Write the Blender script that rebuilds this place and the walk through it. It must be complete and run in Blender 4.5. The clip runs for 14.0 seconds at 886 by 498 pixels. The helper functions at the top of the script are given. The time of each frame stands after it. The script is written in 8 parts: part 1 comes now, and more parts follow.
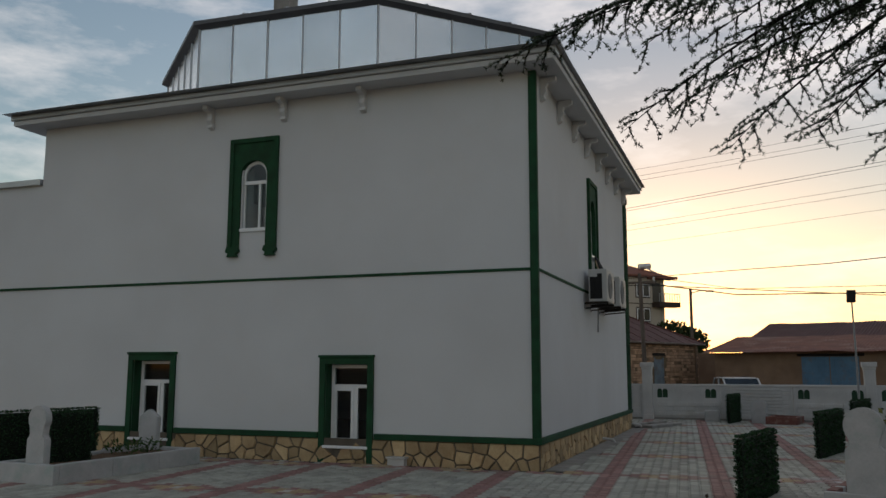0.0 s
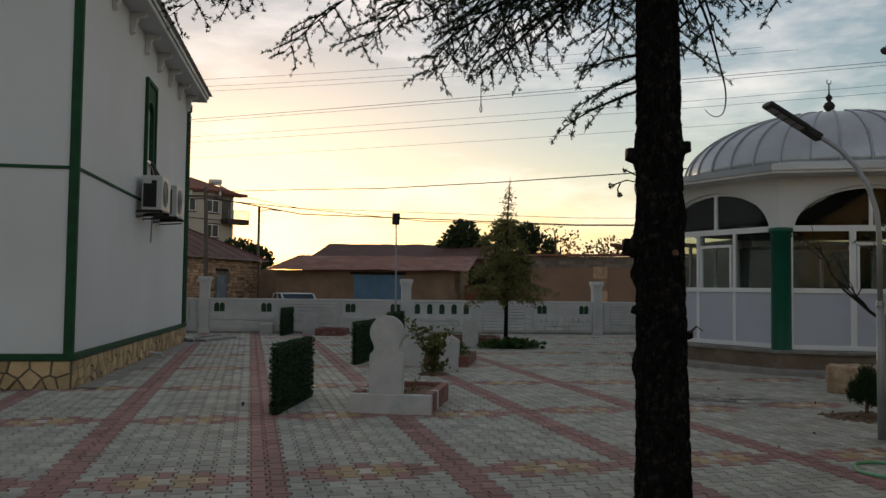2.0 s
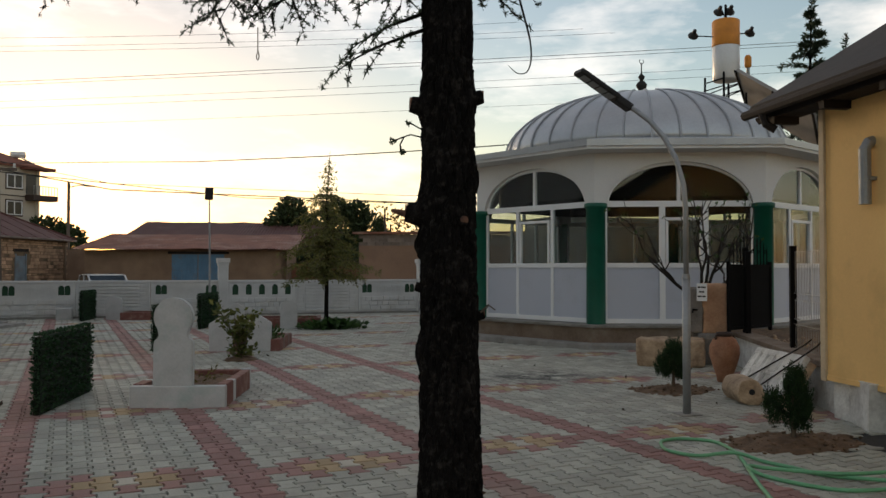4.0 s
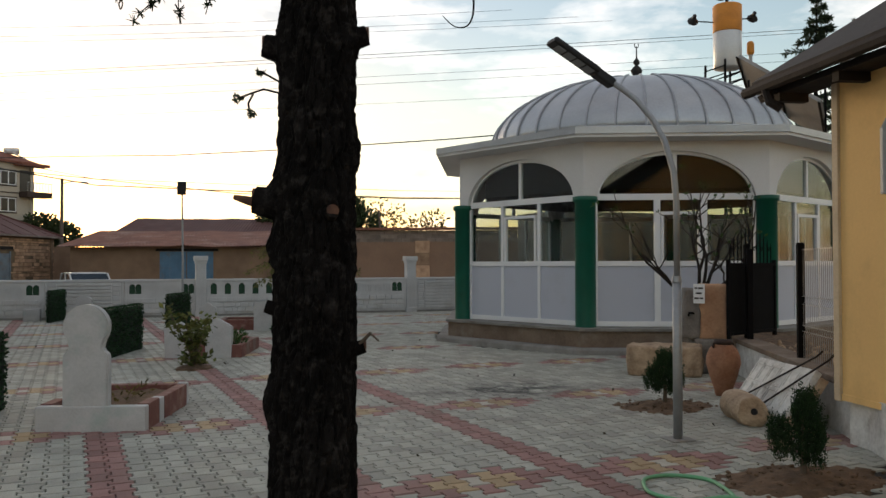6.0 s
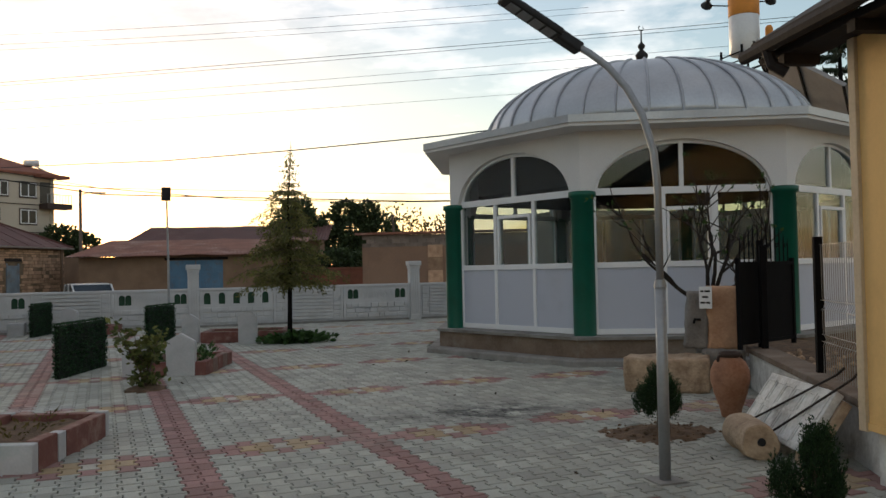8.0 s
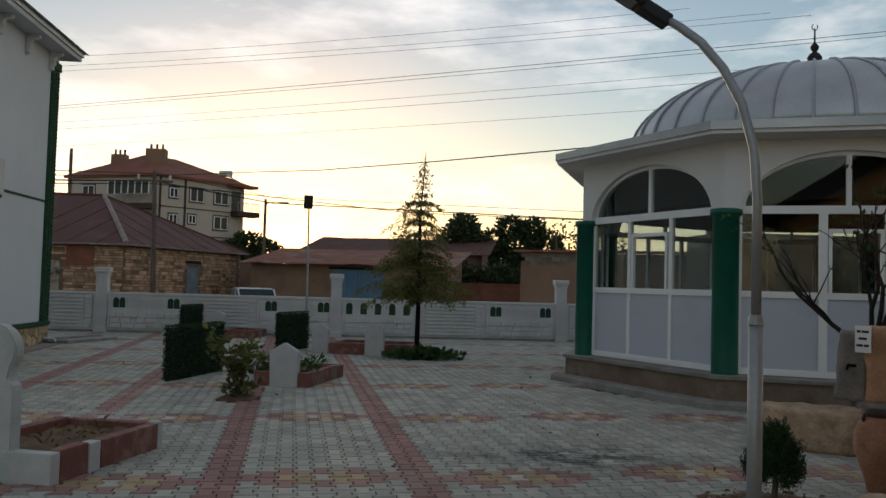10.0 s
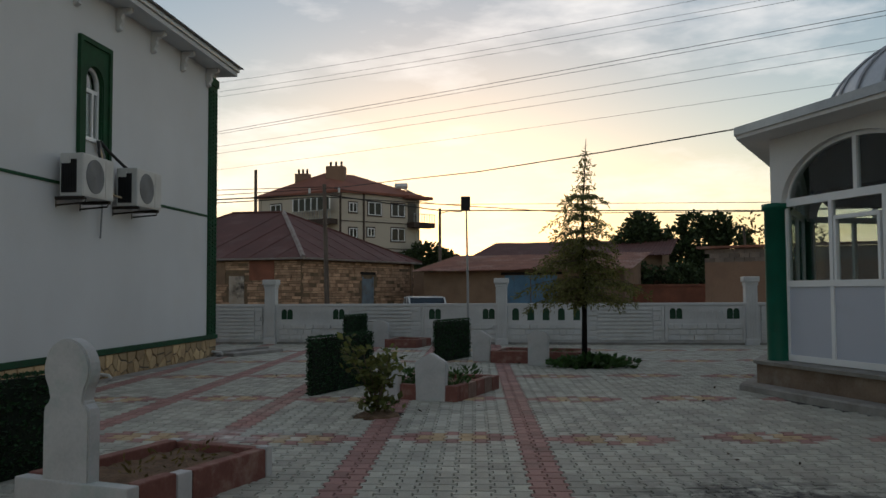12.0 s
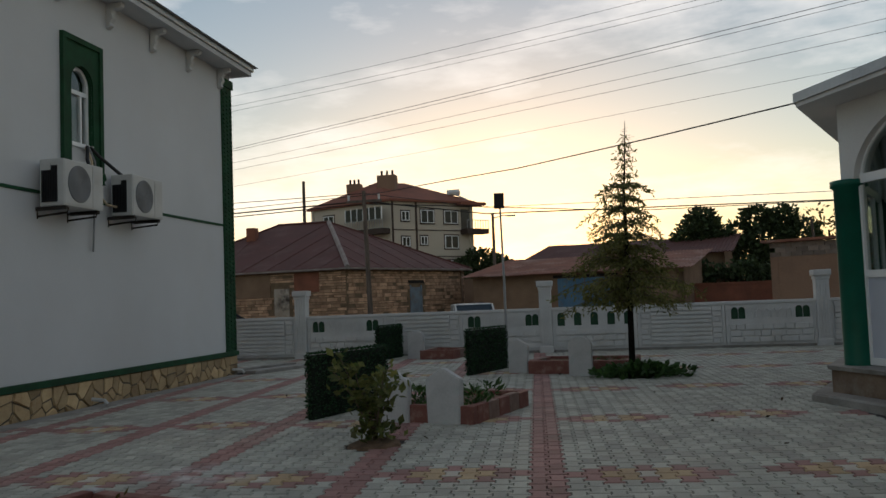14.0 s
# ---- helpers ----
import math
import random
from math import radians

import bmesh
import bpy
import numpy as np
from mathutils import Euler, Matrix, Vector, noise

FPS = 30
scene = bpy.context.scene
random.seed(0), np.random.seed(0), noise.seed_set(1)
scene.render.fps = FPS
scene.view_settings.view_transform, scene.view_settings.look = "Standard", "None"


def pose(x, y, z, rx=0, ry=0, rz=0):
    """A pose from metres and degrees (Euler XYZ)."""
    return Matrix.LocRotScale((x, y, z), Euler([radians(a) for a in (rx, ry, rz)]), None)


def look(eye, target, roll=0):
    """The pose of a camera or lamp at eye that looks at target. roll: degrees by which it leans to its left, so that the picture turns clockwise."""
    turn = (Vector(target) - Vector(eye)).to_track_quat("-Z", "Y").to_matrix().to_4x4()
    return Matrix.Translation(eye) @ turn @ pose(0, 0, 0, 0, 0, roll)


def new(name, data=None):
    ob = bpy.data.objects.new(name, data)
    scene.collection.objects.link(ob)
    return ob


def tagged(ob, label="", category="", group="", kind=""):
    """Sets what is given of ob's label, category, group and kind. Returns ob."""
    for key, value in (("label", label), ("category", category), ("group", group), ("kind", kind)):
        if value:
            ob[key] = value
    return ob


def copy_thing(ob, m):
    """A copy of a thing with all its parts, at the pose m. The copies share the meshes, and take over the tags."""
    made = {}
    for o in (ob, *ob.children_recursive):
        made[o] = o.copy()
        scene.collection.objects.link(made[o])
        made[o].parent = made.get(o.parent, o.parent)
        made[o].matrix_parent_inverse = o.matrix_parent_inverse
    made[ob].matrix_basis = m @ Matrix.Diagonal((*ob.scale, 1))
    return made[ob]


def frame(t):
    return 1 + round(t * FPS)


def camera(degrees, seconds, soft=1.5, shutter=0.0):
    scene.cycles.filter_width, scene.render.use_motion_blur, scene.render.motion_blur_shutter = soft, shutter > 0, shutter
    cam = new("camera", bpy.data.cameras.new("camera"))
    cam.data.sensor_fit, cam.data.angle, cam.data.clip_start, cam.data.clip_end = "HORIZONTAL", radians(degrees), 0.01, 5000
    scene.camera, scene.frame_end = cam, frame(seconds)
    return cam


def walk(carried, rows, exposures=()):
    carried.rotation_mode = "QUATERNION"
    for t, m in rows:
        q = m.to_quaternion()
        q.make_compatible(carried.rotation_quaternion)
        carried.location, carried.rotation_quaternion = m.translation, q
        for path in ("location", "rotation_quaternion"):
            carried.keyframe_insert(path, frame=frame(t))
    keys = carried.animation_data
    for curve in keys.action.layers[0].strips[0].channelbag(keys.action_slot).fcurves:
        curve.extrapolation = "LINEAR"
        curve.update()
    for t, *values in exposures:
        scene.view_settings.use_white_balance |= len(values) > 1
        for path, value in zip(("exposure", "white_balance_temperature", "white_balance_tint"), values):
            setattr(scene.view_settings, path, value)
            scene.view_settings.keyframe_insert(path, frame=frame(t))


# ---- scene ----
cam = camera(55.9, 14.0)
PATH = [
    (0, (0.085, 0.055, 1.447), (-0.597, 1.913, 1.732), 0.1),
    (0.5, (0.144, 0.114, 1.427), (-0.264, 2.058, 1.661), -0.0),
    (1, (0.21, 0.18, 1.404), (-0.062, 2.15, 1.617), 0.4),
    (1.5, (0.272, 0.272, 1.386), (0.286, 2.267, 1.528), 0.8),
    (2, (0.311, 0.399, 1.369), (0.614, 2.374, 1.465), 0.7),
    (2.5, (0.336, 0.571, 1.374), (0.875, 2.495, 1.472), 0.3),
    (3, (0.395, 0.708, 1.365), (0.997, 2.614, 1.424), 0.0),
    (3.2, (0.473, 0.753, 1.353), (1.155, 2.632, 1.416), 0.0),
    (5.5, (1.324, 1.701, 1.376), (2.011, 3.579, 1.408), 0.1),
    (6, (1.547, 1.908, 1.402), (2.227, 3.788, 1.44), -0.1),
    (6.5, (1.777, 2.125, 1.402), (2.433, 4.014, 1.443), -0.7),
    (7, (2.033, 2.369, 1.429), (2.664, 4.267, 1.468), -0.8),
    (7.2, (2.134, 2.468, 1.425), (2.749, 4.371, 1.465), -1.3),
    (9.5, (3.36, 3.363, 1.393), (3.983, 5.263, 1.458), -0.5),
    (9.8, (3.507, 3.476, 1.434), (3.864, 5.441, 1.543), 2.0),
    (10, (3.577, 3.544, 1.41), (3.784, 5.531, 1.499), 1.6),
    (10.5, (3.707, 3.75, 1.359), (3.719, 5.748, 1.454), 1.4),
    (11, (3.819, 4.026, 1.374), (3.7, 6.02, 1.465), -1.6),
    (11.5, (3.908, 4.372, 1.359), (3.701, 6.359, 1.454), -1.6),
    (12, (3.962, 4.759, 1.351), (3.742, 6.745, 1.451), -0.3),
    (12.5, (4.044, 5.098, 1.345), (3.814, 7.081, 1.463), -0.7),
    (13, (4.176, 5.477, 1.347), (3.93, 7.458, 1.471), 0.6),
    (13.5, (4.224, 5.881, 1.328), (3.961, 7.86, 1.446), -0.1),
    (14, (4.336, 6.223, 1.314), (3.975, 8.187, 1.435), -2.2),
]
walk(cam, [(t, look(e, g, r)) for t, e, g, r in PATH], [(0, 1.12, 6000, 9), (1.5, 1.2, 6150, 9), (2.5, 1.3, 6150, 9), (3, 1.42, 6250, 9), (5.5, 1.86, 6300, 10), (7, 1.97, 6250, 10), (9.5, 1.42, 5900, 7), (11, 1.22, 5850, 6), (14, 1.16, 5900, 6)])

# ---- light ----
SUN_AZ = 6.0     # degrees left of +y
SUN_EL = 1.5
world = bpy.data.worlds.new("dusk_sky")
scene.world = world
world.use_nodes = True
wn, wl = world.node_tree.nodes, world.node_tree.links
wn.clear()
w_out = wn.new("ShaderNodeOutputWorld")
w_bg = wn.new("ShaderNodeBackground")
w_bg.inputs["Strength"].default_value = 0.15
sky = wn.new("ShaderNodeTexSky")
sky.sky_type = "NISHITA"
sky.sun_disc = False
sky.sun_elevation = radians(SUN_EL)
sky.sun_rotation = radians(-SUN_AZ)
sky.air_density = 1.0
sky.dust_density = 0.5
sky.ozone_density = 1.5
pale = wn.new("ShaderNodeHueSaturation")
pale.inputs["Saturation"].default_value = 0.92
wl.new(sky.outputs[0], pale.inputs["Color"])
even = wn.new("ShaderNodeGamma")
even.inputs["Gamma"].default_value = 0.9
wl.new(pale.outputs[0], even.inputs["Color"])
# thin clouds lit from below
w_tc = wn.new("ShaderNodeTexCoord")
w_mp = wn.new("ShaderNodeMapping")
w_mp.inputs["Scale"].default_value = (2.2, 2.2, 7.0)
w_mp.inputs["Location"].default_value = (0.35, 0.1, 0.55)
wl.new(w_tc.outputs["Generated"], w_mp.inputs["Vector"])
w_no = wn.new("ShaderNodeTexNoise")
w_no.inputs["Scale"].default_value = 1.6
w_no.inputs["Detail"].default_value = 7
w_no.inputs["Roughness"].default_value = 0.58
wl.new(w_mp.outputs[0], w_no.inputs["Vector"])
w_ra = wn.new("ShaderNodeValToRGB")
w_ra.color_ramp.elements[0].position = 0.46
w_ra.color_ramp.elements[1].position = 0.82
w_ra.color_ramp.elements[1].color = (0.75, 0.75, 0.75, 1)
wl.new(w_no.outputs[0], w_ra.inputs[0])
w_mix = wn.new("ShaderNodeMix")
w_mix.data_type = "RGBA"
wl.new(w_ra.outputs[0], w_mix.inputs["Factor"])
wl.new(even.outputs[0], w_mix.inputs["A"])
w_mix.inputs["B"].default_value = (5.0, 4.2, 3.6, 1)
wl.new(w_mix.outputs["Result"], w_bg.inputs["Color"])
wl.new(w_bg.outputs[0], w_out.inputs[0])

sun_data = bpy.data.lights.new("sun", "SUN")
sun_data.energy = 0.5
sun_data.angle = radians(10)
sun_data.color = (1.0, 0.72, 0.45)
sun = new("sun", sun_data)
sun.matrix_world = look((0, 0, 0), (math.sin(radians(SUN_AZ)), -math.cos(radians(SUN_AZ)), -math.tan(radians(2.5))))

# ---- materials ----
def material(name, color, rough=0.8, metal=0.0, color2=None, scale=3.0, fine=40.0, bump=0.15, per=0.0, stain=None, stain_scale=1.2, stain_amount=0.5, stretch=(1, 1, 1), spec=0.4, through_light=0.0):
    """A surface with broad and fine variation, stains of their own and fine relief. per: how much each piece differs."""
    m = bpy.data.materials.new(name)
    m.use_nodes = True
    n, l = m.node_tree.nodes, m.node_tree.links
    p = n["Principled BSDF"]
    p.inputs["Roughness"].default_value = rough
    p.inputs["Metallic"].default_value = metal
    p.inputs["Specular IOR Level"].default_value = spec
    tc = n.new("ShaderNodeTexCoord")
    mp = n.new("ShaderNodeMapping")
    mp.inputs["Scale"].default_value = stretch
    l.new(tc.outputs["Object"], mp.inputs["Vector"])
    a = n.new("ShaderNodeTexNoise")
    a.inputs["Scale"].default_value = scale
    a.inputs["Detail"].default_value = 4
    l.new(mp.outputs[0], a.inputs["Vector"])
    f = n.new("ShaderNodeTexNoise")
    f.inputs["Scale"].default_value = fine
    f.inputs["Detail"].default_value = 3
    l.new(mp.outputs[0], f.inputs["Vector"])
    c2 = color2 or tuple(c * 0.72 for c in color)
    add = n.new("ShaderNodeMath")
    add.operation = "MULTIPLY_ADD"
    l.new(f.outputs[0], add.inputs[0])
    add.inputs[1].default_value = 0.45
    l.new(a.outputs[0], add.inputs[2])
    ramp = n.new("ShaderNodeValToRGB")
    ramp.color_ramp.elements[0].position, ramp.color_ramp.elements[0].color = 0.5, (*c2, 1)
    ramp.color_ramp.elements[1].position, ramp.color_ramp.elements[1].color = 0.95, (*color, 1)
    l.new(add.outputs[0], ramp.inputs[0])
    last = ramp.outputs[0]
    if stain:
        s = n.new("ShaderNodeTexNoise")
        s.inputs["Scale"].default_value = stain_scale
        s.inputs["Detail"].default_value = 6
        s.inputs["Roughness"].default_value = 0.65
        l.new(tc.outputs["Object"], s.inputs["Vector"])
        sr = n.new("ShaderNodeValToRGB")
        sr.color_ramp.elements[0].position, sr.color_ramp.elements[1].position = 0.52, 0.68
        sr.color_ramp.elements[1].color = (stain_amount,) * 3 + (1,)
        l.new(s.outputs[0], sr.inputs[0])
        mx = n.new("ShaderNodeMix")
        mx.data_type = "RGBA"
        l.new(sr.outputs[0], mx.inputs["Factor"])
        l.new(last, mx.inputs["A"])
        mx.inputs["B"].default_value = (*stain, 1)
        last = mx.outputs["Result"]
    if per:
        oi = n.new("ShaderNodeObjectInfo")
        ge = n.new("ShaderNodeNewGeometry")
        ad = n.new("ShaderNodeMath")
        l.new(oi.outputs["Random"], ad.inputs[0])
        l.new(ge.outputs["Random Per Island"], ad.inputs[1])
        fr = n.new("ShaderNodeMath")
        fr.operation = "FRACT"
        l.new(ad.outputs[0], fr.inputs[0])
        mr = n.new("ShaderNodeMapRange")
        mr.inputs["To Min"].default_value, mr.inputs["To Max"].default_value = 1 - per, 1 + per
        l.new(fr.outputs[0], mr.inputs["Value"])
        hs = n.new("ShaderNodeHueSaturation")
        l.new(mr.outputs[0], hs.inputs["Value"])
        l.new(last, hs.inputs["Color"])
        last = hs.outputs[0]
    l.new(last, p.inputs["Base Color"])
    if bump:
        b = n.new("ShaderNodeBump")
        b.inputs["Strength"].default_value = bump
        b.inputs["Distance"].default_value = 0.02
        l.new(add.outputs[0], b.inputs["Height"])
        l.new(b.outputs[0], p.inputs["Normal"])
    if through_light:
        tr = n.new("ShaderNodeBsdfTranslucent")
        l.new(last, tr.inputs["Color"])
        ms = n.new("ShaderNodeMixShader")
        ms.inputs[0].default_value = through_light
        l.new(p.outputs[0], ms.inputs[1])
        l.new(tr.outputs[0], ms.inputs[2])
        l.new(ms.outputs[0], n["Material Output"].inputs["Surface"])
    return m


def glass_material(name, tint=(0.9, 0.95, 0.95), rough=0.02):
    m = bpy.data.materials.new(name)
    m.use_nodes = True
    n, l = m.node_tree.nodes, m.node_tree.links
    n.clear()
    o = n.new("ShaderNodeOutputMaterial")
    t = n.new("ShaderNodeBsdfTransparent")
    t.inputs[0].default_value = (*tint, 1)
    g = n.new("ShaderNodeBsdfGlossy")
    g.inputs["Roughness"].default_value = rough
    fr = n.new("ShaderNodeLayerWeight")
    pw = n.new("ShaderNodeMath")
    pw.operation = "POWER"
    pw.inputs[1].default_value = 3.0
    l.new(fr.outputs["Facing"], pw.inputs[0])
    ma = n.new("ShaderNodeMath")
    ma.operation = "MULTIPLY_ADD"
    ma.inputs[1].default_value, ma.inputs[2].default_value = 0.6, 0.035
    l.new(pw.outputs[0], ma.inputs[0])
    mx = n.new("ShaderNodeMixShader")
    l.new(ma.outputs[0], mx.inputs[0])
    l.new(t.outputs[0], mx.inputs[1])
    l.new(g.outputs[0], mx.inputs[2])
    l.new(mx.outputs[0], o.inputs[0])
    return m


M = {}
M["plaster"] = material("white_plaster", (0.6, 0.61, 0.625), 0.9, scale=0.6, fine=60, color2=(0.545, 0.55, 0.56), bump=0.12, stain=(0.55, 0.54, 0.52), stain_scale=0.7, stain_amount=0.25)
M["pav_white"] = material("pavilion_white_paint", (0.7, 0.69, 0.68), 0.75, scale=1.0, fine=50, color2=(0.61, 0.6, 0.59), bump=0.1, stain=(0.5, 0.48, 0.45), stain_scale=2, stain_amount=0.2)
M["green"] = material("green_paint", (0.011, 0.068, 0.026), 0.85, scale=4, fine=60, color2=(0.009, 0.038, 0.015), bump=0.1)
M["col_green"] = material("column_green_paint", (0.0, 0.095, 0.058), 0.45, scale=3, fine=50, color2=(0.0, 0.07, 0.042), bump=0.08)
M["plinth_stone"] = material("cream_crazy_stone", (0.48, 0.36, 0.20), 0.85, scale=4, fine=30, color2=(0.34, 0.235, 0.125), bump=0.5, per=0.35)
M["mortar"] = material("dark_mortar", (0.13, 0.11, 0.085), 0.95, scale=8, bump=0.4)
M["zinc"] = material("zinc_sheet", (0.46, 0.48, 0.50), 0.42, 0.75, scale=1.5, fine=25, color2=(0.36, 0.37, 0.39), bump=0.08, per=0.1)
M["bright_zinc"] = material("bright_zinc_sheet", (0.78, 0.8, 0.82), 0.24, 0.9, scale=1.2, fine=9, color2=(0.66, 0.68, 0.7), bump=0.12, per=0.12)
M["zinc_rib"] = material("grey_zinc_rib", (0.4, 0.41, 0.43), 0.45, 0.7, scale=2, fine=20, color2=(0.3, 0.31, 0.33), bump=0.08)
M["masonry"] = material("grey_tan_masonry", (0.33, 0.29, 0.235), 0.92, scale=4, fine=30, color2=(0.2, 0.17, 0.135), bump=0.6, stain=(0.14, 0.12, 0.1), stain_scale=2.5, stain_amount=0.5)
M["dark_zinc"] = material("dark_zinc_edge", (0.12, 0.12, 0.125), 0.5, 0.5, scale=2)
# Near black: the pavilion's indoor shade as colour; also the dark bronze finial.
M["near_black"] = material("near_black_surface", (0.02, 0.019, 0.018), 0.8, scale=2, fine=30, stretch=(1, 6, 1))
M["oldconcrete"] = material("brown_stained_concrete", (0.2, 0.15, 0.11), 0.95, scale=2.5, fine=30, color2=(0.12, 0.085, 0.06), bump=0.5, stain=(0.28, 0.25, 0.21), stain_scale=2, stain_amount=0.5)
M["upvc"] = material("white_upvc", (0.78, 0.79, 0.80), 0.35, scale=2, color2=(0.72, 0.73, 0.74), bump=0.02)
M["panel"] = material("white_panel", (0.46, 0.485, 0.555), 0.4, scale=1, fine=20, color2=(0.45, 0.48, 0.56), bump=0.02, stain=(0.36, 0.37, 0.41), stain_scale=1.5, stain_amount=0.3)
M["glass"] = glass_material("clear_glass", (0.78, 0.82, 0.82))
# Near-black colour in place of shade: mosque inside, drain bottom, socket hole.
M["dark"] = material("dark_recess_shade", (0.02, 0.02, 0.022), 0.9)
M["concrete"] = material("grey_concrete", (0.30, 0.29, 0.27), 0.92, scale=3, fine=40, color2=(0.2, 0.19, 0.175), bump=0.4, stain=(0.13, 0.11, 0.09), stain_scale=2.5, stain_amount=0.6)
M["precast"] = material("white_precast", (0.57, 0.575, 0.57), 0.85, scale=2.0, fine=40, color2=(0.46, 0.465, 0.46), bump=0.25, stain=(0.38, 0.37, 0.34), stain_scale=1.5, stain_amount=0.4)
M["marble"] = material("white_gravestone", (0.48, 0.48, 0.48), 0.7, scale=4, fine=50, color2=(0.38, 0.38, 0.38), bump=0.15, stain=(0.22, 0.34, 0.31), stain_scale=3, stain_amount=0.4)
M["redbrown"] = material("red_brown_paint", (0.2, 0.085, 0.066), 0.8, scale=6, color2=(0.14, 0.055, 0.045), bump=0.25, stain=(0.3, 0.22, 0.18), stain_scale=6, stain_amount=0.5)
M["soil"] = material("brown_soil", (0.18, 0.115, 0.07), 1.0, scale=8, fine=60, color2=(0.08, 0.053, 0.033), bump=1.0)
M["ground"] = material("dry_ground", (0.22, 0.18, 0.13), 1.0, scale=0.3, fine=8, color2=(0.15, 0.12, 0.085), bump=0.6)
M["joint"] = material("sandy_joint", (0.045, 0.042, 0.038), 1.0, scale=6, fine=80, bump=0.4)


def paver_material(name, color, color2, per):
    """Concrete pavers, varied by world place, with grime, one soot patch and one pale spill."""
    m = bpy.data.materials.new(name)
    m.use_nodes = True
    n, l = m.node_tree.nodes, m.node_tree.links
    p = n["Principled BSDF"]
    p.inputs["Roughness"].default_value = 0.8
    p.inputs["Specular IOR Level"].default_value = 0.35
    g = n.new("ShaderNodeNewGeometry")
    pos = g.outputs["Position"]

    def tex(scale, detail=4, rough=0.55):
        t = n.new("ShaderNodeTexNoise")
        t.inputs["Scale"].default_value, t.inputs["Detail"].default_value, t.inputs["Roughness"].default_value = scale, detail, rough
        l.new(pos, t.inputs["Vector"])
        return t.outputs[0]

    def ramp(src, a, b, lo=0.0, hi=1.0):
        r = n.new("ShaderNodeMapRange")
        r.inputs["From Min"].default_value, r.inputs["From Max"].default_value = a, b
        r.inputs["To Min"].default_value, r.inputs["To Max"].default_value = lo, hi
        l.new(src, r.inputs["Value"])
        return r.outputs[0]

    def mixc(fac, a, b):
        x = n.new("ShaderNodeMix")
        x.data_type = "RGBA"
        l.new(fac, x.inputs["Factor"])
        if isinstance(a, tuple):
            x.inputs["A"].default_value = (*a, 1)
        else:
            l.new(a, x.inputs["A"])
        x.inputs["B"].default_value = (*b, 1)
        return x.outputs["Result"]

    def times(a, b):
        x = n.new("ShaderNodeMath")
        x.operation = "MULTIPLY"
        l.new(a, x.inputs[0])
        l.new(b, x.inputs[1])
        return x.outputs[0]

    fine = tex(90, 3)
    col = mixc(ramp(tex(2.2, 5), 0.35, 0.65), color, color2)
    col = mixc(ramp(fine, 0.4, 0.75, 0, 0.35), col, tuple(c * 0.5 for c in color2))
    col = mixc(ramp(tex(0.55, 6, 0.65), 0.52, 0.7, 0, 0.45), col, (0.33, 0.30, 0.25))
    col = mixc(ramp(tex(1.3, 6, 0.7), 0.56, 0.74, 0, 0.5), col, (0.13, 0.12, 0.105))

    def spot(cx, cy, sx, sy):
        v = n.new("ShaderNodeMapping")
        v.vector_type = "TEXTURE"
        v.inputs["Location"].default_value = (cx, cy, 0)
        v.inputs["Scale"].default_value = (sx, sy, 1)
        l.new(pos, v.inputs["Vector"])
        ln = n.new("ShaderNodeVectorMath")
        ln.operation = "LENGTH"
        l.new(v.outputs[0], ln.inputs[0])
        return ramp(ln.outputs["Value"], 0.2, 1.0, 1, 0)
    soot = times(spot(5.45, 10.5, 1.25, 0.75), ramp(tex(5, 6, 0.7), 0.4, 0.58))
    col = mixc(soot, col, (0.04, 0.04, 0.042))
    spill = times(spot(1.15, 12.5, 0.7, 0.5), ramp(tex(3, 5), 0.4, 0.6, 0, 0.9))
    col = mixc(spill, col, (0.55, 0.55, 0.53))
    oi = n.new("ShaderNodeObjectInfo")
    ad = n.new("ShaderNodeMath")
    l.new(oi.outputs["Random"], ad.inputs[0])
    l.new(g.outputs["Random Per Island"], ad.inputs[1])
    fr = n.new("ShaderNodeMath")
    fr.operation = "FRACT"
    l.new(ad.outputs[0], fr.inputs[0])
    hs = n.new("ShaderNodeHueSaturation")
    l.new(ramp(fr.outputs[0], 0, 1, 1 - per, 1 + per), hs.inputs["Value"])
    l.new(col, hs.inputs["Color"])
    l.new(hs.outputs[0], p.inputs["Base Color"])
    b = n.new("ShaderNodeBump")
    b.inputs["Strength"].default_value, b.inputs["Distance"].default_value = 0.3, 0.01
    l.new(fine, b.inputs["Height"])
    l.new(b.outputs[0], p.inputs["Normal"])
    return m


M["paver_grey"] = paver_material("grey_paver", (0.4, 0.402, 0.35), (0.315, 0.317, 0.275), 0.18)
M["paver_red"] = paver_material("red_paver", (0.31, 0.178, 0.16), (0.245, 0.138, 0.124), 0.18)
M["paver_yellow"] = paver_material("yellow_paver", (0.43, 0.325, 0.19), (0.35, 0.255, 0.145), 0.15)
M["paver_white"] = paver_material("white_paver", (0.5, 0.47, 0.40), (0.42, 0.39, 0.33), 0.1)
M["hedge"] = material("artificial_hedge_green", (0.022, 0.07, 0.022), 0.7, scale=20, fine=90, color2=(0.008, 0.026, 0.009), bump=0.3, per=0.4)
M["niche_green"] = material("niche_green_paint", (0.015, 0.055, 0.026), 0.7, scale=4)
M["hedge_core"] = material("hedge_backing", (0.006, 0.014, 0.006), 0.9)
M["dry_leaf"] = material("dry_weed", (0.16, 0.12, 0.04), 0.8, scale=10, color2=(0.1, 0.09, 0.03), bump=0, per=0.3, through_light=0.3)
M["rose_leaf"] = material("rose_leaf", (0.15, 0.15, 0.045), 0.6, scale=10, color2=(0.05, 0.08, 0.02), bump=0, per=0.45, through_light=0.45)
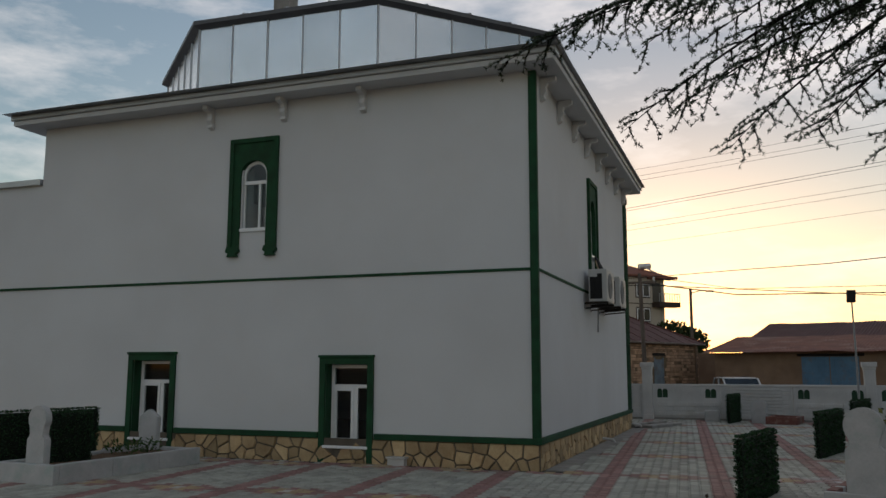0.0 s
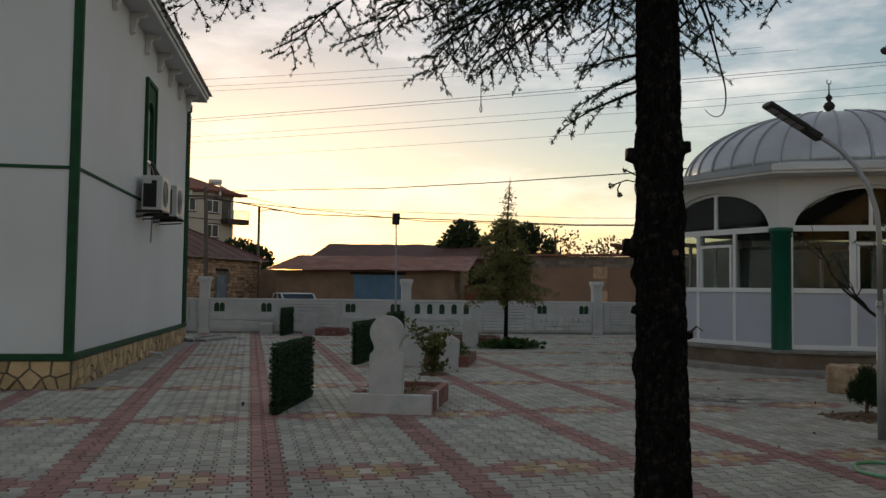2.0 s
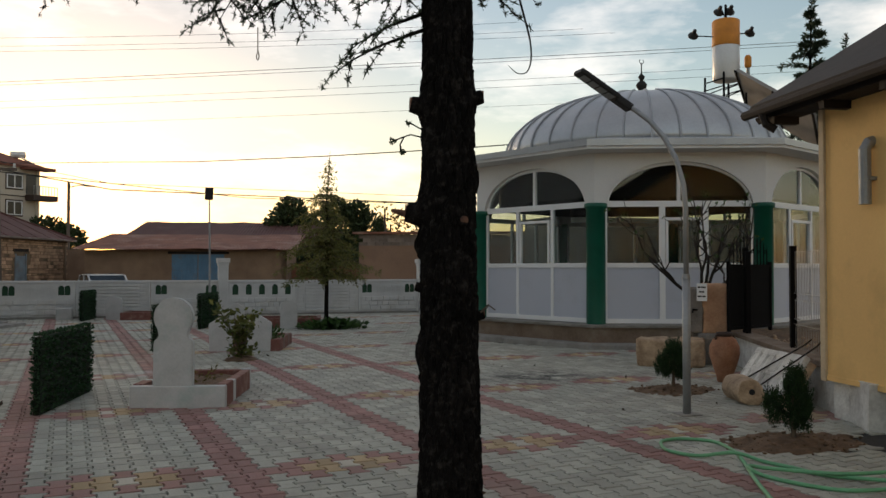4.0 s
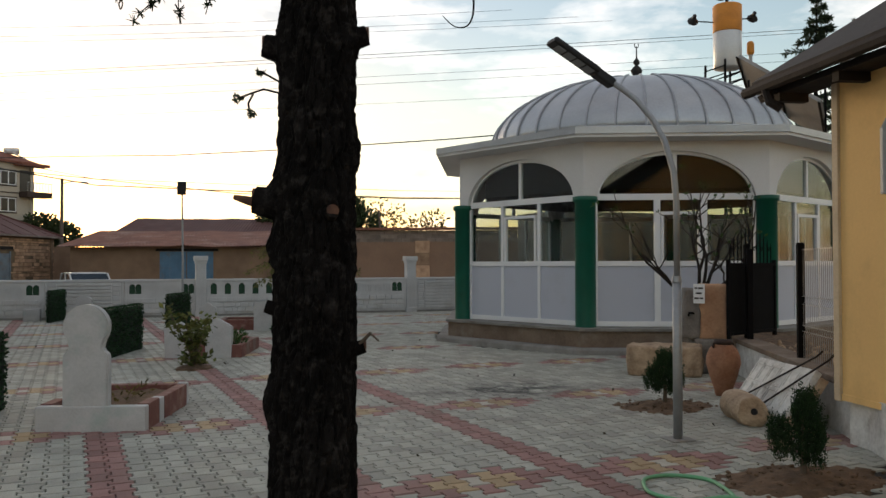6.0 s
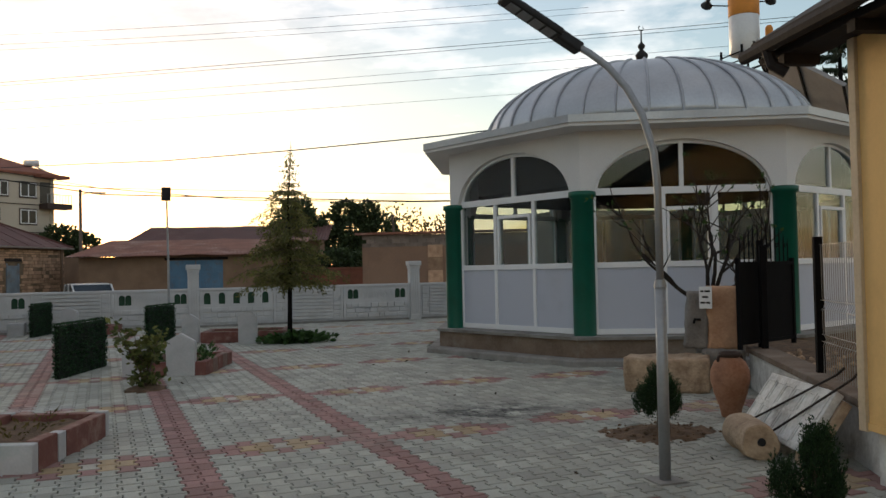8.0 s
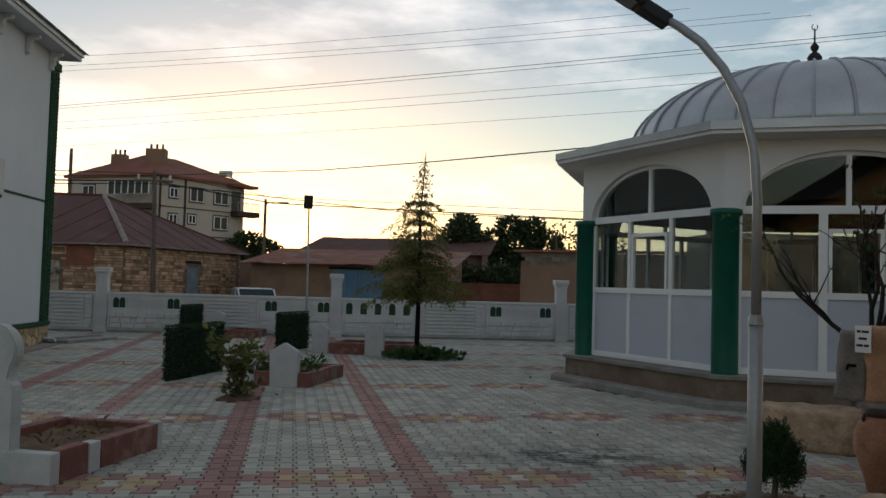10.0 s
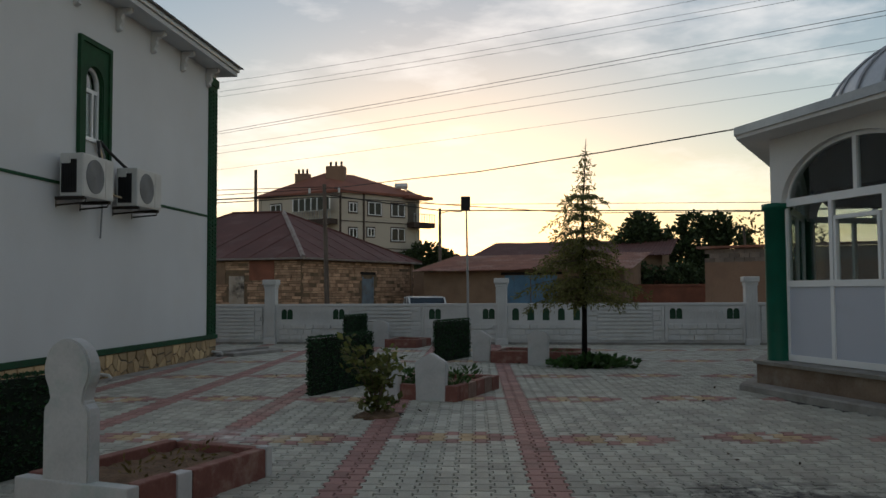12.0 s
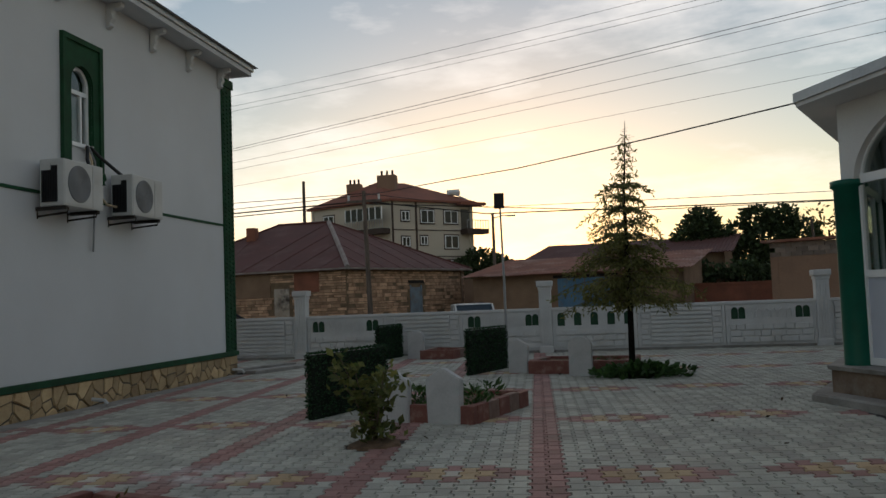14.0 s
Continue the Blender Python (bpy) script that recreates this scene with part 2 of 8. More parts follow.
M["greystone"] = material("grey_rough_stone", (0.26, 0.24, 0.22), 0.93, scale=5, fine=35, color2=(0.14, 0.13, 0.12), bump=0.8)
M["darkclay"] = material("dark_clay", (0.05, 0.032, 0.026), 0.85, scale=6, bump=0.3)
M["rod"] = material("dark_iron", (0.03, 0.024, 0.02), 0.7, 0.3, scale=8, bump=0.2)
M["shrub"] = material("evergreen_scale", (0.028, 0.062, 0.02), 0.7, scale=10, color2=(0.014, 0.036, 0.012), bump=0, per=0.45, through_light=0.25)
M["sand_mortar"] = material("sandy_mortar", (0.2, 0.14, 0.085), 0.95, scale=3, fine=25, color2=(0.12, 0.085, 0.055), bump=0.4)
M["peeled"] = material("peeling_plaster", (0.45, 0.4, 0.34), 0.9, scale=2, color2=(0.3, 0.24, 0.18), stain=(0.05, 0.04, 0.035), stain_scale=1.4, stain_amount=0.95)
M["pale_sheet"] = material("pale_weathered_sheet", (0.3, 0.27, 0.25), 0.7, 0.2, scale=2, fine=14, color2=(0.2, 0.15, 0.13), bump=0.2)
M["brown_render"] = material("brown_render", (0.27, 0.17, 0.115), 0.9, scale=0.7, fine=14, color2=(0.22, 0.135, 0.09), bump=0.2, stain=(0.17, 0.11, 0.08), stain_scale=0.8, stain_amount=0.4)
M["block"] = material("hollow_block", (0.24, 0.19, 0.16), 0.95, scale=4, bump=0.4, per=0.2)
M["autumn"] = material("autumn_leaf", (0.12, 0.085, 0.03), 0.8, scale=3, color2=(0.06, 0.06, 0.02), bump=0.0, per=0.45, through_light=0.45)
M["pole_wood"] = material("grey_pole_wood", (0.17, 0.135, 0.11), 0.9, scale=3, fine=30, color2=(0.06, 0.048, 0.04), bump=0.4, stretch=(4, 4, 0.4))
M["cutwood"] = material("sawn_wood", (0.15, 0.075, 0.045), 0.85, scale=25, fine=60, color2=(0.05, 0.025, 0.018), bump=0.3)
M["kerb_dull"] = material("dusty_brick_kerb", (0.23, 0.16, 0.13), 0.9, scale=7, color2=(0.15, 0.1, 0.085), bump=0.4)
M["dead_leaf"] = material("dead_leaf", (0.06, 0.04, 0.025), 0.9, scale=8, bump=0.0, per=0.4)
M["leaf"] = material("green_leaf", (0.055, 0.11, 0.03), 0.6, scale=10, color2=(0.035, 0.075, 0.02), bump=0.1, per=0.35, through_light=0.4)
M["needle"] = material("dark_needle", (0.035, 0.055, 0.025), 0.7, scale=10, color2=(0.02, 0.035, 0.016), bump=0.0, per=0.35)
M["cedar"] = material("cedar_needle", (0.17, 0.165, 0.05), 0.7, scale=10, color2=(0.1, 0.11, 0.035), bump=0.0, per=0.35, through_light=0.42)
M["far_leaf"] = material("far_leaf", (0.05, 0.075, 0.025), 0.8, scale=3, color2=(0.025, 0.04, 0.014), bump=0.0, per=0.4)
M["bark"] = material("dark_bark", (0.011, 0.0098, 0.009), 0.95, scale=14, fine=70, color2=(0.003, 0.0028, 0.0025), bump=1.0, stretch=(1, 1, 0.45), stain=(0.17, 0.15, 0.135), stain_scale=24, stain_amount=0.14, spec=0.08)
M["twig"] = material("grey_brown_twig", (0.12, 0.09, 0.065), 0.9, scale=12, bump=0.4)
M["ochre"] = material("ochre_wall", (0.80, 0.52, 0.2), 0.85, scale=0.8, fine=40, color2=(0.72, 0.46, 0.18), bump=0.12, stain=(0.52, 0.33, 0.13), stain_scale=2, stain_amount=0.4)
M["cream"] = material("cream_trim", (0.6, 0.48, 0.32), 0.7, scale=3, bump=0.1)
M["darkwood"] = material("dark_eave_wood", (0.02, 0.014, 0.011), 0.8, scale=4, fine=40, color2=(0.01, 0.007, 0.006), bump=0.4)
M["steel"] = material("galvanised_steel", (0.35, 0.36, 0.37), 0.5, 0.55, scale=4, fine=30, color2=(0.26, 0.27, 0.28), bump=0.05)
M["black_metal"] = material("black_metal", (0.008, 0.008, 0.009), 0.85, 0.0, scale=6, bump=0.1, spec=0.1)
M["black_plastic"] = material("black_plastic", (0.016, 0.016, 0.018), 0.55, scale=6, bump=0.05)
M["ac_white"] = material("ac_white_metal", (0.52, 0.52, 0.51), 0.5, scale=3, color2=(0.44, 0.44, 0.43), bump=0.03)
M["fan_dark"] = material("dark_fan_grille", (0.15, 0.155, 0.165), 0.6, scale=8, bump=0.1)
M["grille"] = material("grey_grille", (0.26, 0.27, 0.28), 0.6, scale=8, bump=0.1)
M["rust_roof"] = material("rusty_sheet", (0.28, 0.12, 0.075), 0.75, 0.2, scale=1.2, fine=15, color2=(0.16, 0.07, 0.05), bump=0.3, stain=(0.33, 0.26, 0.22), stain_scale=0.6, stain_amount=0.55)
M["rust_dark"] = material("dark_red_sheet_roof", (0.075, 0.029, 0.024), 0.75, 0.1, scale=0.9, fine=12, color2=(0.1, 0.036, 0.03), bump=0.3, stain=(0.17, 0.115, 0.1), stain_scale=0.7, stain_amount=0.3)
M["sandstone"] = material("sandstone_block", (0.5, 0.33, 0.21), 0.92, scale=4, fine=30, color2=(0.31, 0.185, 0.115), bump=0.6, per=0.4)
M["mud"] = material("mud_plaster", (0.25, 0.165, 0.105), 0.95, scale=1.2, fine=25, color2=(0.18, 0.115, 0.075), bump=0.4, stain=(0.12, 0.08, 0.055), stain_scale=0.9, stain_amount=0.4)
M["blue_metal"] = material("blue_sheet_door", (0.10, 0.20, 0.30), 0.6, 0.0, scale=1.6, fine=18, color2=(0.07, 0.14, 0.22), bump=0.15, stain=(0.15, 0.1, 0.07), stain_scale=3, stain_amount=0.4)
M["pale_door"] = material("faded_blue_grey_door", (0.2, 0.25, 0.29), 0.7, scale=2, fine=20, color2=(0.13, 0.16, 0.19), bump=0.15, stain=(0.2, 0.14, 0.1), stain_scale=3, stain_amount=0.5)
M["apt"] = material("beige_render", (0.50, 0.45, 0.37), 0.85, scale=0.2, fine=6, color2=(0.44, 0.39, 0.32), bump=0.05)
M["tile_red"] = material("red_roof_tile", (0.24, 0.09, 0.055), 0.8, scale=0.6, fine=10, color2=(0.16, 0.06, 0.04), bump=0.4)
M["brown"] = material("dark_brown_trim", (0.05, 0.032, 0.025), 0.7, scale=3, bump=0.1)
M["terracotta"] = material("terracotta", (0.36, 0.19, 0.115), 0.85, scale=5, fine=40, color2=(0.24, 0.105, 0.055), bump=0.35, stain=(0.14, 0.075, 0.05), stain_scale=4, stain_amount=0.4)
M["oldstone"] = material("weathered_block_stone", (0.5, 0.38, 0.26), 0.93, scale=6, fine=35, color2=(0.25, 0.17, 0.11), bump=0.8, stain=(0.14, 0.1, 0.07), stain_scale=4, stain_amount=0.5)
M["pinkstone"] = material("pinkish_stone", (0.58, 0.36, 0.22), 0.93, scale=5, fine=35, color2=(0.4, 0.22, 0.13), bump=0.8, stain=(0.13, 0.08, 0.06), stain_scale=4, stain_amount=0.4)
M["white_rough"] = material("rough_whitewash", (0.72, 0.72, 0.69), 0.9, scale=4, fine=30, color2=(0.42, 0.41, 0.39), bump=0.7, stain=(0.2, 0.18, 0.16), stain_scale=3, stain_amount=0.6)
M["hose"] = material("green_hose", (0.16, 0.42, 0.22), 0.5, scale=6, bump=0.05)
M["orange"] = material("orange_paint", (0.65, 0.25, 0.03), 0.6, scale=3, bump=0.05)
M["backing_sheet"] = material("grey_backing_sheet", (0.3, 0.29, 0.28), 0.6, 0.2, scale=2, fine=20, color2=(0.22, 0.21, 0.2), bump=0.1)
M["tank"] = material("tank_white_metal", (0.6, 0.6, 0.6), 0.4, 0.3, scale=2, fine=20, color2=(0.5, 0.5, 0.5), bump=0.06)
M["car_white"] = material("car_white_paint", (0.6, 0.6, 0.6), 0.3, scale=2, bump=0.0)
M["car_dark"] = material("car_dark_paint", (0.012, 0.013, 0.015), 0.3, scale=2, bump=0.0)
M["car_glass"] = material("car_glass", (0.02, 0.025, 0.03), 0.08, scale=2, bump=0.0)
M["wire"] = material("black_cable", (0.015, 0.014, 0.013), 0.7, scale=5, bump=0.0)
M["letter"] = material("dark_letter", (0.02, 0.02, 0.02), 0.8, scale=5, bump=0.0)
M["window_dark"] = material("dark_window_pane", (0.018, 0.02, 0.024), 0.12, scale=2, bump=0.0)
M["brick"] = material("far_red_brick", (0.26, 0.10, 0.06), 0.9, scale=2, fine=20, color2=(0.17, 0.07, 0.045), bump=0.4)
M["brass"] = material("brass", (0.35, 0.24, 0.09), 0.4, 0.8, scale=6, bump=0.05)


# ---- mesh helpers ----
def mesh_object(name, bm, mat, smooth=False):
    me = bpy.data.meshes.new(name)
    bm.normal_update()
    bm.to_mesh(me)
    bm.free()
    for m in (mat if isinstance(mat, (list, tuple)) else [mat]):
        me.materials.append(m)
    if smooth:
        me.shade_smooth()
    return new(name, me)


def part(name, bm, mat, parent, label="", smooth=False):
    ob = mesh_object(name, bm, mat, smooth)
    ob.parent = parent
    if label:
        tagged(ob, label)
    return ob


def thing(name, label, category, m=None, group="", kind=""):
    ob = new(name)
    ob.empty_display_size = 0.2
    if m is not None:
        ob.matrix_basis = m
    return tagged(ob, label, category, group, kind)


def structure(name, bm, mat, label, smooth=False, category=""):
    return tagged(mesh_object(name, bm, mat, smooth), label, category or name.split("_")[0], kind="structure")


def box(bm, x0, y0, z0, x1, y1, z1, bevel=0.0, m=None):
    r = bmesh.ops.create_cube(bm, size=1.0, matrix=Matrix.Translation(((x0 + x1) / 2, (y0 + y1) / 2, (z0 + z1) / 2)) @ Matrix.Diagonal((abs(x1 - x0), abs(y1 - y0), abs(z1 - z0), 1)))
    vs = r["verts"]
    if bevel:
        es = list({e for v in vs for e in v.link_edges})
        rr = bmesh.ops.bevel(bm, geom=es, offset=bevel, segments=2, profile=0.6, affect="EDGES")
        vs = rr["verts"]
    if m is not None:
        bmesh.ops.transform(bm, matrix=m, verts=list({v for v in vs}))
    return bm


def boxm(x0, y0, z0, x1, y1, z1, bevel=0.0):
    return box(bmesh.new(), x0, y0, z0, x1, y1, z1, bevel)


def prism(bm, pts, d, to3):
    """A polygon of 2D points given depth d; to3(a, b, depth) lays it into space."""
    lo = [bm.verts.new(to3(a, b, 0)) for a, b in pts]
    hi = [bm.verts.new(to3(a, b, d)) for a, b in pts]
    n = len(pts)
    bm.faces.new(lo)
    bm.faces.new(hi[::-1])
    for i in range(n):
        bm.faces.new((lo[i], hi[i], hi[(i + 1) % n], lo[(i + 1) % n]))
    bmesh.ops.recalc_face_normals(bm, faces=bm.faces[:])
    return bm


def strip(bm, inner, outer, d, to3):
    """A flat frame between two open runs of 2D points, given depth d."""
    n = len(inner)
    g = [[bm.verts.new(to3(a, b, k)) for a, b in run] for k in (0, d) for run in (inner, outer)]
    i0, o0, i1, o1 = g
    for i in range(n - 1):
        bm.faces.new((i0[i], o0[i], o0[i + 1], i0[i + 1]))
        bm.faces.new((i1[i], i1[i + 1], o1[i + 1], o1[i]))
        bm.faces.new((i0[i], i0[i + 1], i1[i + 1], i1[i]))
        bm.faces.new((o0[i], o1[i], o1[i + 1], o0[i + 1]))
    bm.faces.new((i0[0], i1[0], o1[0], o0[0]))
    bm.faces.new((i0[-1], o0[-1], o1[-1], i1[-1]))
    bmesh.ops.recalc_face_normals(bm, faces=bm.faces[:])
    return bm


def lathe(bm, profile, n=24, at=(0, 0, 0), a0=0.0):
    rings = []
    for r, z in profile:
        rings.append([bm.verts.new((at[0] + max(r, 1e-4) * math.cos(a0 + 2 * math.pi * i / n), at[1] + max(r, 1e-4) * math.sin(a0 + 2 * math.pi * i / n), at[2] + z)) for i in range(n)])
    for a, b in zip(rings, rings[1:]):
        for i in range(n):
            bm.faces.new((a[i], a[(i + 1) % n], b[(i + 1) % n], b[i]))
    bm.faces.new(rings[0][::-1])
    bm.faces.new(rings[-1])
    return bm


def tube(bm, pts, radii, n=8):
    """A round rod along points; radii: one number or one for each point."""
    pts = [Vector(p) for p in pts]
    if not isinstance(radii, (list, tuple)):
        radii = [radii] * len(pts)
    rings = []
    side = None
    for i, p in enumerate(pts):
        d = (pts[min(i + 1, len(pts) - 1)] - pts[max(i - 1, 0)]).normalized()
        if side is None:
            side = d.orthogonal().normalized()
        side = (side - d * side.dot(d)).normalized()
        up = d.cross(side)
        rings.append([bm.verts.new(p + (side * math.cos(2 * math.pi * k / n) + up * math.sin(2 * math.pi * k / n)) * radii[i]) for k in range(n)])
    for a, b in zip(rings, rings[1:]):
        for k in range(n):
            bm.faces.new((a[k], a[(k + 1) % n], b[(k + 1) % n], b[k]))
    bm.faces.new(rings[0][::-1])
    bm.faces.new(rings[-1])
    return bm


def from_arrays(name, verts, faces, mat, parent=None):
    me = bpy.data.meshes.new(name)
    me.from_pydata(verts, [], faces)
    me.materials.append(mat)
    me.update()
    ob = new(name, me)
    ob.parent = parent
    return ob


def leaf_cloud(name, places, mat, parent, size=0.06, aspect=0.5, rng=None, label="", quad=True):
    """Many small folded leaves at places (point, direction)."""
    rng = rng or random.Random(1)
    vs, fs = [], []
    for p, d in places:
        s = size * rng.uniform(0.7, 1.35)
        d = (Vector(d) + Vector((rng.gauss(0, .5), rng.gauss(0, .5), rng.gauss(0, .5)))).normalized()
        w = d.orthogonal().normalized()
        w.rotate(Matrix.Rotation(rng.uniform(0, 6.28), 3, d))
        b = len(vs)
        p = Vector(p)
        vs += [p, p + d * s * 0.5 + w * s * aspect * 0.5, p + d * s, p + d * s * 0.5 - w * s * aspect * 0.5]
        fs.append((b, b + 1, b + 2, b + 3))
    ob = from_arrays(name, [tuple(v) for v in vs], fs, mat, parent)
    if label:
        tagged(ob, label)
    return ob


def wall_plate(bm, u0, u1, z0, z1, holes, d, to3):
    """A wall plate with oblong holes (u0, z0, u1, z1), as blocks round the holes."""
    us = sorted({u0, u1, *[h[0] for h in holes], *[h[2] for h in holes]})
    zs = sorted({z0, z1, *[h[1] for h in holes], *[h[3] for h in holes]})
    idx = {}

    def v(i, j, k):
        key = (i, j, k)
        if key not in idx:
            idx[key] = bm.verts.new(to3(us[i], zs[j], k * d))
        return idx[key]
    solid = {}
    for i in range(len(us) - 1):
        for j in range(len(zs) - 1):
            cu, cz = (us[i] + us[i + 1]) / 2, (zs[j] + zs[j + 1]) / 2
            solid[i, j] = not any(h[0] < cu < h[2] and h[1] < cz < h[3] for h in holes)
    for (i, j), s in solid.items():
        if not s:
            continue
        bm.faces.new((v(i, j, 0), v(i + 1, j, 0), v(i + 1, j + 1, 0), v(i, j + 1, 0)))
        bm.faces.new((v(i, j, 1), v(i, j + 1, 1), v(i + 1, j + 1, 1), v(i + 1, j, 1)))
        for (di, dj), (a, b) in {(-1, 0): ((i, j), (i, j + 1)), (1, 0): ((i + 1, j), (i + 1, j + 1)), (0, -1): ((i, j), (i + 1, j)), (0, 1): ((i, j + 1), (i + 1, j + 1))}.items():
            if not solid.get((i + di, j + dj), False):
                bm.faces.new((v(*a, 0), v(*b, 0), v(*b, 1), v(*a, 1)))
    bmesh.ops.recalc_face_normals(bm, faces=bm.faces[:])
    return bm


FRONT = lambda a, b, k: (a, 12.2 + k, b)      # the mosque's front, depth inwards
SIDE = lambda a, b, k: (-2.88 - k, a, b)      # the mosque's side

# ---- ground ----
structure("ground", boxm(-2500, -2500, -3.0, 2500, 2500, -0.14), M["ground"], "dry bare earth round the village houses")
structure("pavement_bed", boxm(-30, -12, -0.13, 16, 25.88, -0.016), M["joint"], "dark sandy bed under the courtyard paving", category="pavement")

# ---- mosque ----
MX, MY, MY2, MXL, EAVE = -2.88, 12.2, 21.73, -12.6, 6.05
LOW = [(-10.2, 0.27, -9.4, 1.6), (-6.38, 0.25, -5.63, 1.53)]
bm = wall_plate(bmesh.new(), MXL, MX, -0.2, EAVE, LOW + [(-8.08, 3.79, -7.56, 5.05)], 0.35, FRONT)
structure("wall_front", bm, M["plaster"], "white plastered two-storey mosque wall with green trim")
bm = wall_plate(bmesh.new(), MY + 0.352, MY2, -0.2, EAVE, [(16.74, 3.7, 17.26, 4.9)], 0.35, SIDE)
structure("wall_side", bm, M["plaster"], "white plastered mosque side wall carrying two air conditioners")
structure("wall_back", boxm(MXL, MY2 + 0.002, -0.2, MX, MY2 + 0.3, EAVE), M["plaster"], "white plastered rear wall of the mosque")
structure("wall_left", boxm(MXL, MY + 0.36, -0.2, MXL + 0.3, MY2 - 0.01, EAVE), M["plaster"], "white plastered left wall of the mosque")
structure("wall_wing", boxm(-26, MY + 0.015, -0.2, MXL - 0.01, MY2, 4.95), M["plaster"], "white plastered lower wing of the mosque")
structure("trim_wing_edge", boxm(-26, MY - 0.06, 4.95, MXL - 0.015, MY2, 5.06), M["zinc"], "zinc edge on the low wing's roof")
# Floor darkened by colour so that the room behind the windows looks unlit.
structure("floor_mosque", boxm(MXL + 0.31, MY + 0.36, 0.0, MX - 0.36, MY2 - 0.01, 0.05), M["dark"], "mosque floor coloured near black as indoor shade")
structure("ceiling_mosque", boxm(MXL + 0.31, MY + 0.36, EAVE - 0.2, MX - 0.36, MY2 - 0.01, EAVE - 0.02), M["plaster"], "plain ceiling slab of the mosque")
structure("trim_eave", boxm(MXL - 0.42, MY - 0.4, EAVE, MX + 0.4, MY2 + 0.5, EAVE + 0.09, 0.01), M["plaster"], "white projecting eave slab of the mosque roof")
structure("trim_gutter", boxm(MXL - 0.46, MY - 0.44, EAVE + 0.092, MX + 0.44, MY2 + 0.54, EAVE + 0.19, 0.02), M["zinc"], "dull zinc edge along the mosque eave")
# sloping zinc roof and the eight-sided lantern on it
bm = bmesh.new()
lathe(bm, [(7.6, 6.24), (4.9, 6.62)], 4, (-7.74, 16.97, 0), radians(45))
structure("roof_mosque", bm, M["zinc"], "low sloping zinc roof of the mosque", category="roof")
DC, DR, DA = (-8.18, 17.95, 0), 5.0, -65.4
lantern = thing("roof_lantern", "eight-sided lantern clad in bright seamed zinc sheets", "roof lantern", kind="structure")
def dpt(k, r, z):
    a = radians(DA + 45 * k)
    return Vector((DC[0] + r * math.cos(a), DC[1] + r * math.sin(a), z))
part("core", lathe(bmesh.new(), [(DR - 0.03, 6.2), (DR - 0.03, 8.2)], 8, DC, radians(DA)), M["zinc"], lantern)
for k in range(8):
    a, b = dpt(k, DR, 0), dpt(k + 1, DR, 0)
    nn = 5
    out = ((a + b) / 2 - Vector(DC)).normalized()
    for i in range(nn):
        p, q = a.lerp(b, (i + 0.02) / nn), a.lerp(b, (i + 0.98) / nn)
        bm = bmesh.new()
        t0, t1 = random.uniform(-0.012, 0.012), random.uniform(-0.012, 0.012)
        vs = [bm.verts.new(v) for v in ((p.x, p.y, 6.3), (q.x, q.y, 6.3), (q.x + out.x * t0, q.y + out.y * t0, 8.14), (p.x + out.x * t1, p.y + out.y * t1, 8.14))]
        f = bm.faces.new(vs)
        r = bmesh.ops.extrude_face_region(bm, geom=[f])
        bmesh.ops.translate(bm, verts=[v for v in r["geom"] if isinstance(v, bmesh.types.BMVert)], vec=out * 0.012)
        bmesh.ops.recalc_face_normals(bm, faces=bm.faces[:])
        part("panel", bm, M["bright_zinc"], lantern)
        s = a.lerp(b, i / nn)
        part("seam", tube(bmesh.new(), [(s.x + out.x * .012, s.y + out.y * .012, 6.25), (s.x + out.x * .012, s.y + out.y * .012, 8.14)], 0.022, 6), M["zinc"], lantern)
part("rim", lathe(bmesh.new(), [(DR + 0.02, 8.12), (DR + 0.16, 8.18), (DR + 0.16, 8.26), (DR - 0.4, 8.29)], 8, DC, radians(DA)), M["dark_zinc"], lantern, "dark metal rim")
part("cap", lathe(bmesh.new(), [(DR + 0.08, 8.27), (2.0, 9.35), (0.6, 9.55)], 8, DC, radians(DA)), M["zinc"], lantern, "sloping zinc cap")
for k in range(8):
    for i in range(4):
        a = dpt(k + i / 4, DR * (0.99 if i == 0 else 0.935 if i == 2 else 0.95), 8.31)
        b = dpt(k + i / 4, 1.9, 9.38)
        part("cap_seam", tube(bmesh.new(), [a, b], 0.03, 5), M["zinc"], lantern)
part("chimney", boxm(-9.7, 15.55, 8.5, -9.3, 15.95, 10.1, 0.02), M["concrete"], lantern, "small concrete chimney")

# green trim
def green_run(name, label, *boxes):
    bm = bmesh.new()
    for b in boxes:
        box(bm, *b, 0.008)
    return structure(name, bm, M["green"], label, category="trim")
green_run("trim_band_front", "dark green painted band on the white front wall", (MXL - 12, MY - 0.02, 2.92, MX - 0.02, MY + 0.05, 2.965))
green_run("trim_band_side", "dark green painted band on the white side wall", (MX - 0.05, MY + 0.0, 2.92, MX + 0.02, MY2 - 0.15, 2.965))
green_run("trim_corner_front", "dark green pilaster strip at the building corner", (MX - 0.09, MY - 0.035, 0.36, MX + 0.035, MY + 0.05, 6.03))
green_run("trim_corner_back", "dark green patterned corner pilaster", (MX - 0.05, MY2 - 0.14, 0.3, MX + 0.03, MY2 + 0.302, 5.9), (MX - 0.05, MY2 - 0.16, 5.75, MX + 0.06, MY2 + 0.33, 5.92))
stud = bmesh.new()
for i in range(62):
    for j in range(3):
        y, z = MY2 - 0.07 + j * 0.15, 0.42 + i * 0.085 + (0.042 if j % 2 else 0)
        prism(stud, [(y - 0.05, z), (y, z - 0.034), (y + 0.05, z), (y, z + 0.034)], 0.022, lambda a, b, k: (MX + 0.028 + k, a, b))
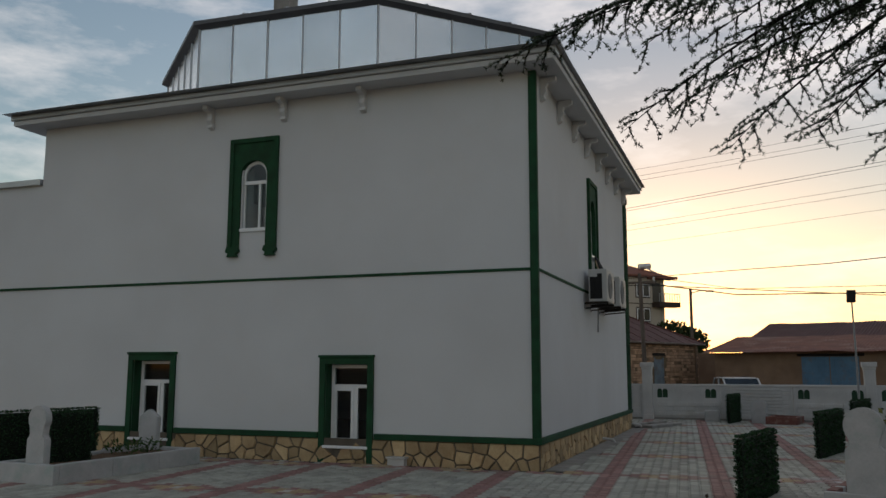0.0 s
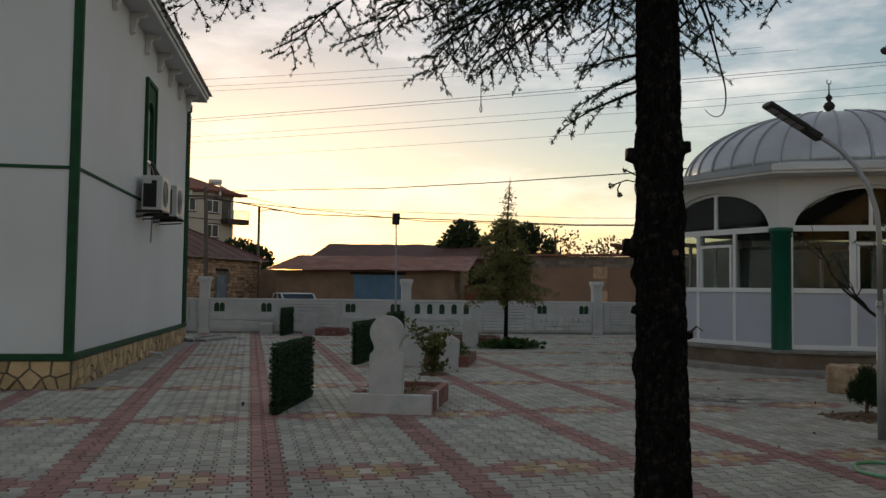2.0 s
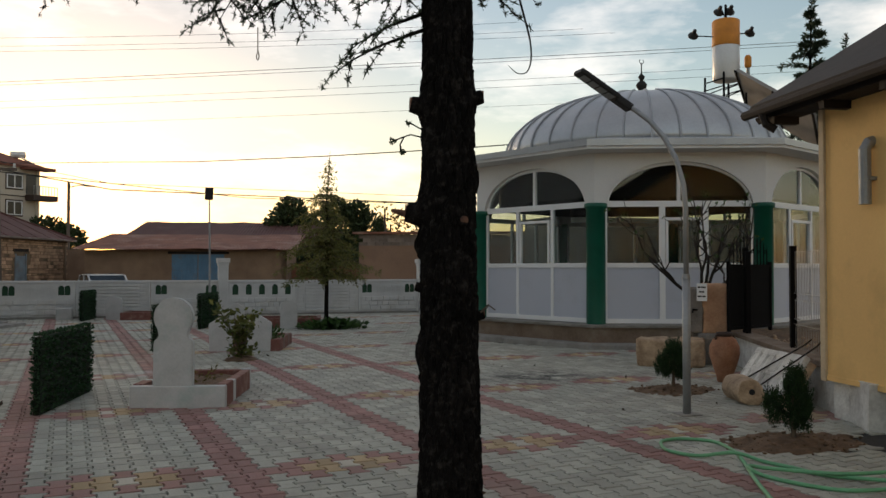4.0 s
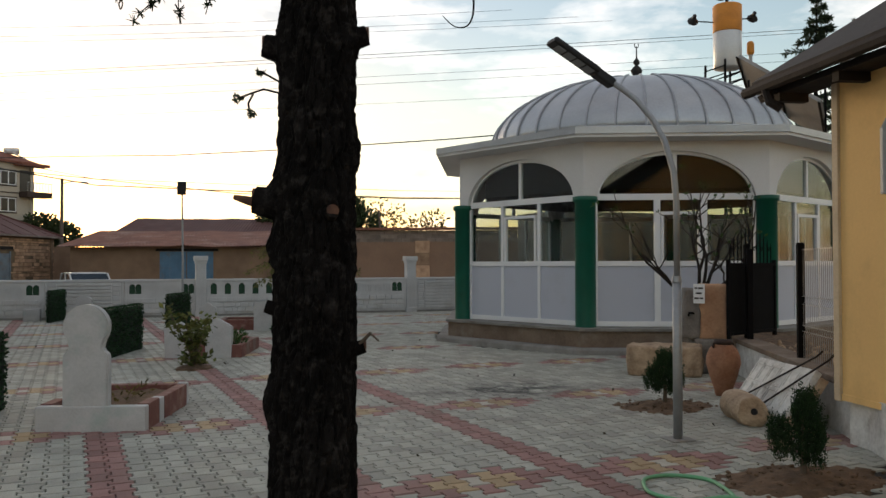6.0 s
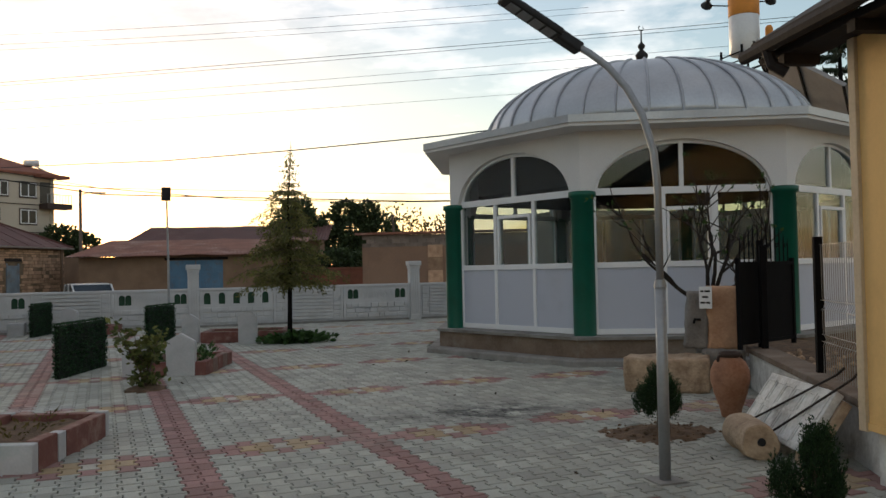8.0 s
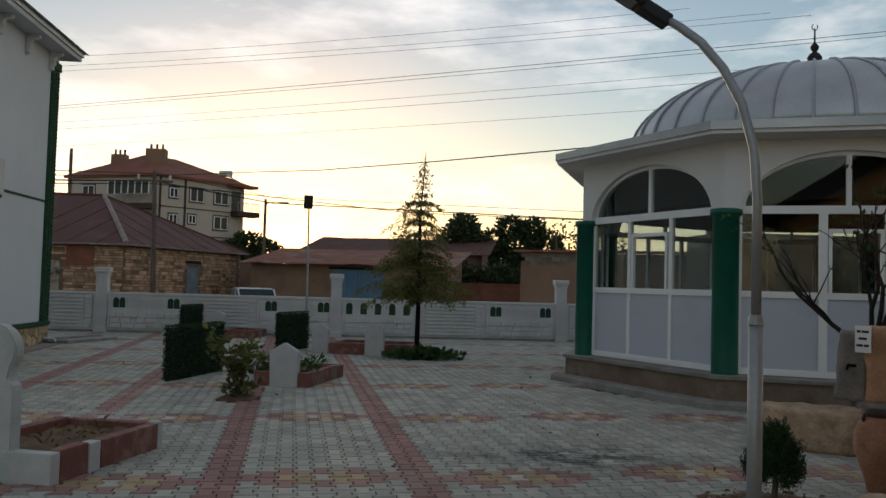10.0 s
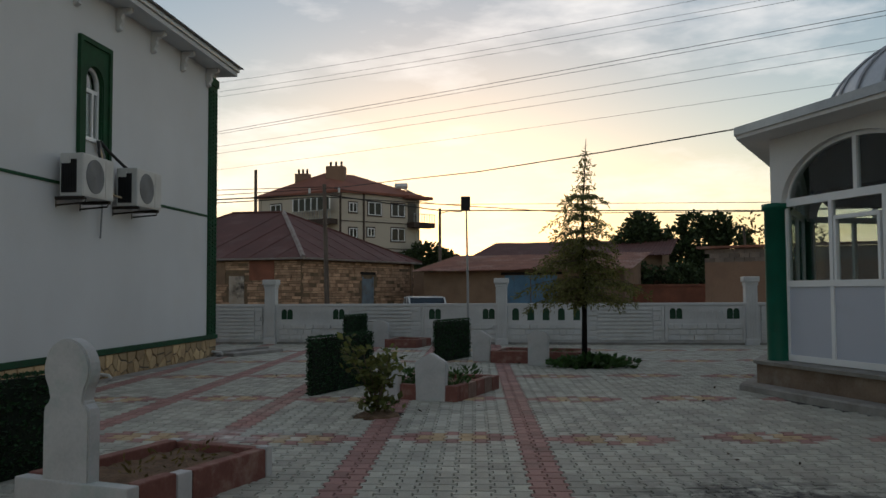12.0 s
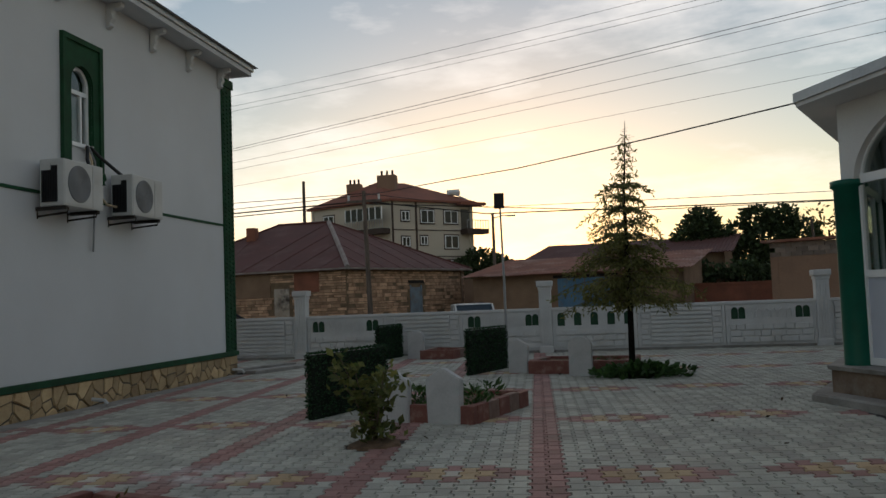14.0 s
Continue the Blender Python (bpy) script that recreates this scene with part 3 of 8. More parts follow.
tagged(part("lozenge_relief", stud, M["green"], bpy.data.objects["trim_corner_back"], "raised lozenge pattern"), kind="stuff")
# ledge over the plinth, cut where the low windows come down
green_run("trim_ledge_front", "dark green ledge over the stone plinth", (MXL - 12, MY - 0.06, 0.36, -10.3, MY + 0.03, 0.45), (-9.26, MY - 0.06, 0.36, -6.49, MY + 0.03, 0.45), (-5.5, MY - 0.06, 0.36, MX + 0.06, MY + 0.03, 0.45))
green_run("trim_ledge_side", "dark green ledge over the stone plinth", (MX - 0.03, MY + 0.04, 0.362, MX + 0.06, MY2 + 0.34, 0.452))
structure("baseboard_front", boxm(MXL - 12, MY - 0.022, -0.2, MX + 0.02, MY + 0.01, 0.362), M["mortar"], "dark mortar bed of the stone plinth", category="plinth")
structure("baseboard_side", boxm(MX - 0.01, MY - 0.01, -0.2, MX + 0.022, MY2 + 0.32, 0.364), M["mortar"], "dark mortar bed of the stone plinth", category="plinth")


def casement(root, to3, u0, u1, z0, z1, d, transom, mullion, fw=0.055):
    """White frame, glazing bars and panes of a window at depth d."""
    bm = bmesh.new()
    wall_plate(bm, u0, u1, z0, z1, [(u0 + fw, z0 + fw, u1 - fw, z1 - fw)], 0.06, lambda a, b, k: to3(a, b, d + k))
    fr = part("window_frame", bm, M["upvc"], root, "white plastic window frame")
    bm = bmesh.new()
    prism(bm, [(u0 + fw, transom - 0.03), (u1 - fw, transom - 0.03), (u1 - fw, transom + 0.03), (u0 + fw, transom + 0.03)], 0.05, lambda a, b, k: to3(a, b, d + 0.003 + k))
    part("transom", bm, M["upvc"], root)
    bm = bmesh.new()
    prism(bm, [(mullion - 0.035, z0 + fw), (mullion + 0.035, z0 + fw), (mullion + 0.035, transom - 0.03), (mullion - 0.035, transom - 0.03)], 0.05, lambda a, b, k: to3(a, b, d + 0.003 + k))
    part("mullion", bm, M["upvc"], root)
    bm = bmesh.new()
    wall_plate(bm, u0 + fw, mullion - 0.035, z0 + fw, transom - 0.03, [(u0 + fw + 0.045, z0 + fw + 0.045, mullion - 0.08, transom - 0.075)], 0.05, lambda a, b, k: to3(a, b, d - 0.012 + k))
    part("sash", bm, M["upvc"], root)
    for a0, b0, a1, b1 in ((u0 + fw, transom + 0.03, u1 - fw, z1 - fw), (u0 + fw + 0.045, z0 + fw + 0.045, mullion - 0.08, transom - 0.075), (mullion + 0.035, z0 + fw, u1 - fw, transom - 0.03)):
        bm = prism(bmesh.new(), [(a0, b0), (a1, b0), (a1, b1), (a0, b1)], 0.008, lambda a, b, k: to3(a, b, d + 0.02 + k))
        g = part("pane", bm, M["glass"], root, "dark reflecting glass")
        g.visible_shadow = False


def low_window(n, u0, z0, u1, z1):
    w = thing("window_%d" % n, "white plastic casement window in a dark green surround", "window", kind="structure")
    bm = wall_plate(bmesh.new(), u0 - 0.1, u1 + 0.1, z0 - 0.0, z1 + 0.1, [(u0, z0 - 1, u1, z1)], -0.045, FRONT)
    part("surround", bm, M["green"], w, "dark green painted surround")
    part("hood", boxm(u0 - 0.12, MY - 0.07, z1 + 0.1, u1 + 0.12, MY + 0.01, z1 + 0.14, 0.01), M["green"], w)
    for nm, a in (("reveal", u0), ("reveal", u1 - 0.012)):
        part(nm, boxm(a, MY + 0.002, z0, a + 0.012, MY + 0.2, z1), M["green"], w)
    part("reveal", boxm(u0 + 0.013, MY + 0.002, z1 - 0.012, u1 - 0.013, MY + 0.2, z1), M["green"], w)
    part("window_sill", boxm(u0 - 0.02, MY - 0.06, z0 - 0.045, u1 + 0.02, MY + 0.2, z0 - 0.002, 0.008), M["upvc"], w, "white sill")
    casement(w, FRONT, u0 + 0.013, u1 - 0.013, z0, z1 - 0.013, 0.18, z0 + (z1 - z0) * 0.72, u0 + (u1 - u0) * 0.6)


low_window(1, *LOW[0])
low_window(2, *LOW[1])


def arch_run(c, hw, bot, spring, n=16, lift=1.0):
    run = [(c - hw, bot), (c - hw, (bot + spring) / 2)]
    run += [(c - hw * math.cos(math.pi * i / n), spring + hw * lift * math.sin(math.pi * i / n)) for i in range(n + 1)]
    return run + [(c + hw, (bot + spring) / 2), (c + hw, bot)]


def rect_run(c, hw, bot, spring, top, n=16):
    run = [(c - hw, bot), (c - hw, (bot + spring) / 2)]
    for i in range(n + 1):
        x, y = -math.cos(math.pi * i / n), math.sin(math.pi * i / n)
        s = max(abs(x), abs(y))
        run.append((c + hw * x / s, spring + (top - spring) * y / s if abs(y) > 1e-6 else spring))
    return run + [(c + hw, (bot + spring) / 2), (c + hw, bot)]


def arch_window(n, to3, c, sill, dz=0.0):
    w = thing("window_%d" % n, "arched white window in a green painted surround with two feet", "window", kind="structure")
    spring, top, bot = 4.77 + dz, 5.42 + dz, 3.42 + dz
    bm = strip(bmesh.new(), arch_run(c, 0.262, bot, spring), rect_run(c, 0.475, bot, spring, top), -0.03, to3)
    part("surround", bm, M["green"], w, "green painted surround")
    bm = strip(bmesh.new(), rect_run(c, 0.40, bot, spring, top - 0.075), rect_run(c, 0.478, bot, spring, top + 0.003), -0.06, to3)
    part("border", bm, M["green"], w, "raised green border")
    bm = strip(bmesh.new(), arch_run(c, 0.255, sill, spring), arch_run(c, 0.275, sill, spring), 0.2, to3)
    part("reveal", bm, M["green"], w)
    for s in (-1, 1):
        u = c + s * 0.37
        bm = prism(bmesh.new(), [(u - 0.1, bot + 0.1), (u + 0.1, bot + 0.1), (u + 0.13, bot + 0.02), (u + 0.07, bot - 0.02), (u + 0.1, bot - 0.07), (u - 0.1, bot - 0.07), (u - 0.07, bot - 0.02), (u - 0.13, bot + 0.02)], -0.08, to3)
        part("foot", bm, M["green"], w, "small moulded green foot")
    bm = strip(bmesh.new(), arch_run(c, 0.205, sill + 0.05, spring), arch_run(c, 0.255, sill + 0.0, spring), 0.06, lambda a, b, k: to3(a, b, 0.05 + k))
    part("window_frame", bm, M["upvc"], w, "white plastic window frame")
    bm = prism(bmesh.new(), [(c - 0.255, sill - 0.01), (c + 0.255, sill - 0.01), (c + 0.255, sill + 0.05), (c - 0.255, sill + 0.05)], 0.24, lambda a, b, k: to3(a, b, -0.03 + k))
    part("window_sill", bm, M["upvc"], w)
    bm = prism(bmesh.new(), [(c - 0.205, spring - 0.15), (c + 0.205, spring - 0.15), (c + 0.205, spring - 0.09), (c - 0.205, spring - 0.09)], 0.05, lambda a, b, k: to3(a, b, 0.053 + k))
    part("transom", bm, M["upvc"], w)
    bm = prism(bmesh.new(), [(c + 0.06, sill + 0.05), (c + 0.1, sill + 0.05), (c + 0.1, spring - 0.15), (c + 0.06, spring - 0.15)], 0.05, lambda a, b, k: to3(a, b, 0.053 + k))
    part("mullion", bm, M["upvc"], w)
    pts = [(c - 0.205, sill + 0.05), (c + 0.205, sill + 0.05)] + [(c + 0.205 * math.cos(math.pi * i / 12), spring + 0.205 * math.sin(math.pi * i / 12)) for i in range(13)]
    g = part("pane", prism(bmesh.new(), pts, 0.008, lambda a, b, k: to3(a, b, 0.08 + k)), M["glass"], w, "dark reflecting glass")
    g.visible_shadow = False


arch_window(3, FRONT, -7.85, 3.79)
arch_window(4, SIDE, 17.0, 3.7, -0.15)


def corbel(m):
    c = bmesh.new()
    prof = [(0, 0), (0.26, 0), (0.26, -0.07), (0.2, -0.1), (0.13, -0.11), (0.1, -0.17), (0.12, -0.24), (0.07, -0.31), (0.09, -0.36), (0.0, -0.4)]
    prism(c, prof, 0.1, lambda a, b, k: (k - 0.05, -a, b))
    bmesh.ops.bevel(c, geom=c.edges[:], offset=0.008, segments=1, affect="EDGES")
    ob = tagged(mesh_object("eave_bracket", c, M["plaster"]), "white scrolled plaster bracket under the eave", "bracket", "brackets under the eave", "")
    ob.matrix_basis = m
    return ob


first = corbel(pose(-8.76, MY, EAVE))
for x in (-7.28, -5.77):
    copy_thing(first, pose(x, MY, EAVE))
for i in range(8):
    copy_thing(first, pose(MX, 12.62 + 1.27 * i, EAVE, 0, 0, 90))


def air_conditioner(m):
    a = thing("air_conditioner", "white outdoor air conditioner on a wall bracket", "air conditioner", m, "outdoor units on the side wall")
    # x out of the wall, y along it
    part("casing", boxm(0.1, 0, 0, 0.45, 0.88, 0.62, 0.015), M["ac_white"], a, "white sheet casing")
    bm = boxm(0.13, -0.012, 0.05, 0.36, 0.0, 0.53, 0.0)
    part("coil_grille", bm, M["black_plastic"], a, "dark finned coil")
    for i in range(9):
        part("fin", boxm(0.14 + i * 0.025, -0.02, 0.06, 0.144 + i * 0.025, -0.012, 0.52), M["black_metal"], a)
    part("label_plate", boxm(0.13, -0.024, 0.47, 0.27, -0.001, 0.56, 0.0), M["ac_white"], a)
    part("front_panel", boxm(0.449, 0.02, 0.03, 0.456, 0.62, 0.59, 0.003), M["ac_white"], a)
    part("front_panel", boxm(0.449, 0.63, 0.03, 0.456, 0.86, 0.59, 0.003), M["ac_white"], a)
    for i in range(5):
        part("louvre", boxm(0.456, 0.66, 0.36 + i * 0.042, 0.462, 0.83, 0.37 + i * 0.042), M["ac_white"], a)
    bm = bmesh.new()
    lathe(bm, [(0.25, 0), (0.25, 0.01), (0.235, 0.013), (0.001, 0.014)], 36)
    bmesh.ops.transform(bm, matrix=pose(0.452, 0.33, 0.31, 0, 90, 0), verts=bm.verts)
    gr = part("fan_grille", bm, M["fan_dark"], a, "round dark grey fan grille")
    for i in range(1, 9):
        bm = bmesh.new()
        r = i * 0.029
        tube(bm, [(0.466, 0.33 + r * math.cos(t * math.pi / 12), 0.31 + r * math.sin(t * math.pi / 12)) for t in range(25)], 0.003, 4)
        part("ring", bm, M["grille"], gr)
    for y in (0.08, 0.72):
        part("bracket", tube(bmesh.new(), [(0.0, y, -0.15), (0.0, y, -0.03), (0.46, y, -0.03), (0.44, y, -0.09), (0.02, y, -0.12)], 0.014, 6), M["rod"], a)
    part("bracket_rail", boxm(0.02, 0.02, -0.05, 0.46, 0.06, -0.002), M["rod"], a)
    part("bracket_rail", boxm(0.02, 0.74, -0.05, 0.46, 0.78, -0.002), M["rod"], a)
    return a


ac = air_conditioner(pose(MX, 15.94, 2.73))
copy_thing(ac, pose(MX, 17.57, 2.75))
hose_set = thing("ac_pipes", "bundle of insulated pipes hanging from the window to the air conditioners", "pipes")
for run, r, mat in (([(MX + .25, 16.84, 3.3), (MX + .16, 16.9, 3.5), (MX + 0.1, 17.0, 3.66), (MX + 0.04, 17.08, 3.72)], 0.025, "black_plastic"), ([(MX + 0.06, 17.1, 3.7), (MX + 0.1, 17.18, 3.5), (MX + .07, 17.18, 3.0), (MX + .06, 17.2, 2.65), (MX + .05, 17.18, 2.2)], 0.014, "grille"),
                    ([(MX + 0.06, 17.12, 3.72), (MX + 0.1, 17.3, 3.6), (MX + .14, 17.55, 3.48), (MX + .22, 17.85, 3.31)], 0.025, "black_plastic"), ([(MX + 0.05, 17.07, 3.68), (MX + 0.1, 17.1, 3.5), (MX + .1, 17.12, 3.1), (MX + .15, 17.4, 2.9), (MX + .2, 17.6, 2.88)], 0.018, "cream")):
    part("pipe", tube(bmesh.new(), run, r), M[mat], hose_set)

# ---- pavilion ----
PC, PR, PA = Vector((10.95, 16.38, 0)), 3.74, 179.3
def pav(k, r, z):
    a = radians(PA + 45 * k)
    return Vector((PC.x + r * math.cos(a), PC.y + r * math.sin(a), z))
pavilion = thing("fountain_pavilion", "octagonal white pavilion with green columns and a zinc dome", "pavilion")
bm = lathe(bmesh.new(), [(4.3, -0.13), (4.28, 0.09), (4.02, 0.1)], 8, PC, radians(PA))
bmesh.ops.bevel(bm, geom=bm.edges[:], offset=0.02, segments=1, affect="EDGES")
part("lower_step", bm, M["concrete"], pavilion, "worn concrete lower step")
part("plinth", lathe(bmesh.new(), [(4.05, 0.05), (4.05, 0.36)], 8, PC, radians(PA)), M["oldconcrete"], pavilion, "brown stained concrete plinth")
part("plinth_slab", lathe(bmesh.new(), [(4.09, 0.355), (4.1, 0.40), (0.1, 0.405)], 8, PC, radians(PA)), M["concrete"], pavilion, "pale concrete floor slab")
for k in range(8):
    b = pav(k, PR, 0)
    bm = lathe(bmesh.new(), [(0.18, 0.3), (0.165, 0.42), (0.165, 2.4), (0.2, 2.42), (0.2, 2.49), (0.16, 2.5)], 24, b)
    part("column", bm, M["col_green"], pavilion, "glossy green painted column", True)
    p0, p1 = pav(k, PR - 0.02, 0), pav(k + 1, PR - 0.02, 0)
    u = (p1 - p0).normalized()
    L = (p1 - p0).length
    nrm = Vector((-u.y, u.x, 0))
    if nrm.dot(p0 - PC) < 0:
        nrm = -nrm
    to3 = lambda a, b, d, p0=p0, u=u, nrm=nrm: tuple(p0 + u * a + nrm * (0.09 - d) + Vector((0, 0, b)))
    N = 24
    hw = L / 2 - 0.17
    inner = [(L / 2 - hw * math.cos(math.pi * i / N), 2.44 + 0.78 * math.sin(math.pi * i / N)) for i in range(N + 1)]
    outer = [(0, 2.44)] + [(L * i / N, 3.42) for i in range(N + 1)] + [(L, 2.44)]
    inner = [inner[0]] + inner + [inner[-1]]
    part("arch_wall", strip(bmesh.new(), inner, outer, 0.2, to3), M["pav_white"], pavilion, "white painted arched wall")
    arch = [(L / 2 - (hw - 0.0) * math.cos(math.pi * i / N), 2.5 + 0.72 * math.sin(math.pi * i / N)) for i in range(N + 1)]
    arch2 = [(L / 2 - (hw - 0.05) * math.cos(math.pi * i / N), 2.5 + 0.67 * math.sin(math.pi * i / N)) for i in range(N + 1)]
    win = part("glazing", strip(bmesh.new(), arch2, arch, 0.06, lambda a, b, d: to3(a, b, 0.08 + d)), M["upvc"], pavilion, "white plastic glazing frame")
    def bar(u0, z0, u1, z1, d0=0.07, dd=0.06):
        part("bar", prism(bmesh.new(), [(u0, z0), (u1, z0), (u1, z1), (u0, z1)], dd, lambda a, b, d: to3(a, b, d0 + d)), M["upvc"], win)
    def pane(u0, z0, u1, z1):
        g = part("pane", prism(bmesh.new(), [(u0, z0), (u1, z0), (u1, z1), (u0, z1)], 0.008, lambda a, b, d: to3(a, b, 0.098 + d)), M["glass"], win, "clear glass")
        g.visible_shadow = False
    e0, e1 = 0.13, L - 0.13
    bar(e0, 0.41, e1, 0.49)
    bar(e0, 1.38, e1, 1.46)
    bar(e0, 2.44, e1, 2.54)
    bar(L / 2 - 0.03, 2.54, L / 2 + 0.03, 3.17)
    cuts = [e0, e0 + (e1 - e0) / 3, e0 + 2 * (e1 - e0) / 3, e1]
    if k == 1:
        cuts = [e0, L * 0.4, L * 0.66, e1]
    for i, c in enumerate(cuts):
        w = 0.05 if k == 1 and 0 < i < 3 else 0.03
        c = min(max(c, e0 + 0.03), e1 - 0.03)
        bar(c - w, 0.49, c + w, 1.38)
        bar(c - w, 1.46, c + w, 2.44)
    for a, b in zip(cuts, cuts[1:]):
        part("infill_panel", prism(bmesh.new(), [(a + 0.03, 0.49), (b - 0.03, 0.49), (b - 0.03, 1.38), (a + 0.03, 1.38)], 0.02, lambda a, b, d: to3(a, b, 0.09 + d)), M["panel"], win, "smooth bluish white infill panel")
        pane(a + 0.03, 1.46, b - 0.03, 2.44)
    if k in (0, 1, 2):
        a = cuts[1] + 0.06
        bar(a, 2.2, cuts[2] - 0.06, 2.25, 0.06)
        bar(a, 1.46, a + 0.04, 2.2, 0.06)
        bar(cuts[2] - 0.1, 1.46, cuts[2] - 0.06, 2.2, 0.06)
    pts = [(L / 2 - (hw - 0.05) * math.cos(math.pi * i / N), 2.54 + 0.63 * math.sin(math.pi * i / N)) for i in range(N + 1)]
    g = part("fanlight", prism(bmesh.new(), pts, 0.008, lambda a, b, d: to3(a, b, 0.1 + d)), M["glass"], win, "clear arched glass")
    g.visible_shadow = False
for k in range(8):
    c0, c1 = pav(k, PR - 0.03, 2.46), pav(k, PR + 0.077, 2.46)
    t = Vector((-(c1 - c0).y, (c1 - c0).x, 0)).normalized()
    bm = bmesh.new()
    prism(bm, [(-0.003, 0), (0.003, 0), (0.0352, 0.0935), (0, 0.1075), (-0.0352, 0.0935)], 0.93, lambda a, b, d: tuple(c0 + t * a + (c1 - c0).normalized() * b + Vector((0, 0, d))))
    bmesh.ops.recalc_face_normals(bm, faces=bm.faces[:])
    part("corner_fillet", bm, M["pav_white"], pavilion)
# Skirt added to hide sky in the arches; near-black colour is indoor shade.
part("sky_hiding_skirt", lathe(bmesh.new(), [(3.32, 3.36), (3.3, 2.66), (3.27, 2.66), (3.25, 3.36)], 8, PC, radians(PA)), M["near_black"], pavilion, "added skirt hiding the sky, near black as indoor shade")
# Ceiling boards coloured near black for the shade indoors.
part("ceiling", lathe(bmesh.new(), [(3.5, 3.34), (3.5, 3.38)], 8, PC, radians(PA)), M["near_black"], pavilion, "boarded ceiling coloured near black as indoor shade")
part("eave", lathe(bmesh.new(), [(3.6, 3.4), (3.8, 3.37), (4.25, 3.39), (4.25, 3.5), (3.6, 3.56)], 8, PC, radians(PA)), M["pav_white"], pavilion, "white octagonal eave")
part("eave_flashing", lathe(bmesh.new(), [(4.255, 3.44), (4.28, 3.44), (4.28, 3.55), (3.0, 3.76), (2.95, 3.76)], 8, PC, radians(PA)), M["zinc"], pavilion, "folded zinc eave flashing")
HD, RD, ZD = 1.36, 2.93, 3.72
part("dome", lathe(bmesh.new(), [(RD * math.cos(t), ZD + HD * math.sin(t)) for t in [i * math.pi / 2 / 20 for i in range(21)]], 72, PC), M["zinc"], pavilion, "weathered seamed zinc dome", True)
for j in range(36):
    a = 2 * math.pi * j / 36
    top = 1.42 if j % 2 == 0 else 1.15
    pts = [(PC.x + (RD + 0.012) * math.cos(t) * math.cos(a), PC.y + (RD + 0.012) * math.cos(t) * math.sin(a), ZD + (HD + 0.012) * math.sin(t)) for t in [top * i / 14 for i in range(15)]]
    part("seam", tube(bmesh.new(), pts, 0.024, 5), M["zinc_rib"], pavilion)
part("finial", lathe(bmesh.new(), [(0.16, 5.07), (0.1, 5.14), (0.05, 5.20), (0.1, 5.26), (0.12, 5.32), (0.08, 5.38), (0.03, 5.42), (0.06, 5.46), (0.07, 5.50), (0.04, 5.54), (0.015, 5.58), (0.012, 5.78), (0.004, 5.82)], 16, PC), M["near_black"], pavilion, "dark bronze finial with a crescent", True)
part("crescent", tube(bmesh.new(), [(PC.x + 0.05 * math.cos(t), PC.y, 5.83 + 0.05 * math.sin(t)) for t in [2.2 + i * 5.1 / 12 - 0.2 for i in range(13)]], 0.008, 5), M["near_black"], pavilion)

# ---- perimeter wall ----
WY = 25.9
wall_p = structure("wall_perimeter", boxm(-40, WY - 0.03, -0.14, 40, WY + 0.14, 0.07), M["concrete"], "concrete footing of the white precast courtyard wall")


def wpart(name, bm, x, mat, label=""):
    ob = part(name, bm, mat, wall_p, label)
    ob.matrix_basis = pose(x, WY, 0)
    return ob


def share(ob, x, name):
    o = new(name, ob.data)
    o.parent = wall_p
    o.matrix_basis = pose(x, WY, 0)
    return o


WF = lambda a, b, k: (a, -k, b)


def arched_plate(bm, x0, x1, z0, z1, arches):
    """A plate with round-headed niches (centre, half width, sill, spring)."""
    xs = [x0]
    for c, hw, s, sp in arches:
        box(bm, xs[-1], -0.03, z0, c - hw, 0.03, z1)
        box(bm, c - hw, -0.03, z0, c + hw, 0.03, s)
        n = 8
        run = [(c - hw * math.cos(math.pi * i / n), sp + hw * math.sin(math.pi * i / n)) for i in range(n + 1)]
        top = [(c - hw + 2 * hw * i / n, z1) for i in range(n + 1)]
        strip(bm, run, top, 0.06, lambda a, b, k: (a, 0.03 - k, b))
        xs.append(c + hw)
    box(bm, xs[-1], -0.03, z0, x1, 0.03, z1)


def stone_relief(bm, x0, x1, z0, z1, rows, rng):
    h = (z1 - z0) / rows
    for r in range(rows):
        x = x0
        while x < x1 - 0.03:
            w = min(rng.uniform(0.14, 0.38), x1 - x)
            box(bm, x + 0.012, -0.03 - rng.uniform(0.02, 0.045), z0 + r * h + 0.011, x + w - 0.012, -0.028, z0 + (r + 1) * h - 0.011, 0.008)
            x += w


def panel_base(bm):
    box(bm, 0.0, -0.03, 0.05, 1.92, 0.03, 0.56)
    box(bm, -0.01, -0.055, 0.96, 1.93, 0.055, 1.03, 0.01)
    for a in (0.0, 1.86):
        box(bm, a, -0.045, 0.05, a + 0.06, 0.03, 0.96, 0.005)


rng = random.Random(5)
twin = bmesh.new()
panel_base(twin)
ar = [(0.2, 0.075, 0.63, 0.82), (0.355, 0.075, 0.63, 0.82), (1.565, 0.075, 0.63, 0.82), (1.72, 0.075, 0.63, 0.82)]
arched_plate(twin, 0.06, 1.86, 0.56, 0.96, ar)
stone_relief(twin, 0.07, 1.85, 0.1, 0.52, 3, rng)
for i in range(6):
    c = 0.56 + i * 0.16
    strip(twin, [(c - 0.04, 0.64), (c - 0.04, 0.78), (c, 0.84), (c + 0.04, 0.78), (c + 0.04, 0.64)], [(c - 0.06, 0.64), (c - 0.06, 0.79), (c, 0.87), (c + 0.06, 0.79), (c + 0.06, 0.64)], 0.02, lambda a, b, k: (a, -0.03 - k, b))
twin = wpart("panel", twin, 0, M["precast"], "white precast panel with twin arched niches")
gtwin = bmesh.new()
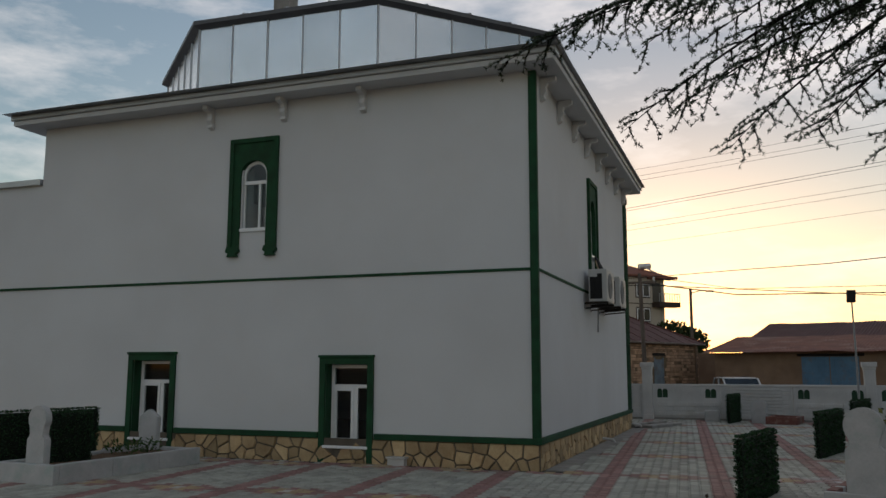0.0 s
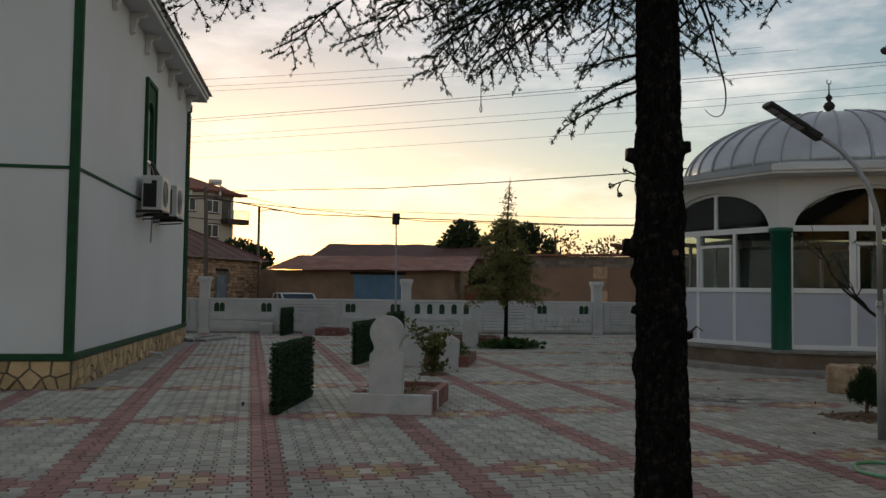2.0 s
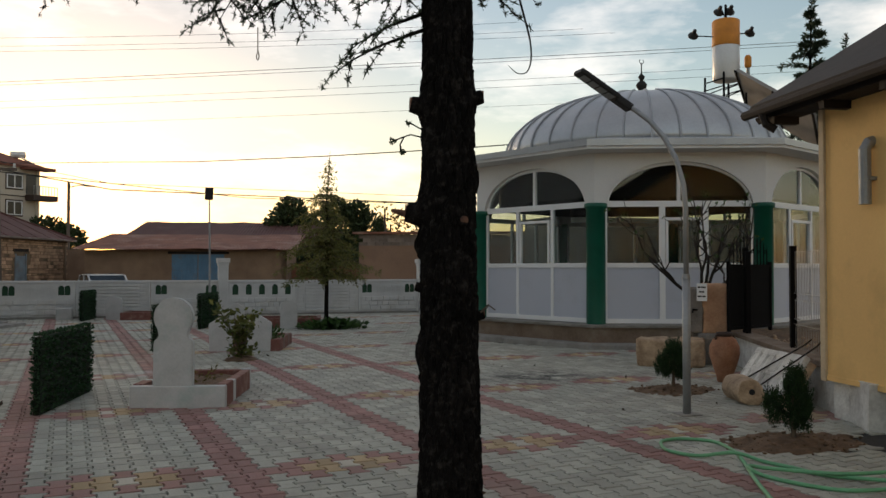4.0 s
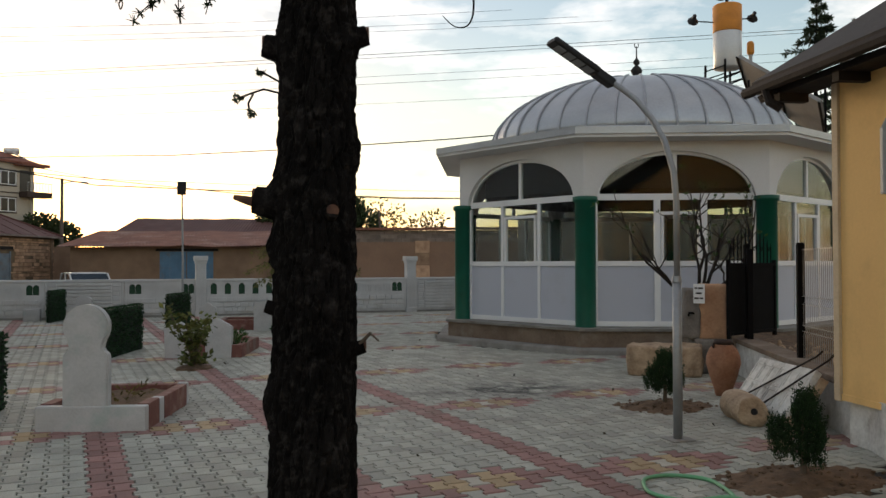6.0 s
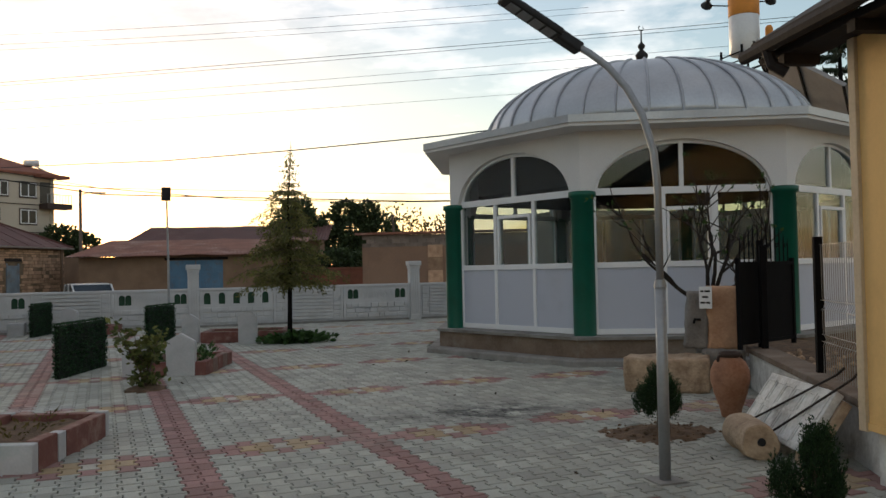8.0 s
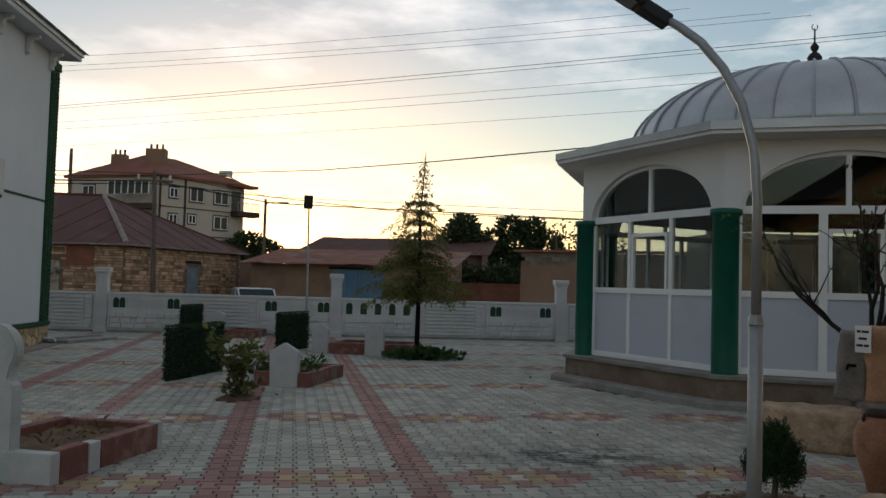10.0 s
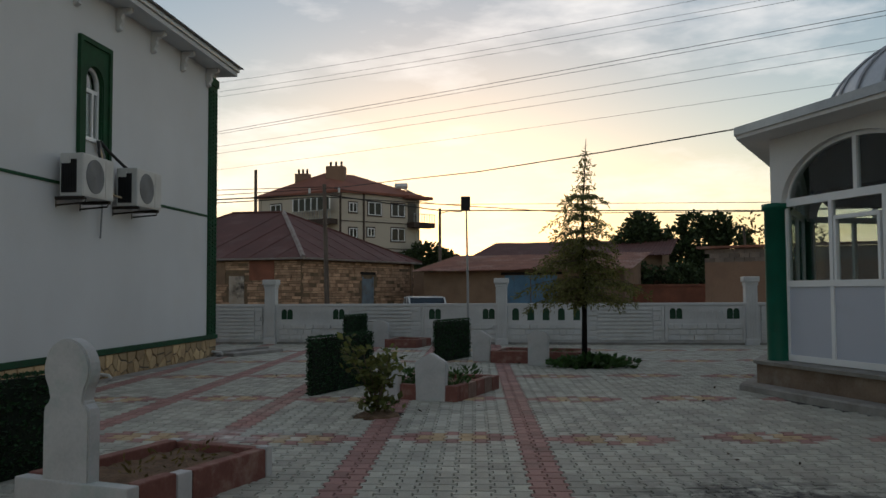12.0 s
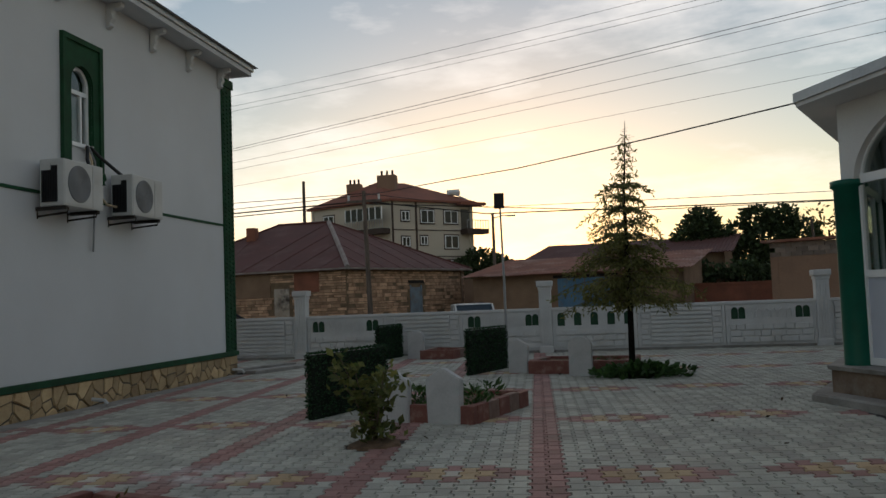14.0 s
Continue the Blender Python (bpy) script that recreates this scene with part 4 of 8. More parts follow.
for c, hw, s, sp in ar:
    box(gtwin, c - hw, 0.0, s, c + hw, 0.02, sp + hw)
gtwin = wpart("niche", gtwin, 0, M["niche_green"], "green painted niche back")
five = bmesh.new()
panel_base(five)
ar5 = [(0.2 + 0.38 * i, 0.085, 0.6, 0.82) for i in range(5)]
arched_plate(five, 0.06, 1.86, 0.56, 0.96, ar5)
stone_relief(five, 0.07, 1.85, 0.1, 0.52, 3, rng)
five = wpart("panel", five, 0, M["precast"], "white precast panel with five arched niches")
gfive = bmesh.new()
for c, hw, s, sp in ar5:
    box(gfive, c - hw, 0.0, s, c + hw, 0.02, sp + hw)
gfive = wpart("niche", gfive, 0, M["niche_green"], "green painted niche back")
slat = bmesh.new()
panel_base(slat)
box(slat, 0.06, -0.02, 0.56, 1.86, 0.03, 0.96)
for i in range(9):
    box(slat, 0.3, -0.06, 0.1 + i * 0.095, 1.62, -0.018, 0.172 + i * 0.095, 0.01)
stone_relief(slat, 0.07, 0.29, 0.1, 0.95, 7, rng)
stone_relief(slat, 1.63, 1.85, 0.1, 0.95, 7, rng)
slat = wpart("panel", slat, 0, M["precast"], "white precast panel with ribbed boards")


def pillar_mesh():
    bm = bmesh.new()
    box(bm, -0.14, -0.14, -0.1, 0.14, 0.14, 1.5, 0.012)
    for x in (-0.09, -0.03, 0.03, 0.09):
        box(bm, x - 0.018, -0.155, 0.2, x + 0.018, -0.138, 1.42, 0.004)
    box(bm, -0.16, -0.16, -0.12, 0.16, 0.16, 0.14, 0.01)
    box(bm, -0.155, -0.155, 1.45, 0.155, 0.155, 1.53, 0.01)
    box(bm, -0.185, -0.185, 1.53, 0.185, 0.185, 1.66, 0.015)
    return bm


pil = wpart("pillar", pillar_mesh(), -2.88, M["precast"], "white fluted concrete pillar with a cap")
for x in (-21, -15, -8.95, 3.1, 9.17, 15.2, 21.3, 27.3):
    share(pil, x, "pillar")
KIND = {-2.88: "TST", 3.1: "FST", 9.17: "SST", -8.95: "SSS", 15.2: "TST", -15: "SSS", -21: "SSS", 21.3: "TST"}
placed = {"T": 0, "F": 0, "S": 0}
for x, ks in KIND.items():
    for i, k in enumerate(ks):
        px = x + 0.15 + i * 1.93
        if k == "S":
            if placed["S"]:
                share(slat, px, "panel")
            else:
                slat.matrix_basis = pose(px, WY, 0)
        else:
            a, g = (twin, gtwin) if k == "T" else (five, gfive)
            if placed[k]:
                share(a, px, "panel"), share(g, px, "niche")
            else:
                a.matrix_basis = g.matrix_basis = pose(px, WY, 0)
        placed[k] += 1

# ---- graves ----
def headstone(name, m, w, h, shape, label, t=0.1):
    bm = bmesh.new()
    r = w / 2
    if shape == "round":
        pts = [(-r, 0), (r, 0), (r, h - 0.46), (r * 0.96, h - 0.42), (r * 0.74, h - 0.385), (r * 0.74, h - 0.36)]
        a0 = -0.62
        c = h - r
        pts += [(r * math.cos(a0 + (math.pi - 2 * a0) * i / 20), c + r * math.sin(a0 + (math.pi - 2 * a0) * i / 20)) for i in range(21)]
        pts += [(-r * 0.74, h - 0.36), (-r * 0.74, h - 0.385), (-r * 0.96, h - 0.42), (-r, h - 0.46)]
    elif shape == "dome":
        pts = [(-r, 0), (r, 0), (r * 0.98, h - 0.12)] + [(r * 0.98 * math.cos(math.pi * i / 12), h - 0.12 + 0.12 * math.sin(math.pi * i / 12)) for i in range(1, 12)] + [(-r * 0.98, h - 0.12)]
    else:
        pts = [(-r * 0.92, 0), (r * 0.92, 0), (r, h - 0.12), (0, h), (-r, h - 0.12)]
    prism(bm, pts, t, lambda a, b, k: (a, k - t / 2, b - 0.03))
    bmesh.ops.bevel(bm, geom=[e for e in bm.edges if e.calc_face_angle(0) > 0.8], offset=0.012, segments=2, affect="EDGES")
    ob = tagged(mesh_object(name, bm, M["marble"]), label, "gravestone", "gravestones in the courtyard")
    ob.matrix_basis = m
    return ob


def kerb_box(m, w, l, h, label, front="white", n_side=4, soil=True):
    """A low grave bed: kerb blocks painted in turn red-brown and white, with soil inside. x across, y along."""
    g = thing("grave_bed", label, "grave", m, "grave beds in the courtyard")
    t = 0.1
    fm = M["marble"] if front in ("white", "all") else M["redbrown"]
    part("front_kerb", boxm(0, 0, -0.05, w, t, h, 0.012), fm, g)
    stops = [k / n_side for k in range(n_side + 1)]
    if front == "white":
        stops = [0, 0.24, 0.35, 0.94, 1.0]
    for i, (s0, s1) in enumerate(zip(stops, stops[1:])):
        y0, y1 = t + (l - t) * s0, t + (l - t) * s1
        mm = M["marble"] if front == "all" else M["redbrown"] if i % 2 == 0 else (M["marble"] if front == "white" else M["kerb_dull"])
        for x in (0, w - t):
            part("kerb_block", boxm(x, y0 + 0.004, -0.05, x + t, y1 - 0.004, h * random.uniform(0.95, 1.05), 0.012), mm, g)
    part("back_kerb", boxm(0.1, l - t, -0.05, w - 0.1, l, h * 0.97, 0.012), M["marble" if front == "all" else "redbrown"], g)
    bm = bmesh.new()
    bmesh.ops.create_grid(bm, x_segments=14, y_segments=18, size=0.5, matrix=Matrix.Translation((w / 2, l / 2, h - 0.06)) @ Matrix.Diagonal((w - 2 * t, l - 2 * t, 1, 1)))
    for v in bm.verts:
        v.co.z += noise.noise(v.co * 9) * 0.03
    part("soil", bm, M["soil"], g, "dry brown soil", True)
    return g


def weeds(name, spots, mat, label, size=0.06, n=40, h=0.2, spread=0.08):
    g = thing(name, label, "plant", pose(*spots[0], 0))
    rr = random.Random(len(spots) * 7 + int(size * 100))
    pl = []
    for s in spots:
        for i in range(n):
            a, r = rr.uniform(0, 6.28), rr.uniform(0, spread)
            z = rr.uniform(0.02, h)
            pl.append(((s[0] - spots[0][0] + r * math.cos(a), s[1] - spots[0][1] + r * math.sin(a), z + 0.1), (math.cos(a), math.sin(a), 0.8)))
    leaf_cloud("leaves", pl, mat, g, size, 0.35, rr)
    return g


GA = -17
kerb_box(pose(0.71, 9.71, 0, 0, 0, GA), 0.92, 1.45, 0.21, "low white and red-brown grave bed with dry soil")
headstone("gravestone", pose(1.12, 9.65, 0, 0, 0, GA), 0.38, 1.1, "round", "tall white gravestone with a round head and narrow neck")
kerb_box(pose(2.02, 15.22, 0, 0, 0, GA), 1.02, 1.55, 0.19, "low brick grave bed painted red-brown and white", "red", 5)
headstone("gravestone", pose(2.67, 15.06, 0, 0, 0, GA), 0.42, 0.62, "point", "low white gravestone with a pointed top beside a brick bed")
headstone("gravestone", pose(2.08, 15.2, 0, 0, 0, GA), 0.4, 0.6, "point", "low white gravestone behind the rose bush")
kerb_box(pose(3.1, 20.5, 0, 0, 0, -12), 1.7, 1.2, 0.22, "wide red-brown grave bed near the young cedar", "red", 3)
headstone("gravestone", pose(4.0, 20.0, 0, 0, 0, -12), 0.38, 0.66, "dome", "white gravestone with a rounded top near the cedar")
headstone("gravestone", pose(2.92, 20.78, 0, 0, 0, -12), 0.36, 0.62, "point", "white pointed gravestone beside the hedge panel")
kerb_box(pose(0.35, 24.55, 0, 0, 0, -12), 0.8, 1.1, 0.2, "small red-brown grave bed by the courtyard wall", "red", 3)
headstone("gravestone", pose(0.2, 24.88, 0, 0, 0, -12), 0.4, 0.66, "dome", "white gravestone close to the courtyard wall")
tagged(mesh_object("stone_block", boxm(-1.25, 25.3, -0.03, -0.85, 25.6, 0.3, 0.03), M["marble"]), "low white stone block by the courtyard wall", "stone block")
# the grave in front of the mosque
kerb_box(pose(-9.35, 8.55, 0, 0, 0, -4), 1.15, 2.75, 0.24, "long white grave bed in front of the mosque", "all", 3)
headstone("gravestone", pose(-8.66, 8.66, 0, 0, 0, -4), 0.34, 1.0, "round", "white gravestone with a round head in front of the mosque")
headstone("gravestone", pose(-8.98, 11.2, 0, 0, 0, -4), 0.38, 0.84, "point", "white painted gravestone with faint rosettes and leaves")
weeds("grave_plants", [(-8.8, 10.7), (-8.9, 10.4), (-8.7, 10.9), (-8.6, 10.3)], M["leaf"], "low green plants growing in the grave bed", 0.08, 60, 0.25, 0.14)
weeds("grave_plants", [(2.35, 15.5), (2.9, 15.6), (2.95, 15.35), (3.05, 16.0), (2.3, 15.3)], M["leaf"], "green weeds growing in the brick grave bed", 0.09, 60, 0.24, 0.14)
weeds("grave_plants", [(1.45, 10.3), (1.55, 10.6), (1.35, 10.0)], M["dry_leaf"], "small dry weeds in the grave soil", 0.05, 30, 0.16, 0.14)
weeds("grave_plants", [(4.25, 20.6), (4.5, 20.4)], M["leaf"], "small weeds in the wide grave bed", 0.06, 40, 0.16, 0.14)


def hedge(p, q, h, label, t=0.08):
    """An upright panel of artificial leaves on a dark frame."""
    p, q = Vector((*p, 0)), Vector((*q, 0))
    d = q - p
    L = d.length
    ang = math.degrees(math.atan2(d.y, d.x))
    g = thing("hedge_panel", label, "hedge", pose(p.x + t * d.y / L, p.y - t * d.x / L, 0, 0, 0, ang), "artificial hedge panels")
    part("core", boxm(0.01, 0.01, 0.0, L - 0.01, t - 0.01, h - 0.01), M["hedge_core"], g, "dark backing")
    rr = random.Random(int(L * 1000))
    pl = []
    n = int(2600 * L * h + 900)
    for i in range(n):
        f = rr.random()
        if f < 0.42:
            pl.append(((rr.uniform(0, L), 0.0, rr.uniform(0.01, h)), (0, -1, 0.25)))
        elif f < 0.76:
            pl.append(((rr.uniform(0, L), t, rr.uniform(0.01, h)), (0, 1, 0.25)))
        elif f < 0.86:
            pl.append(((rr.uniform(0, L), rr.uniform(0, t), h), (0, 0, 1)))
        elif f < 0.93:
            pl.append(((0, rr.uniform(0, t), rr.uniform(0.01, h)), (-1, 0, 0.2)))
        else:
            pl.append(((L, rr.uniform(0, t), rr.uniform(0.01, h)), (1, 0, 0.2)))
    leaf_cloud("leaves", pl, M["hedge"], g, 0.035, 0.6, rr)
    return g


hedge((-0.13, 9.57), (0.23, 11.08), 0.73, "dark green artificial hedge panel beside the tall gravestone")
hedge((1.0, 15.4), (1.5, 16.9), 0.74, "long dark green artificial hedge panel on the paving")
hedge((2.04, 20.45), (2.54, 21.85), 0.77, "dark green artificial hedge panel beside two gravestones")
hedge((-0.62, 24.4), (-0.36, 25.6), 0.76, "dark green artificial hedge panel near the courtyard wall")
hedge((-9.7, 8.9), (-9.55, 10.6), 0.84, "dark green artificial hedge panel in front of the mosque")
hedge((-8.95, 9.1), (-8.82, 9.7), 0.84, "short dark green artificial hedge beside the white grave")

# ---- rose bush ----
rose = thing("rose_bush", "young rose bush with yellowing green leaves in a small bed", "bush", pose(2.24, 13.8, 0))
bm = lathe(bmesh.new(), [(0.27, -0.02), (0.25, 0.015), (0.16, 0.035), (0.02, 0.045)], 18)
for v in bm.verts:
    v.co += Vector((noise.noise(v.co * 6), noise.noise(v.co * 6 + Vector((3, 0, 0))), noise.noise(v.co * 9) * 0.3)) * 0.05
part("soil", bm, M["soil"], rose, "small mound of soil")
rr = random.Random(3)
pl = []
for i in range(9):
    a = rr.uniform(0, 6.28)
    lean = rr.uniform(0.12, 0.42)
    hh = rr.uniform(0.5, 0.88)
    pts = [Vector((lean * (k / 6) ** 1.3 * math.cos(a), lean * (k / 6) ** 1.3 * math.sin(a), hh * k / 6)) + Vector((rr.uniform(-.01, .01), rr.uniform(-.01, .01), 0)) for k in range(7)]
    part("stem", tube(bmesh.new(), pts, [0.012 - 0.0014 * k for k in range(7)], 6), M["twig"], rose)
    for k in range(3, 7):
        for j in range(11):
            b = rr.uniform(0, 6.28)
            pl.append((pts[k] + Vector((rr.gauss(0, .055), rr.gauss(0, .055), rr.gauss(0, .05))), (math.cos(b), math.sin(b), 0.1)))
for i in range(110):
    b = rr.uniform(0, 6.28)
    pl.append(((rr.gauss(0, .1), rr.gauss(0, .1), rr.uniform(0.03, 0.18)), (math.cos(b), math.sin(b), 0.5)))
leaf_cloud("leaves", pl, M["rose_leaf"], rose, 0.09, 0.62, rr)

# ---- young cedar ----
def conifer(name, label, at, height, clear, width, seed, n_whorl, mat, needle=0.06, per=26, trunk_r=0.05):
    rr = random.Random(seed)
    g = thing(name, label, "tree", pose(*at))
    part("trunk", tube(bmesh.new(), [(0, 0, -0.1), (rr.gauss(0, .02), rr.gauss(0, .02), height * 0.35), (rr.gauss(0, .03), rr.gauss(0, .03), height * 0.7), (0.05, 0, height)], [trunk_r, trunk_r * 0.8, trunk_r * 0.4, 0.006], 10), M["bark"], g)
    limbs = bmesh.new()
    pl = []
    for i in range(n_whorl):
        f = i / (n_whorl - 1)
        z = clear + (height * 0.93 - clear) * f
        reach = (width * 1.05 * (1 - f / 0.3) + width * 0.68 * f / 0.3 if f < 0.3 else width * 0.95 * (1 - f) ** 0.85) * rr.uniform(0.8, 1.15) + 0.06
        for k in range(rr.choice((5, 6, 6)) if f < 0.3 else rr.choice((3, 4, 4))):
            a = rr.uniform(0, 6.28)
            ln = reach * rr.uniform(0.55, 1.1)
            up = 0.25 * ln if f > 0.35 else 0.05 * ln
            pts = []
            for s in range(7):
                q = s / 6
                pts.append(Vector((ln * q * math.cos(a), ln * q * math.sin(a), z + up * q * 1.6 - (0.38 if f < 0.5 else 0.3) * ln * q * q)))
            tube(limbs, pts, [0.018 * (1 - f * 0.6) * (1 - s / 7.5) for s in range(7)], 5)
            for s in range(1, 7):
                for j in range(per):
                    side = Vector((-math.sin(a), math.cos(a), 0)) * rr.gauss(0, 0.13 * ln * (1.15 - s / 7))
                    p = pts[s] + side + (pts[s] - pts[s - 1]) * rr.uniform(-0.9, 0.2) + Vector((0, 0, -abs(rr.gauss(0, 0.05)) * (1.2 - f)))
                    pl.append((p, (math.cos(a) + side.x * 3, math.sin(a) + side.y * 3, rr.uniform(-0.7, 0.3))))
    tagged(part("limbwork", limbs, M["twig"], g), kind="stuff")
    for i in range(160):
        z = height * rr.uniform(0.86, 1.0)
        b = rr.uniform(0, 6.28)
        pl.append(((0.05, 0, z), (math.cos(b), math.sin(b), 0.7)))
    leaf_cloud("crown", pl, mat, g, needle, 0.24, rr, "drooping sprays of fine needles")
    return g


cedar = thing("cedar_tree", "young slender cedar with drooping yellow-green branches", "tree", pose(4.8, 19.75, 0))
rr = random.Random(11)
CH = 4.05
part("trunk", tube(bmesh.new(), [(0, 0, -0.1), (0.02, 0.01, 1.4), (0.0, -0.02, 2.8), (0.04, 0, 3.3), (0.08, 0, CH)], [0.055, 0.042, 0.024, 0.012, 0.004], 10), M["bark"], cedar)
limbwork = bmesh.new()
pl = []
# tiers: height, spread of heights, reach, number of branches, droop, needles at each step
for tz, dz, reach0, nb, droop, per in ((1.25, 0.08, 1.08, 15, 0.2, 26), (1.52, 0.08, 1.24, 16, 0.22, 27), (1.82, 0.07, 1.08, 14, 0.24, 24), (2.04, 0.06, 0.82, 11, 0.26, 20), (2.22, 0.06, 0.76, 10, 0.3, 14), (2.42, 0.05, 0.68, 9, 0.36, 12),
                                        (2.64, 0.05, 0.68, 9, 0.38, 11), (2.84, 0.04, 0.48, 8, 0.36, 8), (3.04, 0.03, 0.54, 9, 0.4, 9), (3.2, 0.03, 0.24, 6, 0.2, 3), (3.32, 0.03, 0.22, 6, 0.05, 1), (3.43, 0.03, 0.2, 6, -0.05, 1), (3.54, 0.03, 0.17, 6, -0.1, 1), (3.65, 0.03, 0.14, 5, -0.2, 1), (3.76, 0.03, 0.1, 5, -0.3, 1), (3.86, 0.03, 0.07, 4, -0.3, 0), (3.92, 0.02, 0.05, 4, -0.4, 0)):
    a0 = rr.uniform(0, 6.28)
    for b in range(nb):
        a = a0 + 6.28 * b / nb + rr.gauss(0, 0.25)
        reach = reach0 * rr.uniform(0.55, 1.08)
        z = tz + rr.gauss(0, dz * 0.6)
        cx = 0.08 * max(0, (z - 2.8) / 1.25)
        pts = [Vector((cx + reach * k / 7 * math.cos(a), reach * k / 7 * math.sin(a), z + reach * (0.3 * k / 7 - (0.25 + droop) * (k / 7) ** 2))) for k in range(8)]
        tube(limbwork, pts, [0.013 * (1 - z / 6.5) * (1 - k / 9.5) for k in range(8)], 5)
        out = Vector((math.cos(a), math.sin(a), 0))
        lat = Vector((-math.sin(a), math.cos(a), 0))
        for k in range(1, 8):
            for j in range(per):
                w = rr.gauss(0, 0.1 * reach * (1.25 - k / 8) + 0.012)
                hang = abs(rr.gauss(0, 0.045)) * (1.2 if z < 2.1 else 0.5)
                p = pts[k] + (pts[k - 1] - pts[k]) * rr.random() + lat * w - Vector((0, 0, hang))
                pl.append((p, out * 0.6 + lat * (3 * w) + Vector((0, 0, rr.uniform(-0.9, 0.1)))))
tagged(part("limbwork", limbwork, M["twig"], cedar), kind="stuff")
leaf_cloud("crown", pl, M["cedar"], cedar, 0.075, 0.3, rr, "drooping sprays of fine needles")
ivy = thing("ground_cover", "low dark green leafy plants round the cedar's foot", "plant", pose(4.78, 19.73, 0))
rr = random.Random(9)
pl = []
for i in range(900):
    a, r = rr.uniform(0, 6.28), min(0.5, abs(rr.gauss(0, 0.26)))
    pl.append(((r * 1.5 * math.cos(a) + 0.15, r * math.sin(a), rr.uniform(0.0, 0.2) * max(0.2, 1 - r)), (math.cos(a), math.sin(a), 0.5)))
leaf_cloud("leaves", pl, M["leaf"], ivy, 0.11, 0.7, rr)

# ---- floodlight on a thin pole ----
fl = thing("floodlight_pole", "thin steel pole with a dark flat floodlight on top", "lamp post", pose(2.49, 22.9, 0))
part("pole", tube(bmesh.new(), [(0, 0, -0.05), (0.0, 0, 1.6), (-0.02, 0, 3.1)], [0.03, 0.025, 0.018], 8), M["steel"], fl)
part("base_plate", boxm(-0.09, -0.09, -0.02, 0.09, 0.09, 0.02, 0.005), M["steel"], fl)
bm = boxm(-0.1, -0.05, 0, 0.1, 0.03, 0.31, 0.012)
for i in range(7):
    box(bm, -0.09, 0.03, 0.03 + i * 0.04, 0.09, 0.055, 0.045 + i * 0.04)
bmesh.ops.transform(bm, matrix=pose(-0.04, -0.02, 3.1, 12, 0, 10), verts=bm.verts)
part("lamp_head", bm, M["black_plastic"], fl, "dark finned floodlight head")

# ---- drain edge by the mosque corner ----
dr = thing("drain_channel", "low concrete drain channel at the building corner", "drain", pose(-2.78, 21.95, 0, 0, 0, 68))
part("channel", boxm(-0.1, -0.55, -0.03, 1.5, -0.2, 0.07, 0.02), M["concrete"], dr)
part("channel", boxm(-0.1, -0.06, -0.03, 1.6, 0.08, 0.1, 0.02), M["concrete"], dr)
# Near-black strip: the shade at the bottom of the channel.
part("floor", boxm(-0.1, -0.21, -0.03, 1.5, -0.05, 0.01), M["dark"], dr)
for x, y in ((-2.62, 21.75), (-2.56, 17.0)):
    tagged(mesh_object("drain_pipe", tube(bmesh.new(), [(x - 0.2, y, 0.1), (x, y, 0.08), (x + 0.04, y, 0.03)], 0.026, 10), M["ac_white"]), "short white plastic drain pipe at the plinth", "pipe")
bx = thing("meter_box", "small white box on the ground at the plinth", "box", pose(-5.2, 12.0, 0))
part("box", boxm(0, 0, -0.02, 0.28, 0.12, 0.1, 0.01), M["ac_white"], bx)
part("lid", boxm(-0.02, -0.02, 0.1, 0.3, 0.13, 0.125, 0.006), M["ac_white"], bx)
# concrete skirt along the side wall
structure("pavement_skirt", boxm(MX + 0.07, MY + 0.1, -0.1, MX + 0.4, MY2, 0.0, 0.01), M["concrete"], "narrow worn concrete strip along the plinth", category="pavement")

# ---- ochre building ----
OD = Vector((-0.2, -0.98, 0)).normalized()           # along its courtyard wall, towards the walker
ON = Vector((-OD.y, OD.x, 0))                        # into the building
OC = Vector((6.72, 7.05, 0))
OM = Matrix((( OD.x, ON.x, 0, OC.x), (OD.y, ON.y, 0, OC.y), (0, 0, 1, 0), (0, 0, 0, 1)))
def ochre(bm):
    bmesh.ops.transform(bm, matrix=OM, verts=bm.verts)
    bmesh.ops.recalc_face_normals(bm, faces=bm.faces[:])
    return bm
structure("wall_ochre", ochre(boxm(0, 0, 0.36, 9.6, 0.25, 2.95)), M["ochre"], "ochre rendered wall of a low courtyard building")
structure("wall_ochre_end", ochre(boxm(0, 0.252, 0.36, 0.25, 4.7, 2.97)), M["ochre"], "ochre rendered end wall of the low building")
structure("wall_ochre_rear", ochre(boxm(0.26, 4.9, 0.36, 9.6, 5.1, 3.0)), M["ochre"], "ochre rendered rear wall of the low building")
structure("baseboard_ochre", ochre(boxm(0.05, 0.06, -0.1, 9.6, 5.0, 0.36)), M["white_rough"], "rough whitewashed base under the ochre wall")
structure("trim_ochre_corner", ochre(boxm(-0.025, -0.025, 0.33, 0.05, 0.2, 2.83, 0.006)), M["cream"], "cream corner strip of the ochre wall")
structure("trim_ochre_low", ochre(boxm(0.052, -0.012, 0.34, 9.6, 0.04, 0.39, 0.004)), M["ochre"], "thin ochre lip at the wall's lower edge")
